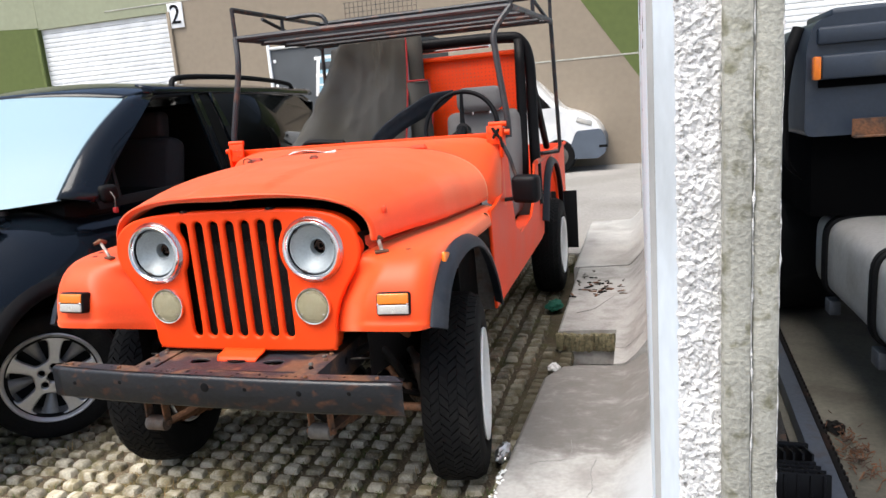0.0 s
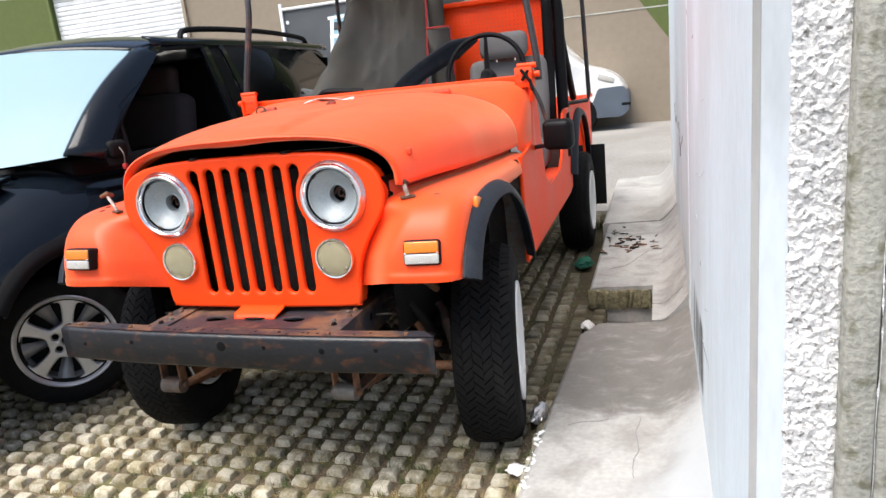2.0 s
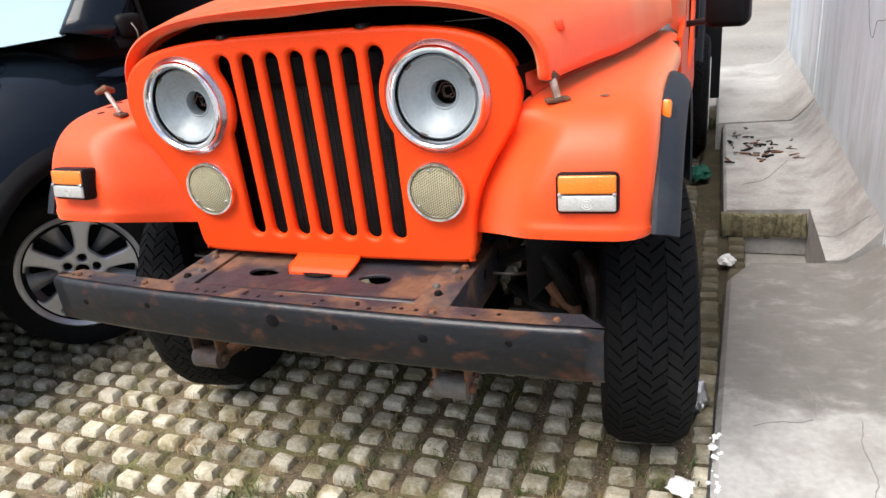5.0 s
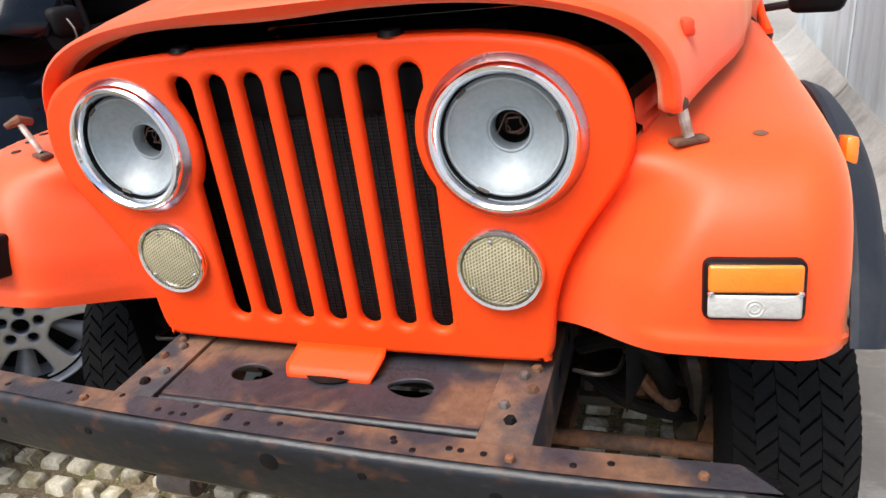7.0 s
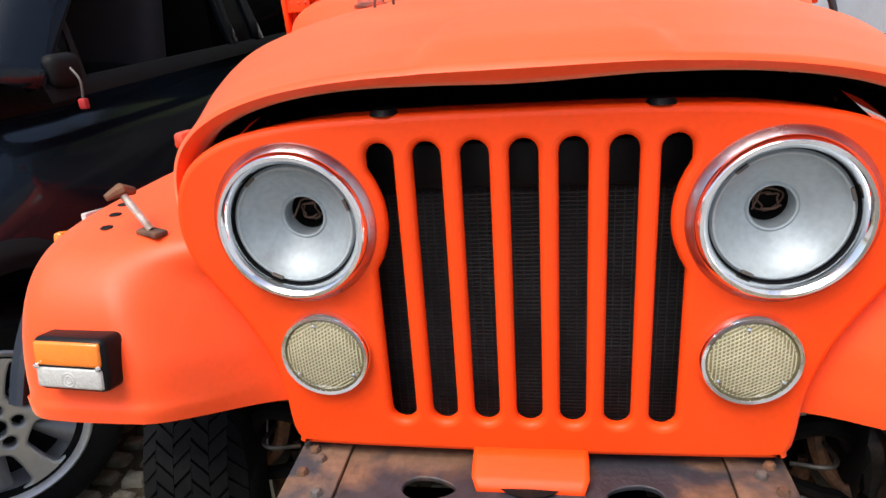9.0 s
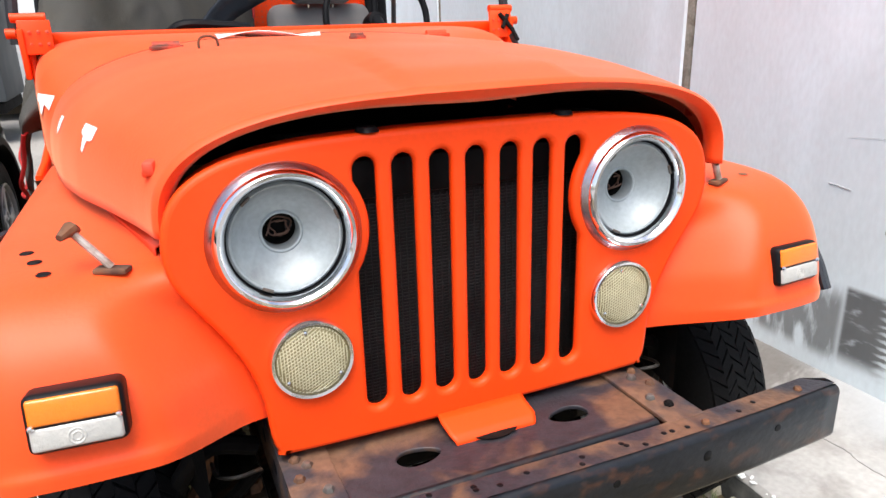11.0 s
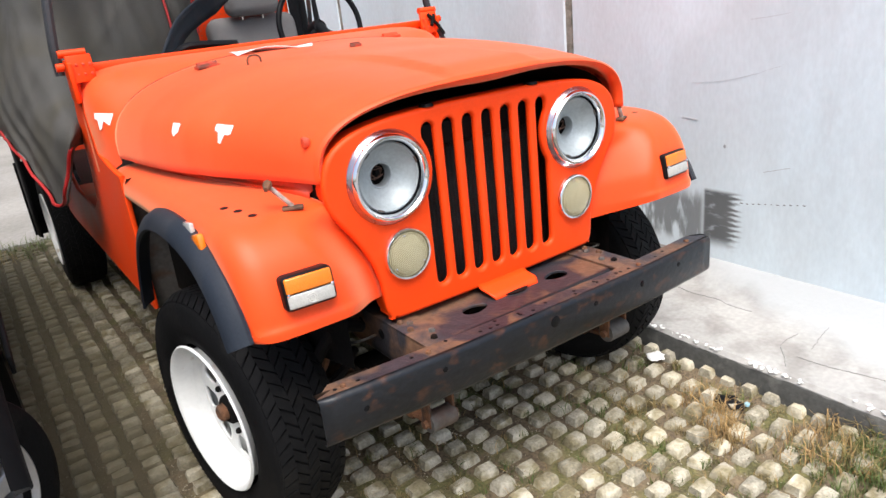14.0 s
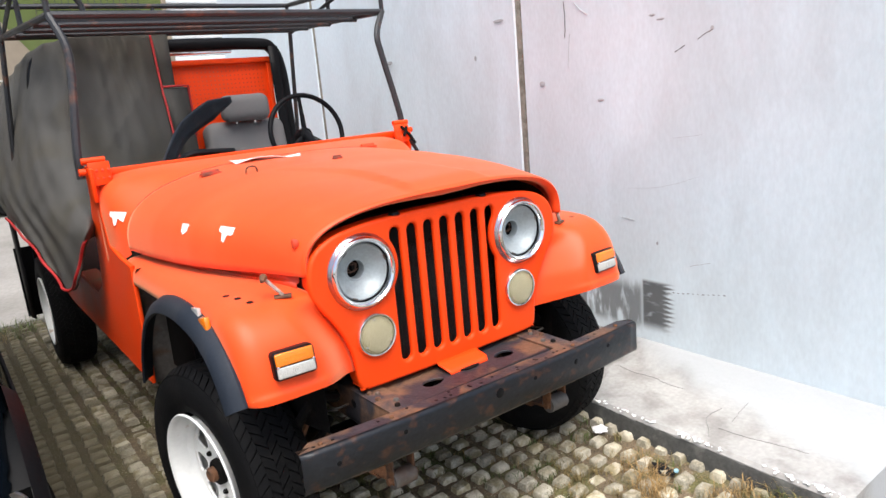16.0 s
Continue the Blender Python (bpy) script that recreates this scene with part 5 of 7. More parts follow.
for s in (-1, 1):
    bm = bmesh.new()
    box(bm, (s * 0.405, 0.30, 0.425), (0.13, 0.20, 0.022), 0.005)
    plate_ = part("spring_plate", bm, GREASE, jeep, "greasy spring plate with rusty nuts")
    for dx in (-0.045, 0.045):
        for dy in (-0.07, 0.07):
            bm = bmesh.new()
            tube(bm, [(s * 0.405 + dx, 0.30 + dy, 0.40), (s * 0.405 + dx, 0.30 + dy, 0.475)], 0.008, 7)
            lathe(bm, [(0.0005, 0.022), (0.014, 0.020), (0.016, 0.0)], Matrix.Translation((s * 0.405 + dx, 0.30 + dy, 0.436)), 6)
            part("spring_nut", bm, (RUST, GREASE)[(dx > 0) == (dy > 0)], plate_)
    bm = bmesh.new()
    lathe(bm, [(0.0005, 0.05), (0.045, 0.045), (0.062, 0.02), (0.066, -0.03), (0.05, -0.07), (0.034, -0.10)], Matrix.Translation((s * 0.52, 0.30, 0.40)) @ Matrix.Rotation(radians(-90 * s), 4, "Y"), 18)
    tube(bm, smooth_line([(s * 0.53, 0.24, 0.34), (s * 0.545, 0.20, 0.42), (s * 0.54, 0.21, 0.52), (s * 0.50, 0.24, 0.57)], 4), [0.020 + 0.008 * math.sin(k) for k in range(13)], 9)
    part("steering_knuckle", bm, GREASE, jeep, "greasy steering knuckle")
    bm = bmesh.new()
    tube(bm, smooth_line([(s * 0.50, 0.24, 0.62), (s * 0.47, 0.19, 0.66), (s * 0.435, 0.17, 0.60), (s * 0.45, 0.17, 0.52), (s * 0.49, 0.18, 0.46)], 5), 0.013, 8)
    lathe(bm, [(0.0005, 0.016), (0.016, 0.014), (0.02, 0.0), (0.016, -0.014), (0.0005, -0.016)], Matrix.Translation((s * 0.50, 0.18, 0.455)), 12)
    part("tie_rod_end", bm, RUST, jeep, "rusty tie rod end")
    # dark board added to hide lit ground where shade should fall
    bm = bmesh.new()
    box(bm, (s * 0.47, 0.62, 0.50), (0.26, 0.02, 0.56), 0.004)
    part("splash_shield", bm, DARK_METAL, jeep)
    bm = bmesh.new()
    tube(bm, smooth_line([(s * 0.36, 0.05, 0.60), (s * 0.40, 0.03, 0.61), (s * 0.425, 0.06, 0.60), (s * 0.43, 0.12, 0.585)], 5), 0.0035, 6)
    part("brake_line", bm, GREASE, jeep)
bm = bmesh.new()
tube(bm, [(-0.60, 0.33, 0.36), (0.60, 0.33, 0.36)], 0.036, 14)
lathe(bm, [(0.04, -0.09), (0.11, -0.07), (0.14, 0.0), (0.11, 0.07), (0.04, 0.09)], Matrix.Translation((0.16, 0.33, 0.36)) @ Matrix.Rotation(radians(90), 4, "X"), 20)
part("front_axle", bm, DARK_METAL, jeep, "dark greasy front axle")
one_tube("steering_rod", [(-0.58, 0.13, 0.40), (-0.1, 0.11, 0.41), (0.58, 0.13, 0.40)], 0.015, RUST, jeep)
one_box("engine_block", (0.0, 0.62, 0.72), (0.46, 0.75, 0.48), DARK_METAL, jeep, bevel=0.03)
one_box("sump", (0.0, 0.55, 0.46), (0.26, 0.4, 0.16), DARK_METAL, jeep, bevel=0.03)
# dark board at the firewall, put in for the engine bay's shadow
one_box("firewall", (0, 1.02, 0.76), (1.24, 0.02, 0.54), DARK_METAL, jeep)
bm = bmesh.new()
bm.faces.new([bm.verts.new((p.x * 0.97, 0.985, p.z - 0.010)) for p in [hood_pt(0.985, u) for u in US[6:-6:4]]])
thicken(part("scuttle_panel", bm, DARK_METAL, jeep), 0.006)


# ---- road wheels ----
def tyre_parts(R, W, tread, parent, M):
    """A tyre with a zig-zag tread; local z is the axle, pointing outwards."""
    h = W / 2
    q = 0.59 if tread else 0.57
    prof = [(R * q, -h * 0.82), (R * max(0.60, q + 0.02), -h * 0.96), (R * 0.72, -h * 1.08), (R * 0.83, -h * 1.07), (R * 0.925, -h * 0.97), (R * 0.945, -h * 0.86), (R * 0.972, -h * 0.45), (R * 0.972, h * 0.45), (R * 0.945, h * 0.86), (R * 0.925, h * 0.97), (R * 0.83, h * 1.07), (R * 0.72, h * 1.08), (R * max(0.60, q + 0.02), h * 0.96), (R * q, h * 0.82)]
    bm = bmesh.new()
    lathe(bm, prof, M, 72)
    t = part("tyre", bm, RUBBER, parent, "black off-road tyre with dusty tread", 50)
    if tread:
        verts, faces = [], []
        n = 64
        cols = ((-0.95, -0.64, 1), (-0.64, -0.32, -1), (-0.315, 0.0, 1), (0.0, 0.315, -1), (0.32, 0.64, 1), (0.64, 0.95, -1))
        for k in range(n):
            for c, (a, b, d) in enumerate(cols):
                a0 = 2 * math.pi * k / n
                da = 2 * math.pi / n
                g1, g2 = -0.465 + random.uniform(-0.02, 0.02), 0.445 + random.uniform(-0.02, 0.02)
                g1, g2 = g1 + 0.04 + 0.5 * (c % 2), g2 - 0.03 + 0.5 * (c % 2)
                quad = ((a, g1 - 0.40 * d), (b, g1 + 0.40 * d), (b, g2 + 0.40 * d), (a, g2 - 0.40 * d))
                i0 = len(verts)
                for lift, sh in ((0.970, 1.0), (0.996 + random.uniform(0, 0.004), 0.985)):
                    for (w, q) in quad:
                        mid = (a + b) / 2
                        ww = mid + (w - mid) * sh
                        rr = R * lift - 0.075 * max(0, abs(ww) - 0.45) ** 2
                        ang = a0 + q * da * sh
                        verts.append(M @ Vector((rr * math.cos(ang), rr * math.sin(ang), ww * h)))
                faces += [(i0 + 4, i0 + 5, i0 + 6, i0 + 7)] + [(i0 + j, i0 + (j + 1) % 4, i0 + 4 + (j + 1) % 4, i0 + 4 + j) for j in range(4)]
        for k in range(n * 2):
            for sgn in (-1, 1):
                a0 = math.pi * k / n
                i0 = len(verts)
                for (r0, hh) in ((0.940, 0.90), (0.885, 1.015)):
                    for q in (-0.012, 0.012):
                        verts.append(M @ Vector(((R * r0 + 0.0015) * math.cos(a0 + q), (R * r0 + 0.0015) * math.sin(a0 + q), sgn * (h * hh + 0.0015))))
                faces.append((i0, i0 + 1, i0 + 3, i0 + 2))
        me = bpy.data.meshes.new("tread")
        me.from_pydata([tuple(v) for v in verts], [], faces)
        bm = bmesh.new()
        bm.from_mesh(me)
        bpy.data.meshes.remove(me)
        part("tread", bm, RUBBER, t, "", 30)
    return t


def jeep_wheel(s, y, rz=0.0, x=0.668, R=0.343, W=0.188):
    M = Matrix.Translation((s * x, y, R + gz(y) - 0.006)) @ Matrix.Rotation(radians(rz), 4, "Z") @ Matrix.Rotation(radians(90 * s), 4, "Y") @ Matrix.Rotation(random.random(), 4, "Z")
    wheel = tyre_parts(R, W, True, jeep, M)
    wheel.name = "wheel"
    M = M @ Matrix.Diagonal((0.905, 0.905, 1.0, 1.0))
    bm = bmesh.new()
    lathe(bm, [(0.205, -0.088), (0.212, -0.084), (0.204, -0.074), (0.203, -0.04), (0.203, 0.04), (0.206, 0.080), (0.222, 0.094), (0.228, 0.101), (0.224, 0.106), (0.217, 0.104), (0.207, 0.094), (0.202, 0.078), (0.199, 0.050), (0.197, 0.054), (0.191, 0.042), (0.182, 0.034), (0.174, 0.026)], M, 56)
    rim = part("rim", bm, WHITE_RIM, wheel, "white painted steel rim")
    slots = []
    for k in range(8):
        a0, q0, q1 = 2 * math.pi * k / 8, 0.19, 0.25
        slots.append(fillet_poly([(r * math.cos(a0 + q), r * math.sin(a0 + q)) for r, q in ((0.096, -q0), (0.158, -q1), (0.161, 0), (0.158, q1), (0.096, q0))], 0.016, 4))
    disc = plate("rim_disc", circle(0, 0, 0.180, n=48), slots + [circle(0, 0, 0.042, n=20)], 0.008, WHITE_RIM, wheel, M @ Matrix.Translation((0, 0, 0.034)), 0.003)
    bm = bmesh.new()
    lathe(bm, [(0.052, -0.02), (0.052, 0.032), (0.046, 0.038), (0.044, 0.052), (0.036, 0.058), (0.0005, 0.059)], M, 24)
    part("hub", bm, DARK_METAL, wheel, "dark greasy locking hub")
    bm = bmesh.new()
    lathe(bm, [(0.026, 0.055), (0.026, 0.071), (0.019, 0.077), (0.0005, 0.077)], M, 16)
    part("hub_cap", bm, RUST, wheel, "rusty hub cap")
    for k in range(5):
        a = 2 * math.pi * k / 5
        bm = bmesh.new()
        lathe(bm, [(0.010, 0.024), (0.010, 0.044), (0.006, 0.049), (0.0005, 0.049)], M @ Matrix.Translation((0.072 * math.cos(a), 0.072 * math.sin(a), 0)), 6)
        part("wheel_nut", bm, DARK_METAL, wheel)
    bm = bmesh.new()
    lathe(bm, [(0.180, -0.042), (0.05, -0.042)], M, 24)
    part("backing_plate", bm, DARK_METAL, wheel)


jeep_wheel(1, 0.376, 9, 0.632)
jeep_wheel(-1, 0.370, 9, 0.616)
jeep_wheel(1, 3.0)
jeep_wheel(-1, 3.0)

# ---- tub ----
door = [(2.24, 1.02), (2.20, 0.92), (2.12, 0.80), (2.0, 0.735), (1.60, 0.72), (1.46, 0.78), (1.40, 0.92), (1.36, 1.10), (1.30, 1.20)]
arch_r = [(3.0 + 0.47 * math.cos(a), 0.47 + 0.47 * math.sin(a)) for a in [math.radians(q) for q in range(4, 178, 12)]]
tub = [(1.20, 1.23), (1.14, 0.99), (1.0, 0.965), (0.86, 0.955), (0.88, 0.52), (2.40, 0.52)] + arch_r[::-1] + [(3.52, 0.55), (4.05, 0.58), (4.05, 1.02)] + door
for s in (-1, 1):
    plate("body_side", tub, [], 0.016, ORANGE, jeep, Matrix.Translation((s * 0.686, 0, 0)) @ SIDE, 0.006, "orange tub side with a low door opening")
    one_box("door_sill", (s * 0.645, 1.82, 0.715), (0.09, 0.55, 0.03), ORANGE_OLD, jeep, bevel=0.01)
    bm = bmesh.new()
    tube(bm, [(s * 0.70, 2.24, 1.025), (s * 0.70, 4.05, 1.025)], 0.016, 8)
    part("tub_rail", bm, ORANGE_OLD, jeep)
    one_box("mud_flap", (s * 0.73, 3.52, 0.45), (0.20, 0.014, 0.46), BLACK_PLASTIC, jeep, "black rubber mud flap", 0.004)
one_box("floor_pan", (0, 2.5, 0.60), (1.35, 3.1, 0.03), DARK_METAL, jeep)
one_box("tailgate", (0, 4.03, 0.80), (1.36, 0.03, 0.46), ORANGE_OLD, jeep, bevel=0.008)
one_box("dashboard", (0, 1.30, 1.17), (1.33, 0.10, 0.14), BLACK_PLASTIC, jeep, bevel=0.02)
bm = bmesh.new()
tube(bm, smooth_line([(-0.35, 1.28, 1.25), (-0.3, 1.26, 1.275), (-0.2, 1.27, 1.27), (-0.12, 1.28, 1.262)], 4), 0.014, 8)
part("cable", bm, BLACK_PLASTIC, jeep)

# orange bulkhead behind the seats
bm = bmesh.new()
box(bm, (0.26, 2.46, 1.28), (0.70, 0.02, 0.86), 0.006)
box(bm, (0.26, 2.445, 1.70), (0.72, 0.045, 0.03), 0.008)
box(bm, (0.60, 2.45, 1.28), (0.03, 0.035, 0.84), 0.008)
bulk = part("bulkhead", bm, ORANGE, jeep, "orange perforated sheet bulkhead")
verts, faces = [], []
for i in range(24):
    for j in range(28):
        x, z = 0.0 + 0.024 * i, 1.02 + 0.024 * j
        k0 = len(verts)
        for a in range(6):
            verts.append((x + 0.0045 * math.cos(a * math.pi / 3), 2.4485, z + 0.0045 * math.sin(a * math.pi / 3)))
        faces.append(tuple(range(k0, k0 + 6)))
me = bpy.data.meshes.new("perforation")
me.from_pydata(verts, [], faces)
finish("perforation", me, ORANGE_OLD, bulk)
# roll bar with padding
bm = bmesh.new()
tube(bm, smooth_line([(-0.66, 2.42, 0.75), (-0.66, 2.42, 1.3), (-0.655, 2.42, 1.62), (-0.60, 2.42, 1.76), (-0.48, 2.42, 1.79), (0, 2.42, 1.795), (0.50, 2.42, 1.79), (0.62, 2.42, 1.76), (0.668, 2.42, 1.62), (0.672, 2.41, 1.3), (0.68, 2.40, 0.75)], 6), 0.034, 14)
part("roll_bar", bm, BLACK_PLASTIC, jeep, "black padded roll bar")
for s in (-1, 1):
    one_tube("roll_bar_stay", [(s * 0.64, 2.44, 1.72), (s * 0.64, 3.3, 1.05)], 0.024, BLACK_PLASTIC, jeep)
bm = bmesh.new()
loft(bm, [[(x, y, z) for x in (0.585, 0.615, 0.645)] for y, z in ((2.38, 1.77), (2.375, 1.6), (2.36, 1.35), (2.34, 1.1), (2.3, 0.9))])
thicken(part("seat_belt", bm, BLACK_PLASTIC, jeep, "dark hanging seat belt"), 0.003)
bm = bmesh.new()
box(bm, (0.1, 2.52, 1.765), (0.62, 0.05, 0.035), 0.012)
part("light_bar", bm, CHROME, jeep)

# seat
seat = thing("car_seat", "grey fabric car seat with headrest behind the steering wheel", "seat")
bm = bmesh.new()
box(bm, (0.37, 2.36, 1.08), (0.48, 0.14, 0.56), 0.06, pose(0, 0, 0, -8, 0, 0), 4)
part("backrest", bm, SEAT, seat)
bm = bmesh.new()
box(bm, (0.37, 2.08, 0.80), (0.48, 0.48, 0.16), 0.05, None, 4)
part("cushion", bm, SEAT, seat)
bm = bmesh.new()
box(bm, (0.362, 2.31, 1.430), (0.285, 0.10, 0.150), 0.045, pose(0, 0, 0, -4, 0, 0), 4)
part("headrest", bm, SEAT, seat)
bm = bmesh.new()
for x in (0.31, 0.42):
    tube(bm, [(x, 2.33, 1.34), (x, 2.33, 1.40)], 0.006, 6)
part("headrest_post", bm, CHROME, seat)
bm = bmesh.new()
box(bm, (0.37, 2.10, 0.655), (0.42, 0.42, 0.11), 0.01)
part("seat_base", bm, DARK_METAL, seat)

# steering wheel
M = Matrix.Translation((0.402, 1.652, 1.275)) @ Matrix.Rotation(radians(90 - 14), 4, "X")
bm = bmesh.new()
tube(bm, [M @ Vector((0.195 * math.cos(a), 0.195 * math.sin(a), 0.02)) for a in [2 * math.pi * k / 48 for k in range(49)]], 0.0125, 10, False)
sw = part("steering_wheel", bm, BLACK_PLASTIC, jeep, "thin-rimmed black steering wheel")
for a in (90, 215, 325):
    bm = bmesh.new()
    tube(bm, [M @ Vector((0.02 * math.cos(radians(a)), 0.02 * math.sin(radians(a)), -0.005)), M @ Vector((0.19 * math.cos(radians(a)), 0.19 * math.sin(radians(a)), 0.018))], [0.014, 0.009], 8)
    part("spoke", bm, BLACK_PLASTIC, sw)
bm = bmesh.new()
lathe(bm, [(0.036, -0.06), (0.036, -0.01), (0.03, 0.012), (0.0005, 0.016)], M, 20)
part("horn_button", bm, BLACK_PLASTIC, sw)
one_tube("steering_column", [M @ Vector((0, 0, 0.0)), (0.40, 1.36, 1.12)], 0.024, BLACK_PLASTIC, jeep)

# a loose black flare strip laid in the cabin
bm = bmesh.new()
ln = smooth_line([(-0.26, 1.93, 1.14), (-0.19, 1.97, 1.24), (-0.10, 2.07, 1.325), (-0.01, 2.13, 1.38), (0.10, 2.155, 1.435), (0.235, 2.18, 1.485)], 6)
rows = []
for i, p in enumerate(ln):
    k = i / (len(ln) - 1)
    w = 0.052 * (1 - 0.75 * max(0, k - 0.8) / 0.2) * (0.8 + 0.2 * k)
    rows.append([p + Vector((-0.2 * w, -w * 0.5, w)), p + Vector((-0.25, -0.1, 0.35)) * w, p + Vector((0.0, 0.1, -0.4)) * w, p + Vector((0.4 * w, 0.5 * w, -w))])
loft(bm, rows)
strip = thicken(part("loose_flare_strip", bm, FLARE), 0.012)
tagged(strip, "loose curved black rubber flare laid across the open cabin", "car part")

# door mirror
mirror_bm = bmesh.new()
box(mirror_bm, (0.812, 1.10, 1.010), (0.125, 0.075, 0.125), 0.024, pose(0, 0, 0, 4, 0, -14), 3)
mir = part("door_mirror", mirror_bm, BLACK_PLASTIC, jeep, "black rectangular door mirror")
one_tube("mirror_stay", [(0.69, 1.20, 0.95), (0.79, 1.12, 0.97)], 0.010, BLACK_TUBE, mir)

# ---- roof rack ----
rack = thing("roof_rack", "black welded tube roof rack with mesh floor over the open car", "roof rack")
RF = [(-0.70, 1.36), (0.745, 1.36), (0.80, 2.50), (-0.74, 2.50)]
rz = lambda y: 1.828 + 0.035 * (y - 1.36)
for a, b in ((0, 1), (1, 2), (2, 3), (3, 0)):
    pa, pb = RF[a], RF[b]
    one_tube("floor_rail", [(pa[0], pa[1], rz(pa[1])), (pb[0], pb[1], rz(pb[1]))], 0.014, BLACK_TUBE, rack, n=8)
    if a != 0:
        one_tube("upper_rail", [(pa[0], pa[1], rz(pa[1]) + 0.145), (pb[0], pb[1], rz(pb[1]) + 0.145)], 0.013, BLACK_TUBE, rack, n=8)
for x, y in ((-0.70, 1.36), (0.745, 1.36), (0.80, 2.5), (-0.74, 2.5), (-0.72, 1.93), (0.77, 1.93), (0.0, 2.5)):
    one_tube("post", [(x, y, rz(y)), (x, y, rz(y) + 0.145)], 0.011, BLACK_TUBE, rack, n=8)
for y in (1.65, 1.93, 2.2):
    one_tube("cross_bar", [(-0.715, y, rz(y) - 0.012), (0.77, y, rz(y) - 0.012)], 0.012, BLACK_TUBE, rack, n=8)
bm = bmesh.new()
for k in range(46):
    y = 1.37 + 1.12 * k / 45
    tube(bm, [(-0.70 - 0.03 * k / 45, y, rz(y) + 0.008), (0.745 + 0.05 * k / 45, y, rz(y) + 0.008)], 0.0022, 4, False)
for k in range(58):
    f = k / 57
    tube(bm, [(-0.70 + 1.445 * f, 1.36, rz(1.36) + 0.012), (-0.74 + 1.54 * f, 2.5, rz(2.5) + 0.012)], 0.0022, 4, False)
part("mesh_floor", bm, BLACK_TUBE, rack)
for s, top in ((-1, (-0.70, 1.36)), (1, (0.745, 1.36))):
    one_tube("upright", smooth_line([(s * 0.722, 1.245, 1.235), (s * 0.715, 1.25, 1.35), (s * 0.675, 1.29, 1.62), (s * 0.672, 1.31, 1.72), (top[0], top[1], 1.83)], 5), 0.015, BLACK_TUBE, rack, n=9)
for x, y in ((0.80, 2.5), (-0.74, 2.5)):
    sx = 1 if x > 0 else -1
    one_tube("rear_upright", [(x, y, rz(y)), (sx * 0.81, 2.62, 1.10), (sx * 0.80, 2.62, 1.06), (sx * 0.66, 2.6, 1.05)], 0.013, BLACK_TUBE, rack, n=8)
    one_tube("brace", [(x, y, rz(y) - 0.02), (sx * 0.75, 1.75, rz(1.75) + 0.13)], 0.010, BLACK_TUBE, rack, n=8)
one_tube("hoop", smooth_line([(-0.46, 1.98, rz(1.98)), (-0.46, 1.98, rz(1.98) + 0.10), (-0.52, 1.98, rz(1.98) + 0.145), (-0.72, 1.98, rz(1.98) + 0.145)], 4), 0.013, BLACK_TUBE, rack, n=8)
bm = bmesh.new()
for k in range(17):
    x = -0.56 + 0.5 * k / 16
    tube(bm, [(x, 2.52, rz(2.5) + 0.03), (x, 2.54, rz(2.5) + 0.26)], 0.002, 4, False)
for k in range(8):
    z = rz(2.5) + 0.03 + 0.23 * k / 7
    tube(bm, [(-0.56, 2.52, z), (-0.06, 2.52, z)], 0.002, 4, False)
part("wire_grid", bm, BLACK_TUBE, rack, "upright wire grid panel")

# ---- canvas thrown over the right-hand side ----
rowsC = [
    [(-0.085, 2.335, 1.845), (-0.22, 2.33, 1.855), (-0.36, 2.32, 1.855), (-0.50, 2.28, 1.835), (-0.62, 2.42, 1.80), (-0.69, 2.9, 1.72), (-0.72, 3.6, 1.66)],
    [(-0.085, 2.30, 1.62), (-0.22, 2.28, 1.62), (-0.38, 2.26, 1.62), (-0.56, 2.16, 1.60), (-0.70, 2.36, 1.55), (-0.77, 2.9, 1.48), (-0.79, 3.6, 1.42)],
    [(-0.085, 2.24, 1.40), (-0.24, 2.20, 1.40), (-0.44, 2.12, 1.38), (-0.64, 1.96, 1.34), (-0.76, 2.2, 1.30), (-0.82, 2.9, 1.26), (-0.83, 3.6, 1.22)],
    [(-0.09, 2.18, 1.22), (-0.28, 2.10, 1.20), (-0.52, 1.90, 1.17), (-0.70, 1.60, 1.14), (-0.80, 1.95, 1.10), (-0.85, 2.7, 1.10), (-0.85, 3.5, 1.08)],
    [(-0.10, 2.12, 1.06), (-0.34, 1.98, 1.02), (-0.60, 1.62, 1.03), (-0.730, 1.28, 1.06), (-0.800, 1.60, 0.93), (-0.85, 2.3, 0.98), (-0.86, 3.1, 0.99)],
    [(-0.12, 2.08, 0.94), (-0.40, 1.90, 0.90), (-0.66, 1.46, 0.98), (-0.740, 1.29, 0.985), (-0.80, 1.50, 0.775), (-0.84, 2.0, 0.90), (-0.86, 2.8, 0.955)],
]


def spline_grid(rows, nu, nv):
    a = [smooth_line(r, nu) for r in rows]
    cols = [smooth_line([r[i] for r in a], nv) for i in range(len(a[0]))]
    return [[cols[i][j] for i in range(len(cols))] for j in range(len(cols[0]))]


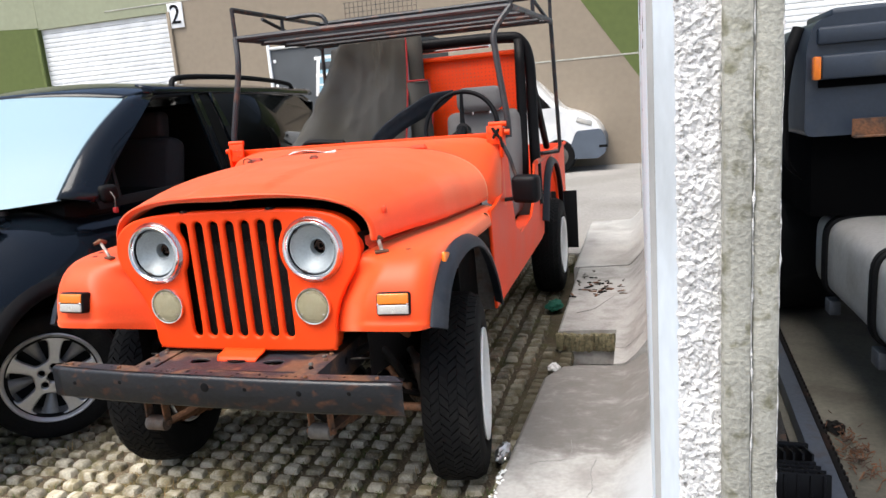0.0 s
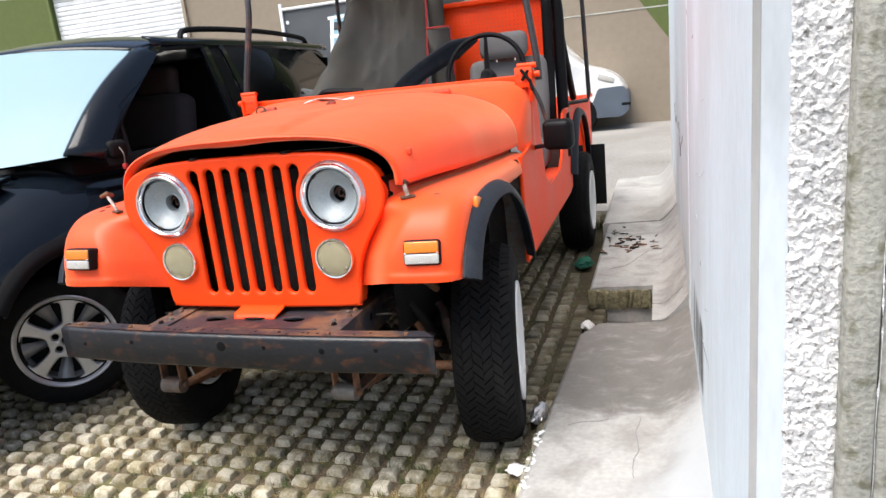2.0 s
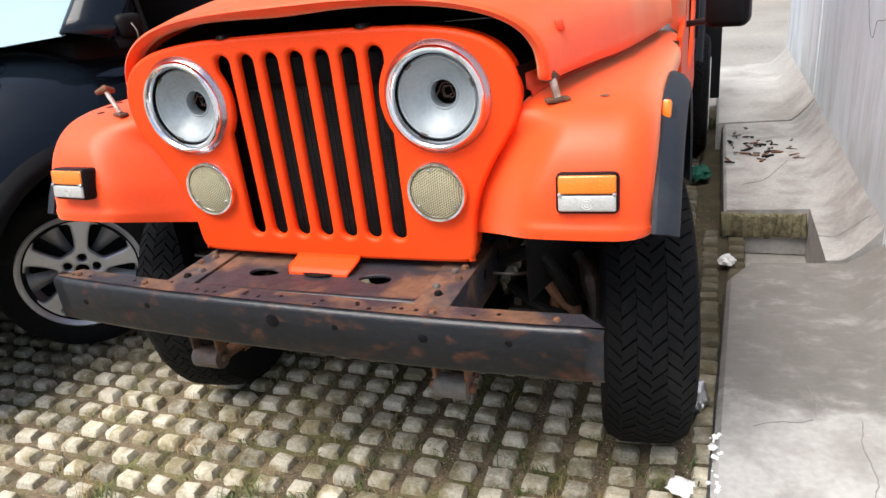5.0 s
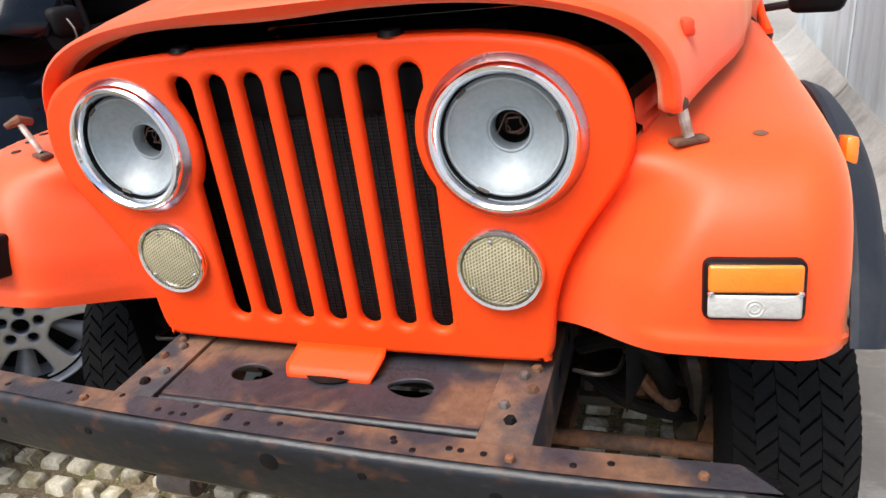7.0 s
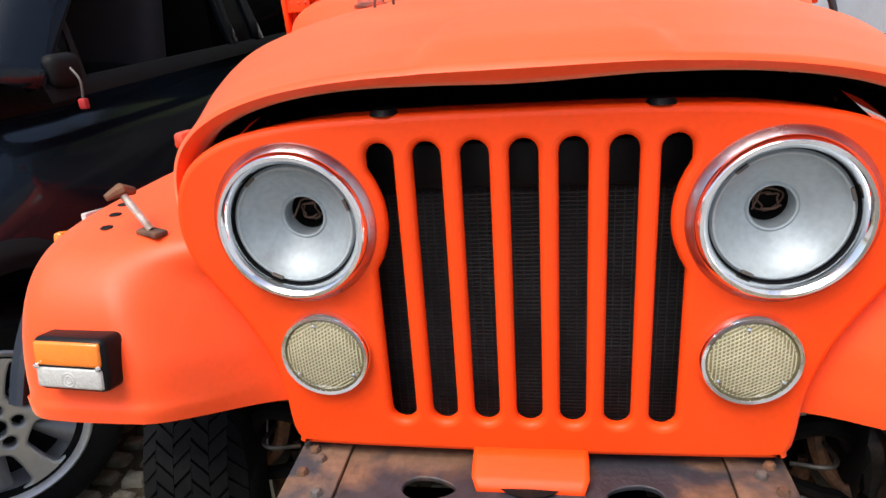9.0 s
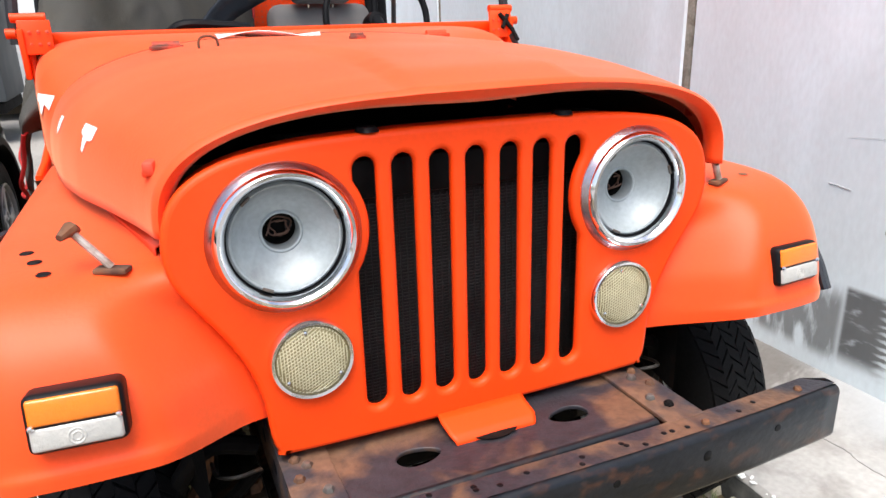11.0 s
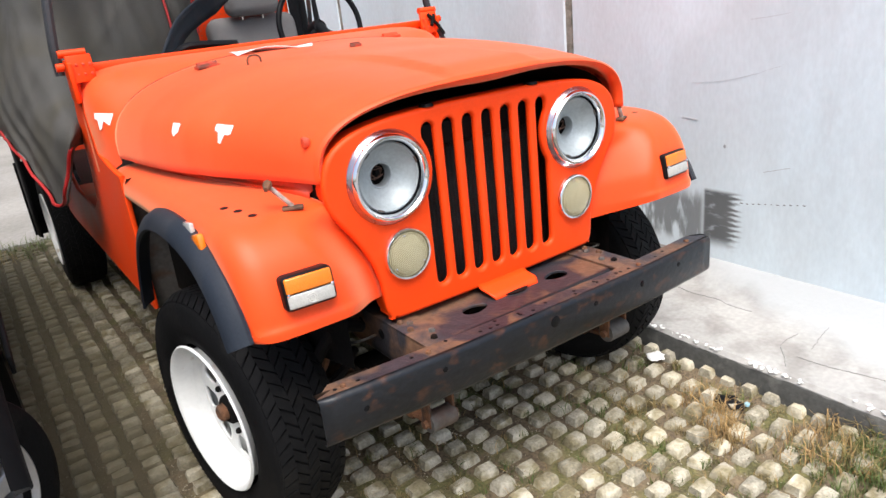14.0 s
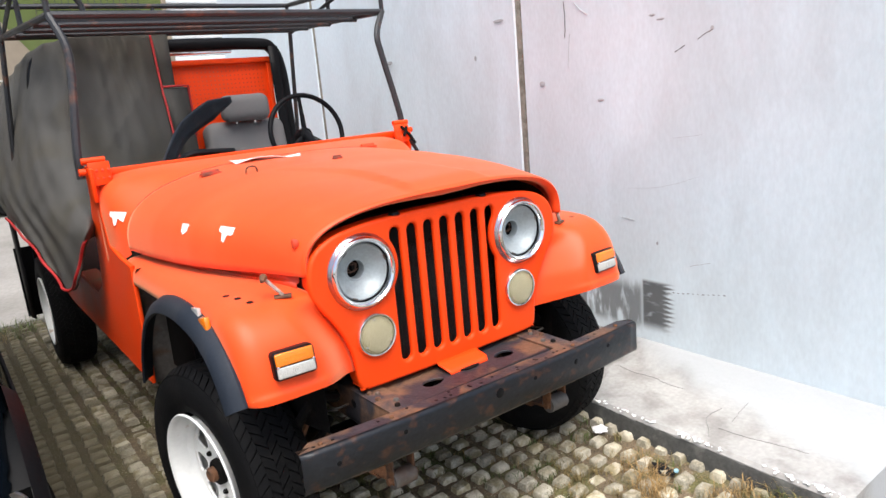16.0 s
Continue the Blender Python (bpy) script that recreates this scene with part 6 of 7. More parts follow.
grid = spline_grid(rowsC, 12, 14)
bm = bmesh.new()
nr = []
for j, row in enumerate(grid):
    out = []
    for i, p in enumerate(row):
        f = 0.016 * noise.noise((p.x * 11 + p.z * 5, p.y * 9, p.z * 4)) + 0.024 * noise.noise((p.x * 6, p.y * 5, p.z * 1.6)) + 0.005 * math.sin(i * 0.57 + 2 * noise.noise((p.x * 3, p.y * 3, p.z * 3))) + 0.006 * noise.noise((p.x * 14, p.y * 14, p.z * 8))
        # hanging folds that run down the cloth, and slack creases across it
        f += 0.050 * (0.35 - abs(noise.noise((i * 0.16 + j * 0.03, j * 0.018, 7)))) + 0.022 * (0.3 - abs(noise.noise((i * 0.09 - j * 0.07, i * 0.03, 3))))
        out.append(p + Vector((-0.35, -0.9, 0.1)) * f * min(1, i / 6))
    nr.append(out)
loft(bm, nr)
cover = thing("canvas_cover", "dark grey canvas cover with red piping draped over the roll bar", "cover")
thicken(part("canvas", bm, CANVAS, cover, "", 180), 0.004)
bm = bmesh.new()
loft(bm, [[(-0.083, 2.325, z), (-0.03, 2.34, z + 0.004), (0.005, 2.36, z)] for z in (1.85, 1.7, 1.58)] + [[(-0.083, 2.27, z), (0.0 , 2.27, z), (0.055, 2.30, z)] for z in (1.56, 1.35, 1.2, 1.0)])
thicken(part("canvas_edge", bm, CANVAS, cover, "", 60), 0.006)
for pts in ([p + Vector((0.0, -0.008, 0)) for p in [r[0] for r in nr]], [p + Vector((-0.012, -0.010, 0.006)) for p in nr[-1][30:]],
            [Vector((-0.08, 2.27, 1.575)), Vector((0.0, 2.26, 1.575)), Vector((0.055, 2.29, 1.575)), Vector((0.058, 2.295, 1.45)), Vector((0.058, 2.295, 1.3))]):
    bm = bmesh.new()
    tube(bm, pts, 0.006, 7)
    part("piping", bm, RED_PIPING, cover)
bm = bmesh.new()
loft(bm, [[Vector((-0.80 - 0.02 * math.sin(i), 3.42 + 0.05 * i, z)) for i in range(5)] for z in (1.05, 0.8, 0.5, 0.22 )])
thicken(part("hanging_flap", bm, BLACK_PLASTIC, cover), 0.006)

# ---- dark minivan parked alongside ----
van = thing("minivan", "glossy black-green minivan with silver alloy wheels parked alongside", "car")
VC, VW = -2.05, 0.935                                    # middle line and half width


def van_row(y, zt, w, zb=0.24, crown=0.03):
    """Cross-section of the lower body, sill to sill over the top."""
    pts = []
    for k in range(81):
        u = -1 + 2 * k / 80
        a = (1 - abs(u)) * math.pi / 2
        e = 5.0
        x = w * max(math.cos(a), 0) ** (2 / e) * (1 if u >= 0 else -1)
        z = zb + (zt - zb) * max(math.sin(a), 0) ** (2 / e)
        if abs(u) < 0.5:
            z += crown * (1 - (u / 0.5) ** 2)
        belly = 0.035 * math.sin(math.pi * min(1, max(0, (z - zb) / max(0.1, zt - zb))))
        pts.append(Vector((VC + x + (belly if u > 0 else -belly) * (abs(u) > 0.3), y, z)))
    return pts


STA = [(-0.46, 0.50, 0.48, 0.36, 0.0), (-0.42, 0.62, 0.58, 0.28, 0.01), (-0.30, 0.72, 0.69, 0.24, 0.02), (-0.10, 0.82, 0.785, 0.24, 0.03), (0.05, 0.885, 0.85, 0.24, 0.03), (0.15, 0.93, 0.885, 0.24, 0.03), (0.40, 1.03, 0.905, 0.24, 0.02),
       (0.62, 1.10, 0.905, 0.24, 0.0), (0.9, 1.09, 0.905, 0.22, 0.0), (1.5, 1.08, 0.91, 0.22, 0.0), (2.4, 1.09, 0.91, 0.22, 0.0), (3.2, 1.10, 0.90, 0.26, 0.0), (3.55, 1.10, 0.86, 0.34, 0.0)]
ys = sorted({-0.46, -0.43, -0.40, -0.36, -0.30, -0.2} | {round(-0.12 + 0.03 * k, 3) for k in range(38)} | {round(1.1 + 0.1 * k, 3) for k in range(25)})
rows = [van_row(y, *[float(np.interp(y, [q[0] for q in STA], [q[c] for q in STA])) for c in (1, 2, 3, 4)]) for y in ys]
HUBY = 0.35
bm = bmesh.new()
vs = loft(bm, rows)
bm.faces.new(vs[0]); bm.faces.new(vs[-1])
gone = [f for f in bm.faces if len(f.verts) == 4 and f.calc_center_median().x > VC + 0.55 and any(math.hypot(f.calc_center_median().y - h, f.calc_center_median().z - 0.33) < 0.425 for h in (HUBY, 3.0))]
bmesh.ops.delete(bm, geom=gone, context="FACES")
body = part("body", bm, VAN_PAINT, van, "glossy black-green body", 60)
# rolled wheel arches with dark liners
for y in (HUBY, 3.0):
    bm = bmesh.new()
    loft(bm, [[(VC + VW + x, y + r * math.cos(a), max(0.20, 0.33 + r * math.sin(a))) for a in [math.radians(q) for q in range(-18, 150, 8)]] for x, r in ((-0.02, 0.485), (0.006, 0.462), (0.012, 0.445), (0.008, 0.422), (-0.02, 0.415))])
    part("wheel_arch", bm, DARK_TRIM, van)
    bm = bmesh.new()
    loft(bm, [[(VC + VW + x, y + r * math.cos(a), 0.33 + r * math.sin(a)) for a in [math.radians(q) for q in range(-18, 130, 8)]] for x, r in ((-0.01, 0.418), (-0.60, 0.418), (-0.61, 0.02))])
    part("wheel_liner", bm, DARK_TRIM, van)
# greenhouse
def curve(tab, v):
    return float(np.interp(v, [q[0] for q in tab], [q[1] for q in tab]))


def header(u):
    """Top edge of the windscreen, bowed forwards in the middle."""
    return Vector((VC + 0.705 * u, 1.27 - 0.19 * (1 - u * u), 1.578 + 0.050 * (1 - u * u)))


def screen_base(u):
    return Vector((VC + 0.80 * u, 0.60 - 0.27 * (1 - u * u), 1.118 - 0.03 * (1 - u * u)))


def glass_side(s, y, t, out=0.0):
    """Side of the cabin, leaning in and gently barrelled; t from the belt to the cant rail."""
    back = max(0.0, y - 2.9)
    return Vector((VC + s * (0.872 - 0.105 * t - 0.035 * t * t + out - 0.10 * back), y, 1.08 + 0.545 * t))


UR = [-1 + 2 * k / 28 for k in range(29)]
roof_rows = []
for k in range(31):
    v = k / 30
    edge = curve([(0, 1.578), (0.04, 1.602), (0.12, 1.630), (0.3, 1.640), (0.7, 1.640), (0.92, 1.600), (1, 1.545)], v)
    crown = curve([(0, 0.050), (0.15, 0.072), (0.8, 0.075), (1, 0.05)], v)
    half_w = curve([(0, 0.705), (0.10, 0.738), (0.7, 0.738), (1, 0.66)], v)
    roof_rows.append([Vector((VC + half_w * u, header(u).y + (3.58 - header(u).y) * v, edge + crown * (1 - abs(u) ** 2.6))) for u in UR])
bm = bmesh.new()
loft(bm, roof_rows)
thicken(part("roof", bm, VAN_PAINT, van, "", 70), 0.03)
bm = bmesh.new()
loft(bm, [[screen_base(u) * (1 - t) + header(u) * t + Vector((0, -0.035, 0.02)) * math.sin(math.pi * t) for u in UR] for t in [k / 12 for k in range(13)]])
part("windscreen", bm, WINDSCREEN, van, "windscreen painted with its pale sky reflection", 180)
for s in (-1, 1):
    # windscreen pillar: a glossy band from the glass to the door frame
    bm = bmesh.new()
    rows = []
    for k in range(13):
        t = k / 12
        a = screen_base(s) * (1 - t) + header(s) * t + Vector((0, -0.035, 0.02)) * math.sin(math.pi * t)
        b = glass_side(s, curve([(0, 0.70), (0.3, 0.89), (0.8, 1.27), (1, 1.42)], t), 0.02 + 0.95 * t)
        rows.append([a + Vector((-s * 0.012, -0.004, 0)), a + Vector((s * 0.004, 0, 0.004)), a * 0.5 + b * 0.5 + Vector((s * 0.018, -0.012, 0.004)), b + Vector((s * 0.010, -0.004, 0)), b + Vector((-s * 0.02, 0, 0))])
    loft(bm, rows)
    thicken(part("front_pillar", bm, VAN_PAINT, van, "", 60), 0.012)
    bm = bmesh.new()
    loft(bm, [[glass_side(s, y, t, o) for t, o in ((0.95, 0.006), (0.985, 0.014), (1.03, 0.008), (1.06, -0.03))] for y in [1.36 + 2.2 * k / 22 for k in range(23)]])
    thicken(part("cant_rail", bm, VAN_PAINT, van, "", 60), 0.012)
    panes = [("side_window", [(2.11, 0.03), (2.6, 0.03), (3.1, 0.04), (3.47, 0.08), (3.50, 0.30), (3.40, 0.70), (3.22, 0.92), (2.6, 0.955), (1.96, 0.955)]), ("quarter_window", [(0.74, 0.03), (0.86, 0.03), (0.885, 0.26)])]
    if s < 0:
        panes.append(("door_window", [(0.92, 0.02), (1.80, 0.02), (1.77, 0.95), (1.42, 0.92), (1.28, 0.79), (0.94, 0.32)]))
    for nm, poly in panes:
        bm = bmesh.new()
        bm.faces.new([bm.verts.new(glass_side(s, y, t, 0.002)) for y, t in poly])
        thicken(part(nm, bm, VAN_GLASS, van, "dark tinted window"), 0.006)
    for nm, lo, hi, out in (("door_frame", (1.79, 1.86), (1.76, 1.84), 0.010), ("centre_pillar", (1.88, 2.01), (1.855, 1.94), 0.004), ("slide_door_frame", (2.03, 2.12), (1.955, 1.99), 0.012)):
        bm = bmesh.new()
        loft(bm, [[glass_side(s, lo[0] * (1 - t) + hi[0] * t, t, out - 0.02), glass_side(s, lo[0] * (1 - t) + hi[0] * t, t, out), glass_side(s, lo[1] * (1 - t) + hi[1] * t, t, out), glass_side(s, lo[1] * (1 - t) + hi[1] * t, t, out - 0.02)] for t in [k / 6 for k in range(7)]])
        thicken(part(nm, bm, DARK_TRIM if nm == "centre_pillar" else VAN_PAINT, van), 0.008)
    one_tube("window_divider", [glass_side(s, 0.89, 0.0, 0.004), glass_side(s, 0.905, 0.30, 0.004)], 0.011, DARK_TRIM, van, n=6)
    one_tube("window_seal", [glass_side(s, y, t, 0.006) for y, t in ((0.72, 0.02), (0.90, 0.29), (1.27, 0.80), (1.34, 0.88), (1.44, 0.925), (1.78, 0.955), (1.80, 0.5), (1.805, 0.02))], 0.011, DARK_TRIM, van, n=6)
    bm = bmesh.new()
    loft(bm, [[glass_side(s, y, t, o) for t, o in ((-0.05, -0.01), (-0.05, 0.022), (0.0, 0.020), (0.03, 0.008), (0.03, -0.01))] for y in [0.72 + 2.75 * k / 20 for k in range(21)]])
    part("belt_moulding", bm, DARK_TRIM, van, "", 40)
    one_tube("roof_rail", smooth_line([(VC + s * 0.655, 1.72, 1.655), (VC + s * 0.655, 1.80, 1.705), (VC + s * 0.655, 2.3, 1.722), (VC + s * 0.655, 2.8, 1.715), (VC + s * 0.650, 3.2, 1.69), (VC + s * 0.645, 3.28, 1.655)], 4), 0.017, DARK_TRIM, van, n=8)
    one_box("side_moulding", (VC + s * 0.958, 1.6, 0.58), (0.012, 1.9, 0.05), DARK_TRIM, van)
DARK_CLOTH = material("charcoal_seat_cloth", (0.022, 0.022, 0.024), 0.9, 0, None, grain=0.2, grain_scale=300, bump=0.3, bump_scale=300)
for x in (0.42, -0.42):
    bm = bmesh.new()
    box(bm, (VC + x, 1.66, 1.08), (0.48, 0.16, 0.56), 0.06, pose(0, 0, 0, -14, 0, 0), 4)
    box(bm, (VC + x, 1.76, 1.43), (0.26, 0.10, 0.17), 0.04, pose(0, 0, 0, -10, 0, 0), 4)
    part("cabin_seat", bm, DARK_CLOTH, van, "charcoal cloth front seat with headrest")
one_box("dashboard", (VC, 0.86, 1.03), (1.50, 0.40, 0.16), DARK_TRIM, van, bevel=0.06)
# solid dark block added in the cabin to stop light showing through
one_box("cabin_lining", (VC, 2.72, 1.30), (1.40, 1.4, 0.52), DARK_TRIM, van, bevel=0.05)
one_box("rear_glass", (VC, 3.53, 1.34), (1.34, 0.02, 0.42), VAN_GLASS, van, m=pose(0, 0, 0, -14, 0, 0))
# door mirror stub with its glass torn off
bm = bmesh.new()
box(bm, (VC + 0.885, 0.80, 1.12), (0.055, 0.10, 0.085), 0.024, pose(0, 0, 0, 0, 0, -12), 3)
part("mirror_housing", bm, DARK_TRIM, van)
bm = bmesh.new()
tube(bm, smooth_line([(VC + 0.94, 0.76, 1.13), (VC + 0.965, 0.75, 1.10), (VC + 0.96, 0.75, 1.05)], 4), 0.003, 6)
part("wire", bm, GREY_METAL, van)
one_box("connector", (VC + 0.96, 0.75, 1.045), (0.02, 0.018, 0.025), RED_PIPING, van)
# bonnet edge standing open, wiper and scuttle
bm = bmesh.new()
loft(bm, [[Vector((VC + x, y, z)) for x in (-0.70, -0.3, 0.1, 0.50, 0.66)] for y, z in ((-0.30, 0.84), (0.0, 0.96), (0.25, 1.035), (0.42, 1.075))])
thicken(part("bonnet", bm, VAN_PAINT, van, "black bonnet standing slightly open", 60), 0.02)
one_tube("wiper", smooth_line([(VC + 0.55, 0.50, 1.085), (VC + 0.2, 0.46, 1.10), (VC - 0.3, 0.50, 1.11)], 4), 0.010, DARK_TRIM, van)
bm = bmesh.new()
lathe(bm, [(0.0005, 0.02), (0.03, 0.018), (0.038, 0.0)], Matrix.Translation((VC + 0.56, 0.49, 1.075)), 16)
part("wiper_pivot", bm, DARK_TRIM, van)
one_tube("bumper_scratch", [(VC + 0.80, -0.36, 0.60), (VC + 0.90, -0.22, 0.61)], 0.004, GREY_METAL, van, n=6)


def van_wheel(x, y, rz, R=0.345):
    M = Matrix.Translation((x, y, R + gz(y) - 0.006)) @ Matrix.Rotation(radians(rz), 4, "Z") @ Matrix.Rotation(radians(90), 4, "Y")
    t = tyre_parts(R, 0.158, False, van, M)
    t.name = "wheel"
    M = M @ Matrix.Scale(0.96, 4)
    bm = bmesh.new()
    lathe(bm, [(0.190, -0.06), (0.200, 0.06), (0.212, 0.082), (0.216, 0.090), (0.210, 0.094), (0.200, 0.088), (0.190, 0.070), (0.180, 0.03), (0.178, -0.05)], M, 56)
    part("rim", bm, ALLOY, t, "silver five-spoke alloy rim")
    gaps, turn = [], radians(167)
    for k in range(5):
        a0 = turn + 2 * math.pi * (k + 0.5) / 5
        w0, w1 = 0.36, 0.44
        gaps.append(fillet_poly([(r * math.cos(a0 + w), r * math.sin(a0 + w)) for r, w in ((0.084, -w0), (0.135, -w1), (0.180, -w1), (0.190, -0.2), (0.190, 0.2), (0.180, w1), (0.135, w1), (0.084, w0))], 0.014, 4))
    nuts = [circle(0.050 * math.cos(turn + 2 * math.pi * k / 5), 0.050 * math.sin(turn + 2 * math.pi * k / 5), 0.0145, n=14) for k in range(5)]
    plate("spokes", circle(0, 0, 0.203, n=60), gaps + nuts + [circle(0, 0, 0.023, n=20)], 0.030, ALLOY, t, M @ Matrix.Translation((0, 0, 0.062)), 0.008)
    for k in range(5):
        bm = bmesh.new()
        a0 = turn + 2 * math.pi * (k + 0.5) / 5
        R0 = M @ Matrix.Rotation(a0, 4, "Z")
        loft(bm, [[R0 @ Vector((r, s * w, h - 0.010 * abs(s) ** 2)) for s in (-1.25, -1, -0.5, 0, 0.5, 1, 1.25)] for r, w, h in ((0.070, 0.012, 0.020), (0.10, 0.016, 0.032), (0.15, 0.024, 0.048), (0.192, 0.033, 0.060))])
        part("inner_spoke", bm, DULL_ALLOY, t, sharp=60)
    bm = bmesh.new()
    lathe(bm, [(0.19, -0.01), (0.02, -0.005), (0.0005, 0.0)], M, 30)
    part("brake_disc", bm, DARK_TRIM, t)
    for k in range(5):
        bm = bmesh.new()
        a = 2 * math.pi * k / 5
        lathe(bm, [(0.009, 0.03), (0.009, 0.058), (0.005, 0.062), (0.0005, 0.062)], M @ Matrix.Translation((0.052 * math.cos(a), 0.052 * math.sin(a), 0)), 6)
        part("wheel_nut", bm, DARK_METAL, t)


van_wheel(-1.324, 0.444, -46, 0.305)
van_wheel(VC + VW - 0.10, 3.0, 0)

# ---- buildings and yard behind ----
hall = thing("industrial_hall", "beige rendered industrial hall with green painted wedges and roller doors", "building")
BY = 12.72


def wall_piece(name, pts, y, mat, label="", t=0.3):
    """Upright polygon given in x, z."""
    bm = bmesh.new()
    a = [bm.verts.new((x, y, z)) for x, z in pts]
    b = [bm.verts.new((x, y + t, z)) for x, z in pts]
    bm.faces.new(a)
    bm.faces.new(b[::-1])
    k = len(pts)
    for i in range(k):
        bm.faces.new((a[i], a[(i + 1) % k], b[(i + 1) % k], b[i]))
    return part(name, bm, mat, hall, label)


DX0, DX1, DZ = -13.05, -9.25, 4.15
wall_piece("wall", [(DX1, -0.05), (22, -0.05), (22, 9), (DX1, 9)], BY, BEIGE, "beige rendered wall")
wall_piece("wall", [(-24, -0.05), (DX0, -0.05), (DX0, 9), (-24, 9)], BY, GREEN, "green rendered wall")
wall_piece("wall", [(DX0, DZ), (DX1, DZ), (DX1, 9), (DX0, 9)], BY, PALE_GREEN, "pale green rendered wall")
wall_piece("painted_wedge", [(-0.25, 4.1), (1.65, 1.35), (22, -0.05 + 1.0), (22, 9), (-3.6, 9)], BY - 0.006, GREEN, "green painted wedge", 0.006)
wall_piece("painted_wedge", [(-24, 5.1), (-15.5, 4.35), (DX0 - 0.15, 4.2), (DX0, 4.2), (DX0, 9), (-24, 9)], BY - 0.006, PALE_GREEN, "pale green painted wedge", 0.006)
wall_piece("painted_wedge", [(DX1, 4.35), (-8.9, 4.4), (-10.2, 9), (DX1 - 1, 9)], BY - 0.005, PALE_GREEN, "", 0.005)
for z in (2.18, 4.36, 6.5):
    one_box("panel_joint", (6.5 if z < 4 else 4, BY - 0.004, z), (30, 0.012, 0.03), GREEN_CONCRETE, hall)
one_box("roof_edge", (-1, BY + 0.1, 9.1), (46, 0.7, 0.25), GREY_PLASTIC, hall)
for (x0, x1, zt) in ((DX0, DX1, DZ), (3.2, 7.2, 3.9)):
    n = int(zt / 0.11)
    for k in range(n):
        z = zt * (k + 0.5) / n
        bm = bmesh.new()
        box(bm, ((x0 + x1) / 2, BY + (0.09 if x0 < 0 else -0.02), z), (x1 - x0, 0.035, zt / n - 0.008), 0.012)
        part("shutter_slat", bm, WHITE_METAL, hall)
    one_box("shutter_backing", ((x0 + x1) / 2, BY + (0.12 if x0 < 0 else 0.0), zt / 2), (x1 - x0, 0.02, zt), GREY_PLASTIC, hall)
    for x in (x0 - 0.04, x1 + 0.04):
        one_box("shutter_guide", (x, BY - 0.02, zt / 2), (0.08, 0.10, zt), GREEN if x0 < 0 and x < -10 else BEIGE, hall)
one_box("sign_plate", (-9.02, BY - 0.03, 4.05), (0.40, 0.03, 0.56), WHITE_METAL, hall, "white plate with a black numeral")
fc = bpy.data.curves.new("numeral", "FONT")
fc.body, fc.size, fc.extrude, fc.align_x, fc.align_y = "2", 0.62, 0.004, "CENTER", "CENTER"
tmp = bpy.data.objects.new("numeral", fc)
scene.collection.objects.link(tmp)
me = bpy.data.meshes.new_from_object(tmp.evaluated_get(bpy.context.evaluated_depsgraph_get()))
bpy.data.objects.remove(tmp)
me.transform(Matrix.Translation((-9.02, BY - 0.052, 4.05)) @ FRONT)
finish("numeral", me, BLACK_PLASTIC, hall)

# dark tarpaulin trailer with a poster
trailer = thing("box_trailer", "dark grey tarpaulin trailer with a pale poster on its side", "trailer")
one_box("cover", (-3.25, 9.6, 1.55), (2.7, 1.6, 2.10), BANNER, trailer, "dark grey tarpaulin cover", 0.03)
one_box("corner_post", (-4.59, 8.79, 1.6), (0.05, 0.05, 2.2), WHITE_METAL, trailer)
one_tube("top_rail", [(-4.6, 8.79, 2.61), (-1.9, 8.79, 2.61)], 0.025, WHITE_METAL, trailer)
one_box("chassis", (-3.25, 9.6, 0.42), (2.6, 1.5, 0.12), DARK_METAL, trailer)
for x in (-4.0, -2.5):
    bm = bmesh.new()
    lathe(bm, [(0.0005, 0.1), (0.28, 0.1), (0.33, 0.06), (0.33, -0.06), (0.28, -0.1)], Matrix.Translation((x, 8.95, 0.32)) @ Matrix.Rotation(radians(90), 4, "X"), 28)
    part("wheel", bm, RUBBER, trailer)
po = plate("poster", fillet_poly([(-3.80, 1.75), (-2.9, 1.75), (-2.9, 2.42), (-3.70, 2.42)], 0.08), [], 0.006, POSTER_BLUE, trailer, Matrix.Translation((0, 8.79, 0)) @ FRONT, 0.001, "pale blue poster with white framing")
for zz, hh in ((2.38, 0.05), (2.10, 0.06), (1.95, 0.03), (1.79, 0.06)):
    one_box("poster_bar", (-3.35, 8.784, zz), (0.85, 0.004, hh), WHITE_CHIP, po, bevel=0.001)
one_box("poster_bar", (-3.74, 8.783, 2.08), (0.06, 0.004, 0.62), WHITE_CHIP, po, bevel=0.001, m=pose(0, 0, 0, 0, 8, 0))
one_box("poster_patch", (-3.45, 8.7835, 2.25), (0.5, 0.004, 0.12), BANNER, po, bevel=0.001)
for k in range(5):
    bm = bmesh.new()
    lathe(bm, [(0.0005, 0.004), (0.02, 0.003), (0.03, 0)], Matrix.Translation((-4.5, 8.788, 0.8 + 0.4 * k)) @ Matrix.Rotation(radians(90), 4, "X"), 10)
    part("eyelet", bm, WHITE_METAL, trailer)

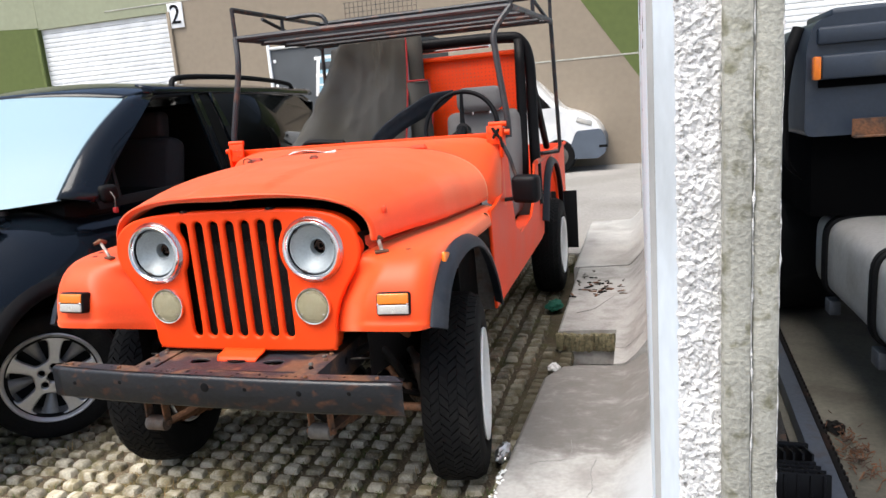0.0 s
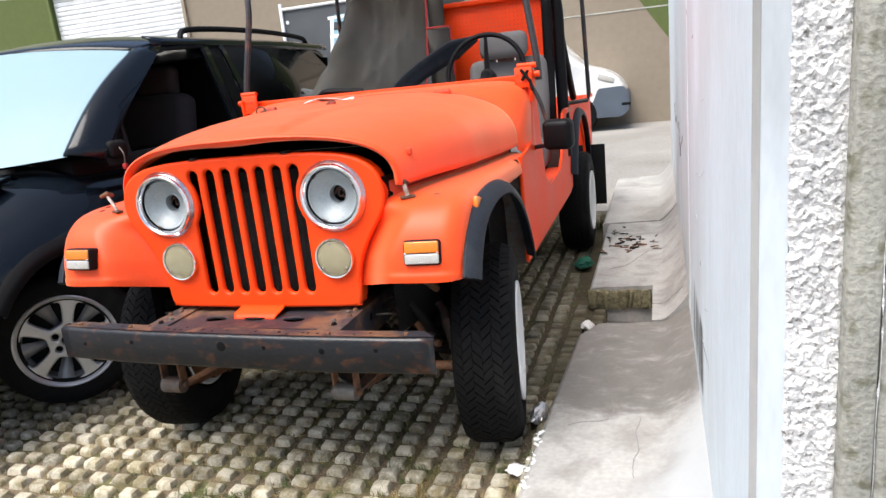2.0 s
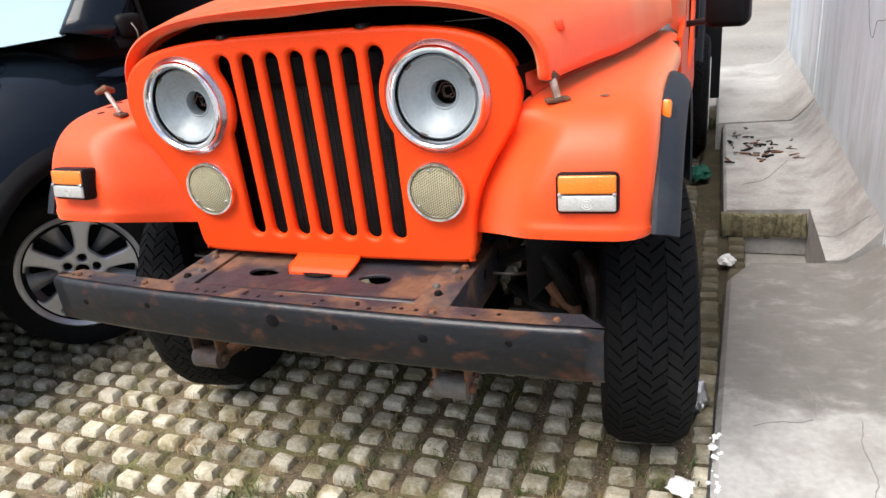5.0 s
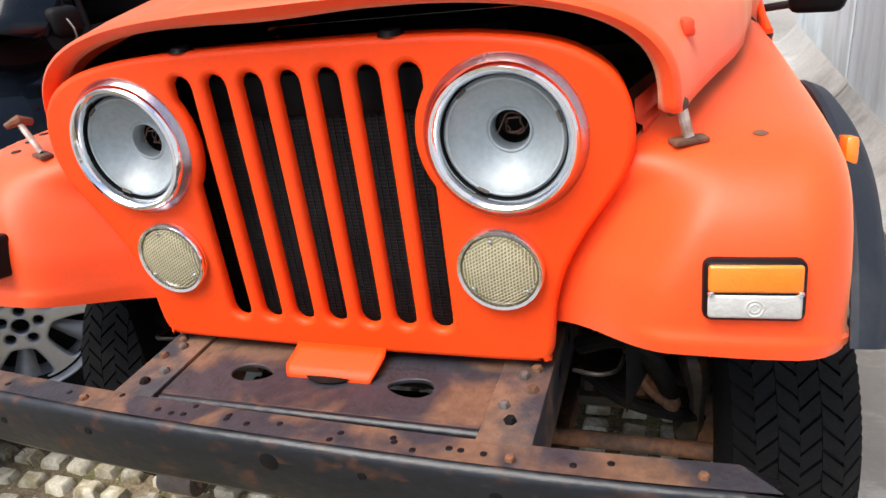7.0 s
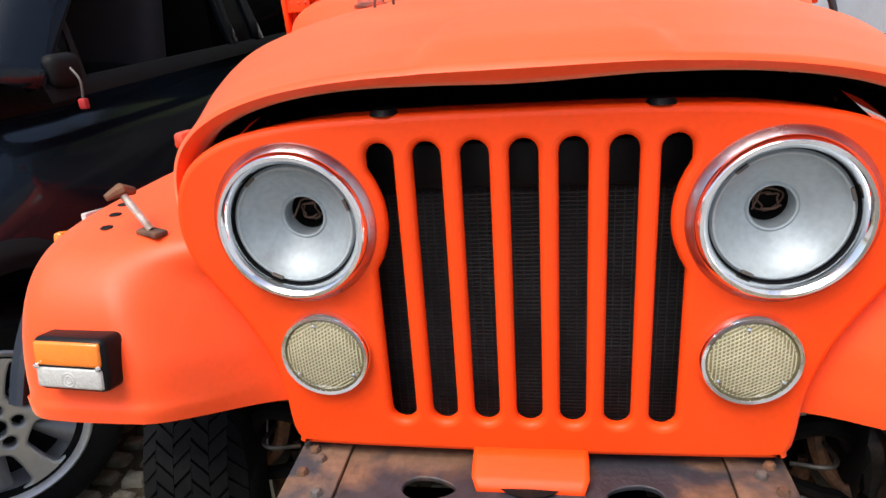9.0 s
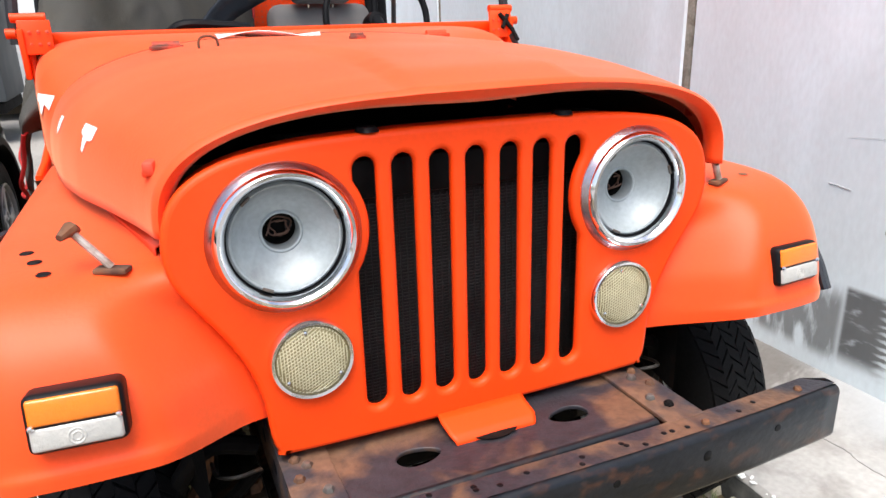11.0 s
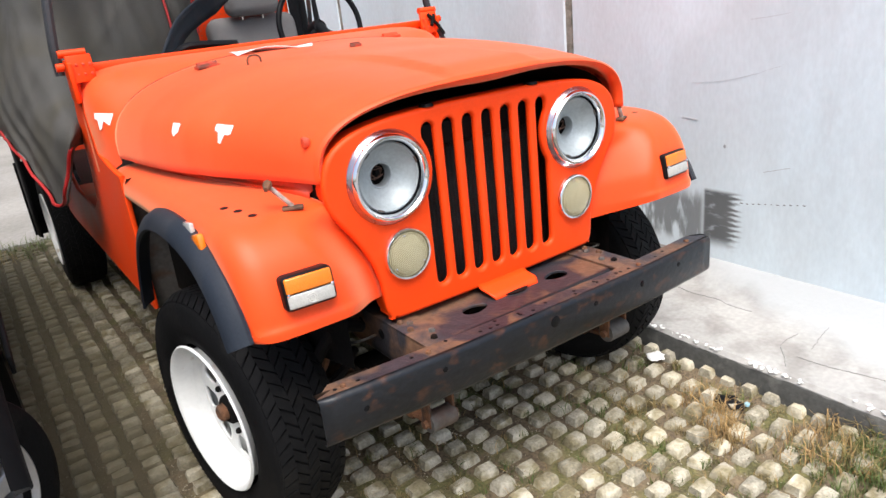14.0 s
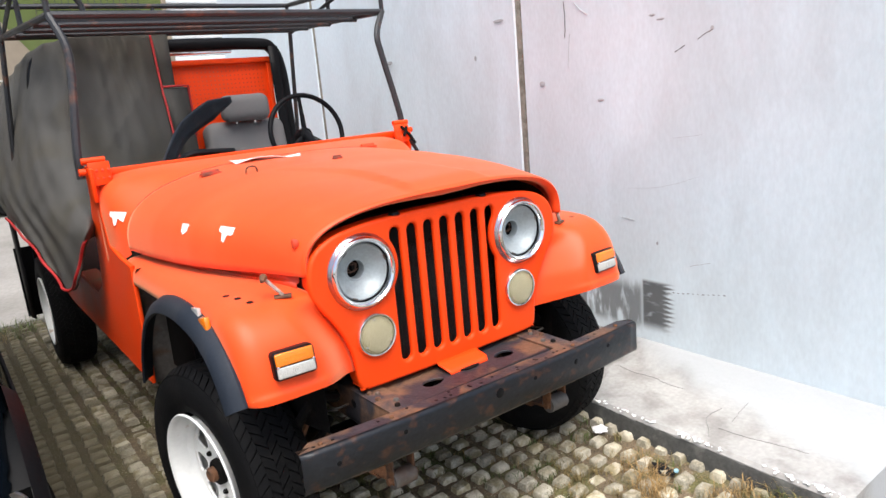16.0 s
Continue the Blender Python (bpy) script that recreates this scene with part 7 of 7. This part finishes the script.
# white delivery van
wv = thing("white_van", "white delivery van with a grey bumper parked by the hall", "van")
WY = 11.55
prof = [(-4.2, 0.35), (0.62, 0.33), (0.72, 0.55), (0.70, 0.78), (0.55, 0.98), (0.30, 1.12), (-0.05, 1.22), (-0.55, 1.75), (-0.8, 1.95), (-4.2, 2.05)]
bm = bmesh.new()
loft(bm, [[Vector((x - sh, y, 0.33 + (z - 0.33) * hz)) for x, z in fillet_poly(prof, 0.12, 4)] for y, sh, hz in ((WY, 0.10, 0.97), (WY + 0.05, 0.03, 0.99), (WY + 0.2, 0, 1.0), (WY + 1.6, 0, 1.0), (WY + 1.75, 0.03, 0.99), (WY + 1.8, 0.1, 0.97))], close=True)
bmesh.ops.holes_fill(bm, edges=[e for e in bm.edges if e.is_boundary], sides=0)
part("body", bm, WHITE_CAR, wv, "", 40)
bm = bmesh.new()
loft(bm, [[Vector((x, y, z)) for x, z in fillet_poly([(-0.02, 0.25), (0.60, 0.24), (0.745, 0.34), (0.755, 0.62), (0.66, 0.80), (0.20, 0.78)], 0.06, 4)] for y in (WY - 0.015, WY + 0.9, WY + 1.82)], close=True)
bmesh.ops.holes_fill(bm, edges=[e for e in bm.edges if e.is_boundary], sides=0)
part("bumper", bm, GREY_PLASTIC, wv, "grey plastic bumper")
one_box("bumper_slot", (0.70, WY - 0.012, 0.47), (0.16, 0.012, 0.05), DARK_TRIM, wv)
bm = bmesh.new()
box(bm, (0.36, WY - 0.005, 0.95), (0.30, 0.03, 0.10), 0.02, pose(0, 0, 0, 0, 18, 0))
part("headlight", bm, CLEAR_LENS, wv)
bm = bmesh.new()
bm.faces.new([bm.verts.new((x, WY + 0.0, z)) for x, z in ((-0.25, 1.25), (-0.62, 1.68), (-1.35, 1.68), (-1.35, 1.22))])
thicken(part("side_window", bm, VAN_GLASS, wv), 0.02)
for x in (-0.15, -3.3):
    bm = bmesh.new()
    lathe(bm, [(0.0005, 0.10), (0.20, 0.10), (0.30, 0.11), (0.335, 0.07), (0.335, -0.1)], Matrix.Translation((x, WY + 0.08, 0.315)) @ Matrix.Rotation(radians(90), 4, "X"), 32)
    wh = part("wheel", bm, RUBBER, wv)
    bm = bmesh.new()
    lathe(bm, [(0.0005, 0.115), (0.17, 0.112), (0.19, 0.10)], Matrix.Translation((x, WY + 0.08, 0.315)) @ Matrix.Rotation(radians(90), 4, "X"), 24)
    part("hub_cap", bm, GREY_METAL, wh)
bm = bmesh.new()
box(bm, (-0.60, WY - 0.11, 1.30), (0.12, 0.18, 0.22), 0.03)
part("door_mirror", bm, DARK_TRIM, wv)

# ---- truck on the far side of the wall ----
# near-black colour for the deep shade below the cab and its ledge
DEEP_SHADE = material("deep_shade_black", (0.0022, 0.0022, 0.0024), 0.9, 0, None, grain=0.1, bump=0.1, spec=0.03)
truck = thing("truck", "blue-grey truck with a dull aluminium fuel tank", "truck")
bm = bmesh.new()
loft(bm, [[Vector((x, y, z)) for x, z in fillet_poly([(2.02, 1.13), (2.02, 1.52), (2.05, 1.63), (2.16, 1.66), (4.3, 1.66), (4.3, 1.13)], 0.04, 4)] for y in (1.52, 1.53, 1.56, 4.5)], close=True)
bmesh.ops.holes_fill(bm, edges=[e for e in bm.edges if e.is_boundary], sides=0)
part("cab_panel", bm, TRUCK_PAINT, truck, "blue-grey cab lower panel", 40)
one_box("upper_pressing", (3.17, 1.512, 1.565), (2.22, 0.03, 0.075), TRUCK_PAINT, truck, bevel=0.012)
one_box("step_ledge", (3.19, 1.495, 1.430), (2.24, 0.06, 0.105), TRUCK_PAINT, truck, bevel=0.014)
# dark strip paints the shadow gap under the ledge
one_box("ledge_recess", (3.19, 1.513, 1.360), (2.24, 0.014, 0.034), DEEP_SHADE, truck, bevel=0.002)
one_box("side_lamp", (2.052, 1.475, 1.428), (0.032, 0.05, 0.100), AMBER, truck, "narrow amber side lamp", 0.008)
one_box("roof_hatch", (2.42, 2.0, 1.675), (0.50, 0.5, 0.05), TRUCK_PAINT, truck, bevel=0.02)
bm = bmesh.new()
loft(bm, [[Vector((2.19 + dx, 1.44 - y, 1.125 + z)) for y, z in ((0.0, 0.0), (0.05, 0.0), (0.05, 0.006), (0.006, 0.006), (0.006, 0.078), (0.0, 0.078))] for dx in (0.0, 0.15, 0.42)], close=True)
box(bm, (2.42, 1.435, 1.18), (0.05, 0.012, 0.14), 0.003)
part("rusty_bracket", bm, RUST, truck, "rusty angle iron bracket", 30)
bm = bmesh.new()
tube(bm, smooth_line([(2.03, 1.72, 1.62), (1.985, 1.70, 1.50), (1.962, 1.70, 1.34), (1.962, 1.70, 1.16), (1.99, 1.72, 1.0), (2.08, 1.80, 0.90)], 6), [0.030 - 0.028 * max(0, k - 18) / 12 for k in range(31)], 10)
part("mudguard_edge", bm, DARK_TRIM, truck, "curved grey mudguard edge")
# black blocks fill the shaded void under the truck
one_box("underside", (3.1, 2.6, 0.95), (2.06, 2.0, 0.40), DEEP_SHADE, truck)
one_box("chassis_rail", (3.2, 2.9, 0.50), (1.7, 1.4, 0.66), DEEP_SHADE, truck)


def tank_ring(y, k, grow=0.0):
    """Rounded-box section of the tank at y, shrunk by k towards the ends."""
    out = []
    for q in range(48):
        a = 2 * math.pi * q / 48
        c, d = math.cos(a), math.sin(a)
        out.append(Vector((2.53 + (0.375 * k + grow) * math.copysign(abs(c) ** 0.36, c), y, 0.545 + (0.198 * k + grow) * math.copysign(abs(d) ** 0.36, d))))
    return out


bm = bmesh.new()
loft(bm, [tank_ring(y, k) for y, k in ((0.28, 0.86), (0.29, 0.95), (0.315, 0.99), (0.35, 1.0), (1.0, 1.0), (1.82, 1.0), (1.86, 0.985), (1.885, 0.94), (1.89, 0.86))], close=True)
bmesh.ops.holes_fill(bm, edges=[e for e in bm.edges if e.is_boundary], sides=0)
tank = part("fuel_tank", bm, TANK_METAL, truck, "dull aluminium fuel tank with black straps", 30)
for y in (1.66, 1.62, 0.96, 0.92):
    bm = bmesh.new()
    ring = tank_ring(y, 1.0, 0.007)
    tube(bm, ring + ring[:1], 0.011, 6, False)
    part("strap", bm, DARK_TRIM, tank)
for y in (1.64, 0.94):
    one_box("strap_foot", (2.19, y, 0.30), (0.05, 0.09, 0.07), BEAM, tank, bevel=0.006)
bm = bmesh.new()
lathe(bm, [(0.050, 0.0), (0.056, 0.02), (0.048, 0.028), (0.034, 0.020), (0.0005, 0.018)], Matrix.Translation((2.37, 1.28, 0.742)), 24)
part("filler_cap", bm, CHROME, tank)
bm = bmesh.new()
lathe(bm, [(0.0005, 0.15), (0.30, 0.15), (0.46, 0.14), (0.50, 0.08), (0.50, -0.2)], Matrix.Translation((2.17, 2.7, 0.49)) @ Matrix.Rotation(radians(-90), 4, "Y"), 36)
part("wheel", bm, RUBBER, truck)

beam = thing("steel_beam", "long grey steel channel lying on the ground behind the wall", "beam", (1.917, 1.02, 0.03), -2.9)
one_box("web", (0.0, 0, 0.0), (0.066, 2.6, 0.075), BEAM, beam, bevel=0.006)
one_box("flange", (0.042, 0, 0.012), (0.018, 2.6, 0.05), DARK_METAL, beam, "dark toothed rubber edge", 0.003)
for k in range(60):
    one_box("tooth", (0.055, -1.27 + 0.043 * k, 0.018), (0.014, 0.022, 0.03), DARK_METAL, beam, bevel=0.002)
crate = thing("plastic_crate", "black ribbed plastic crate on the ground behind the wall", "crate")
TILT = pose(1.765, 0.40, 0.075, -12, 4, 6)
for k in range(6):
    one_box("rib", TILT @ Vector((-0.075 + 0.03 * k, 0.065, 0.02)), (0.008, 0.10, 0.11), BLACK_PLASTIC, crate, bevel=0.002, m=TILT.to_3x3().to_4x4())
for k in range(4):
    one_box("cross_rib", TILT @ Vector((0, 0.01 - 0.045 * k, 0.005)), (0.165, 0.008, 0.09), BLACK_PLASTIC, crate, bevel=0.002, m=TILT.to_3x3().to_4x4())
for k in range(4):
    one_box("slot_rib", TILT @ Vector((-0.06 + 0.04 * k, -0.06, 0.005)), (0.008, 0.15, 0.08), BLACK_PLASTIC, crate, bevel=0.002, m=TILT.to_3x3().to_4x4())
one_box("rim", TILT @ Vector((0, 0.115, 0.075)), (0.185, 0.016, 0.022), BLACK_PLASTIC, crate, bevel=0.004, m=TILT.to_3x3().to_4x4())
one_box("base", TILT @ Vector((0, 0.0, -0.045)), (0.18, 0.24, 0.012), BLACK_PLASTIC, crate, bevel=0.004, m=TILT.to_3x3().to_4x4())
scrap = thing("scrap_sheets", "grey sheet metal scraps leaning behind the wall", "scrap")
one_box("pale_sheet", (1.735, 0.98, 0.10), (0.12, 0.22, 0.006), WORN_ZINC, scrap, "dull pale sheet", 0.001, pose(0, 0, 0, 8, -14, 4))
one_box("dark_sheet", (1.745, 0.72, 0.07), (0.13, 0.26, 0.006), GREASE, scrap, "dark dented sheet", 0.001, pose(0, 0, 0, 6, -18, -6))
one_tube("bar", [(1.835, 1.30, 0.06), (1.800, 0.55, 0.055)], 0.011, DARK_METAL, scrap)
bm = bmesh.new()
for k in range(150):
    p = Vector((2.045 + random.gauss(0, 0.028), 0.72 + random.gauss(0, 0.12), random.uniform(0, 0.012)))
    tube(bm, [p, p + Vector((random.uniform(-.03, .03), random.uniform(-.035, .035), random.uniform(-0.004, 0.02)))], random.uniform(0.001, 0.003), 4)
tagged(part("leaf_litter", bm, RUST), "brown leaf litter and crumbs beside the beam", "debris", kind="stuff")
crumple_at = bmesh.new()
bmesh.ops.create_icosphere(crumple_at, subdivisions=3, radius=1)
for v in crumple_at.verts:
    d = 1 + 0.5 * noise.noise(v.co * 2.1)
    v.co = Vector((2.035 + v.co.x * 0.035 * d, 0.94 + v.co.y * 0.06 * d, max(0.0, v.co.z * 0.016 * d) - 0.004))
tagged(part("wet_leaves", crumple_at, DARK_METAL, None, "", 20), "dark clump of wet leaves beside the beam", "debris")

# ---- litter near the car ----
def crumple(name, c, size, mat, label, category, seed):
    bm = bmesh.new()
    bmesh.ops.create_icosphere(bm, subdivisions=3, radius=1)
    for v in bm.verts:
        d = 1 + 0.45 * noise.noise(v.co * 2.3 + Vector((seed, 0, 0))) + 0.25 * noise.noise(v.co * 6 + Vector((0, seed, 0)))
        v.co = Vector((v.co.x * size[0] * d, v.co.y * size[1] * d, max(v.co.z * size[2] * d, -size[2] * 0.8) + size[2] * 0.8))
    bmesh.ops.translate(bm, vec=c, verts=bm.verts)
    return tagged(part(name, bm, mat, None, "", 15), label, category)


crumple("foil_wrapper", (0.775, 0.42, 0.062), (0.028, 0.065, 0.030), FOIL, "crumpled silver foil wrapper lying beside the tyre", "litter", 1)
crumple("paper_wrapper", (0.752, 0.091, 0.058), (0.032, 0.028, 0.010), PAPER, "crumpled white wrapper scrap on the paving", "litter", 5)
crumple("paper_scrap", (0.86, 1.36, 0.043), (0.03, 0.03, 0.02), PAPER, "small crumpled paper scrap in the notch", "litter", 9)
crumple("green_rag", (0.74, 2.47, 0.028), (0.05, 0.09, 0.03), GREEN_CLOTH, "dark green rag on the paving", "litter", 12)
crumple("blue_cap", (0.718, -0.283, 0.050), (0.010, 0.008, 0.006), POSTER_BLUE, "small blue bottle cap among the stones", "litter", 14)
crumple("dark_scrap", (0.700, -0.235, 0.042), (0.035, 0.05, 0.008), BLACK_PLASTIC, "dark plastic scrap among the paving stones", "litter", 17)
for k in range(46):
    p = Vector((1.03 + random.uniform(-0.16, 0.17), 2.56 + random.gauss(0, 0.13), 0.156))
    a = random.uniform(0, math.pi)
    l = random.uniform(0.02, 0.06)
    bm = bmesh.new()
    box(bm, (0, 0, 0), (l, random.uniform(0.006, 0.016), 0.006), 0.001, pose(0, 0, 0, 0, random.uniform(-6, 6), math.degrees(a)))
    bmesh.ops.translate(bm, vec=p, verts=bm.verts)
    tagged(part("metal_swarf", bm, (DARK_METAL, GREY_METAL, RUST)[k % 3]), "dark metal off-cut lying on the concrete foot", "scrap", "scrap pieces on the wall foot")

# ---- turf paving stones ----
PX, PY = 0.0948, 0.0775


def stone_mesh(seed):
    rnd = random.Random(seed)
    bm = bmesh.new()
    rows = []
    for z, ax, ay in ((-0.055, 0.0355, 0.0290), (-0.030, 0.0325, 0.0256), (-0.0100, 0.0300, 0.0226), (-0.0025, 0.0265, 0.0190), (0.0, 0.0215, 0.0145)):
        ring = []
        for x, y in ((-1, -0.82), (-0.82, -1), (0.82, -1), (1, -0.82), (1, 0.82), (0.82, 1), (-0.82, 1), (-1, 0.82)):
            ring.append(Vector((x * ax + rnd.uniform(-1, 1) * 0.0022, y * ay + rnd.uniform(-1, 1) * 0.0026, z + rnd.uniform(-1, 1) * 0.0015)))
        rows.append(ring)
    vs = loft(bm, rows, close=True)
    bm.faces.new(vs[-1])
    bmesh.ops.recalc_face_normals(bm, faces=bm.faces)
    me = bpy.data.meshes.new("turf_stone")
    bm.to_mesh(me)
    bm.free()
    me.materials.append(PAVER)
    for p in me.polygons:
        p.use_smooth = True
    me.set_sharp_from_angle(angle=radians(36))
    return me


STONES = [stone_mesh(k) for k in range(9)]
near, far = [], []
rnd = random.Random(4)
for i in range(-36, 10):
    for j in range(-20, 57):
        x = 0.034 + PX * i + 0.0024 * math.floor(i / 2)
        y = -0.090 + PY * j
        if x > 0.90 or y > 4.28 or (x > 0.83 and y < 1.16 and y > -0.84) or (x > 0.80 and 1.70 < y):
            continue
        jit = (x + rnd.uniform(-1, 1) * 0.003, y + rnd.uniform(-1, 1) * 0.003, gz(y) + bank(x, y) - 0.002 + rnd.uniform(-0.007, 0.001), rnd.uniform(-4, 4), rnd.uniform(-4, 4), rnd.choice((0, 180)) + rnd.uniform(-4, 4))
        if rnd.random() < 0.02:
            jit = jit[:2] + (jit[2] - 0.016,) + jit[3:]
        (near if -0.95 < x < 0.9 and -0.92 < y < 0.45 else far).append((jit, rnd.randrange(9)))
near.sort(key=lambda q: abs(q[0][1] + 0.2))
far += near[298:]
for jit, k in near[:298]:
    ob = new("turf_stone", STONES[k])
    ob.parent = paver_bed
    ob.matrix_basis = pose(*jit)
verts, faces = [], []
for jit, k in far:
    m = pose(*jit)
    base = len(verts)
    verts += [tuple(m @ v.co) for v in STONES[k].vertices]
    faces += [tuple(base + q for q in p.vertices) for p in STONES[k].polygons]
me = bpy.data.meshes.new("turf_stones")
me.from_pydata(verts, [], faces)
rest = finish("turf_stones", me, PAVER, paver_bed, "", 36)
rest["kind"] = "stuff"

# pebbles, moss and grass in the joints
verts, faces = [], []
for k in range(9000):
    x, y = rnd.uniform(-1.7, 0.88), rnd.uniform(-1.1, 2.2)
    r = rnd.uniform(0.0012, 0.0048)
    if k % 2:                                    # crumbs gather in the joints between the elements
        i = 2 * round((x - 0.034) / (2 * PX + 0.0024))
        x = 0.034 + PX * (i - 0.5) + 0.0024 * (math.floor(i / 2) - 0.5) + rnd.gauss(0, 0.006)
        r *= 0.7
    z = gz(y) + bank(x, y) - 0.025 + r * 0.4
    b = len(verts)
    for dx, dy, dz in ((1, 0, 0), (-0.5, 0.86, 0), (-0.5, -0.86, 0), (0, 0, 0.9)):
        verts.append((x + dx * r * rnd.uniform(.7, 1.3), y + dy * r * rnd.uniform(.7, 1.3), z + dz * r))
    faces += [(b, b + 1, b + 3), (b + 1, b + 2, b + 3), (b + 2, b, b + 3)]
me = bpy.data.meshes.new("gravel")
me.from_pydata(verts, [], faces)
tagged(finish("gravel", me, PAVER), "fine gravel crumbs in the joints", "gravel", kind="stuff")


def grass(name, spots, mat, label):
    verts, faces = [], []
    for (cx, cy, rad, n, h) in spots:
        for k in range(n):
            a, r = rnd.uniform(0, 6.283), rad * math.sqrt(rnd.random())
            x, y = cx + r * math.cos(a), cy + r * math.sin(a)
            hh, w = h * rnd.uniform(0.5, 1.2), rnd.uniform(0.0008, 0.0020)
            d = rnd.uniform(0, 6.283)
            lean = hh * rnd.uniform(0.2, 1.1)
            px, py = -math.sin(d) * w, math.cos(d) * w
            b = len(verts)
            for t in (0, 0.5):
                for s in (-1, 1):
                    verts.append((x + s * px * (1 - t * .4) + math.cos(d) * lean * t * t, y + s * py * (1 - t * .4) + math.sin(d) * lean * t * t, gz(y) + bank(x, y) - 0.024 + hh * t))
            verts.append((x + math.cos(d) * lean, y + math.sin(d) * lean, gz(y) + bank(x, y) - 0.024 + hh * (1 - 0.25 * lean / hh)))
            faces += [(b, b + 1, b + 3, b + 2), (b + 2, b + 3, b + 4)]
    me = bpy.data.meshes.new(name)
    me.from_pydata(verts, [], faces)
    ob = tagged(finish(name, me, mat), label, "grass", kind="stuff")
    return ob


tufts = [(-0.65, -0.295, 0.07, 150, 0.075), (-0.26, -0.21, 0.07, 150, 0.075), (-0.56, -0.35, 0.05, 60, 0.06), (0.73, -0.70, 0.12, 420, 0.08), (0.62, -0.62, 0.08, 120, 0.05), (0.86, -0.60, 0.06, 150, 0.07), (0.72, 3.7, 0.12, 260, 0.10), (-1.0, 4.1, 0.25, 300, 0.10), (-0.6, 4.2, 0.3, 260, 0.08), (-0.3, 4.25, 0.3, 200, 0.07)]
for k in range(420):
    tufts.append((rnd.uniform(-1.6, 0.85), rnd.uniform(-1.0, 0.6), 0.022, rnd.randrange(6, 26), rnd.uniform(0.012, 0.034)))
for k in range(120):
    tufts.append((rnd.uniform(0.2, 0.86), rnd.uniform(-0.9, 0.25), 0.022, rnd.randrange(8, 30), rnd.uniform(0.018, 0.040)))
grass("grass_tufts", tufts, GRASS, "short green grass growing between the paving stones")
grass("dry_grass", [(0.60, -0.26, 0.06, 110, 0.10), (0.54, -0.33, 0.06, 90, 0.08), (0.66, -0.14, 0.06, 60, 0.07), (0.72, -0.60, 0.12, 220, 0.08), (0.66, -0.50, 0.10, 110, 0.06), (-0.24, -0.22, 0.04, 40, 0.05), (-0.15, -0.42, 0.05, 40, 0.05), (0.3, -0.5, 0.04, 20, 0.05), (-0.55, -0.02, 0.05, 40, 0.04)] + [(rnd.uniform(-1.5, 0.85), rnd.uniform(-0.9, 0.5), 0.04, 6, 0.035) for k in range(140)], DRY_GRASS, "dry straw-coloured grass between the paving stones")
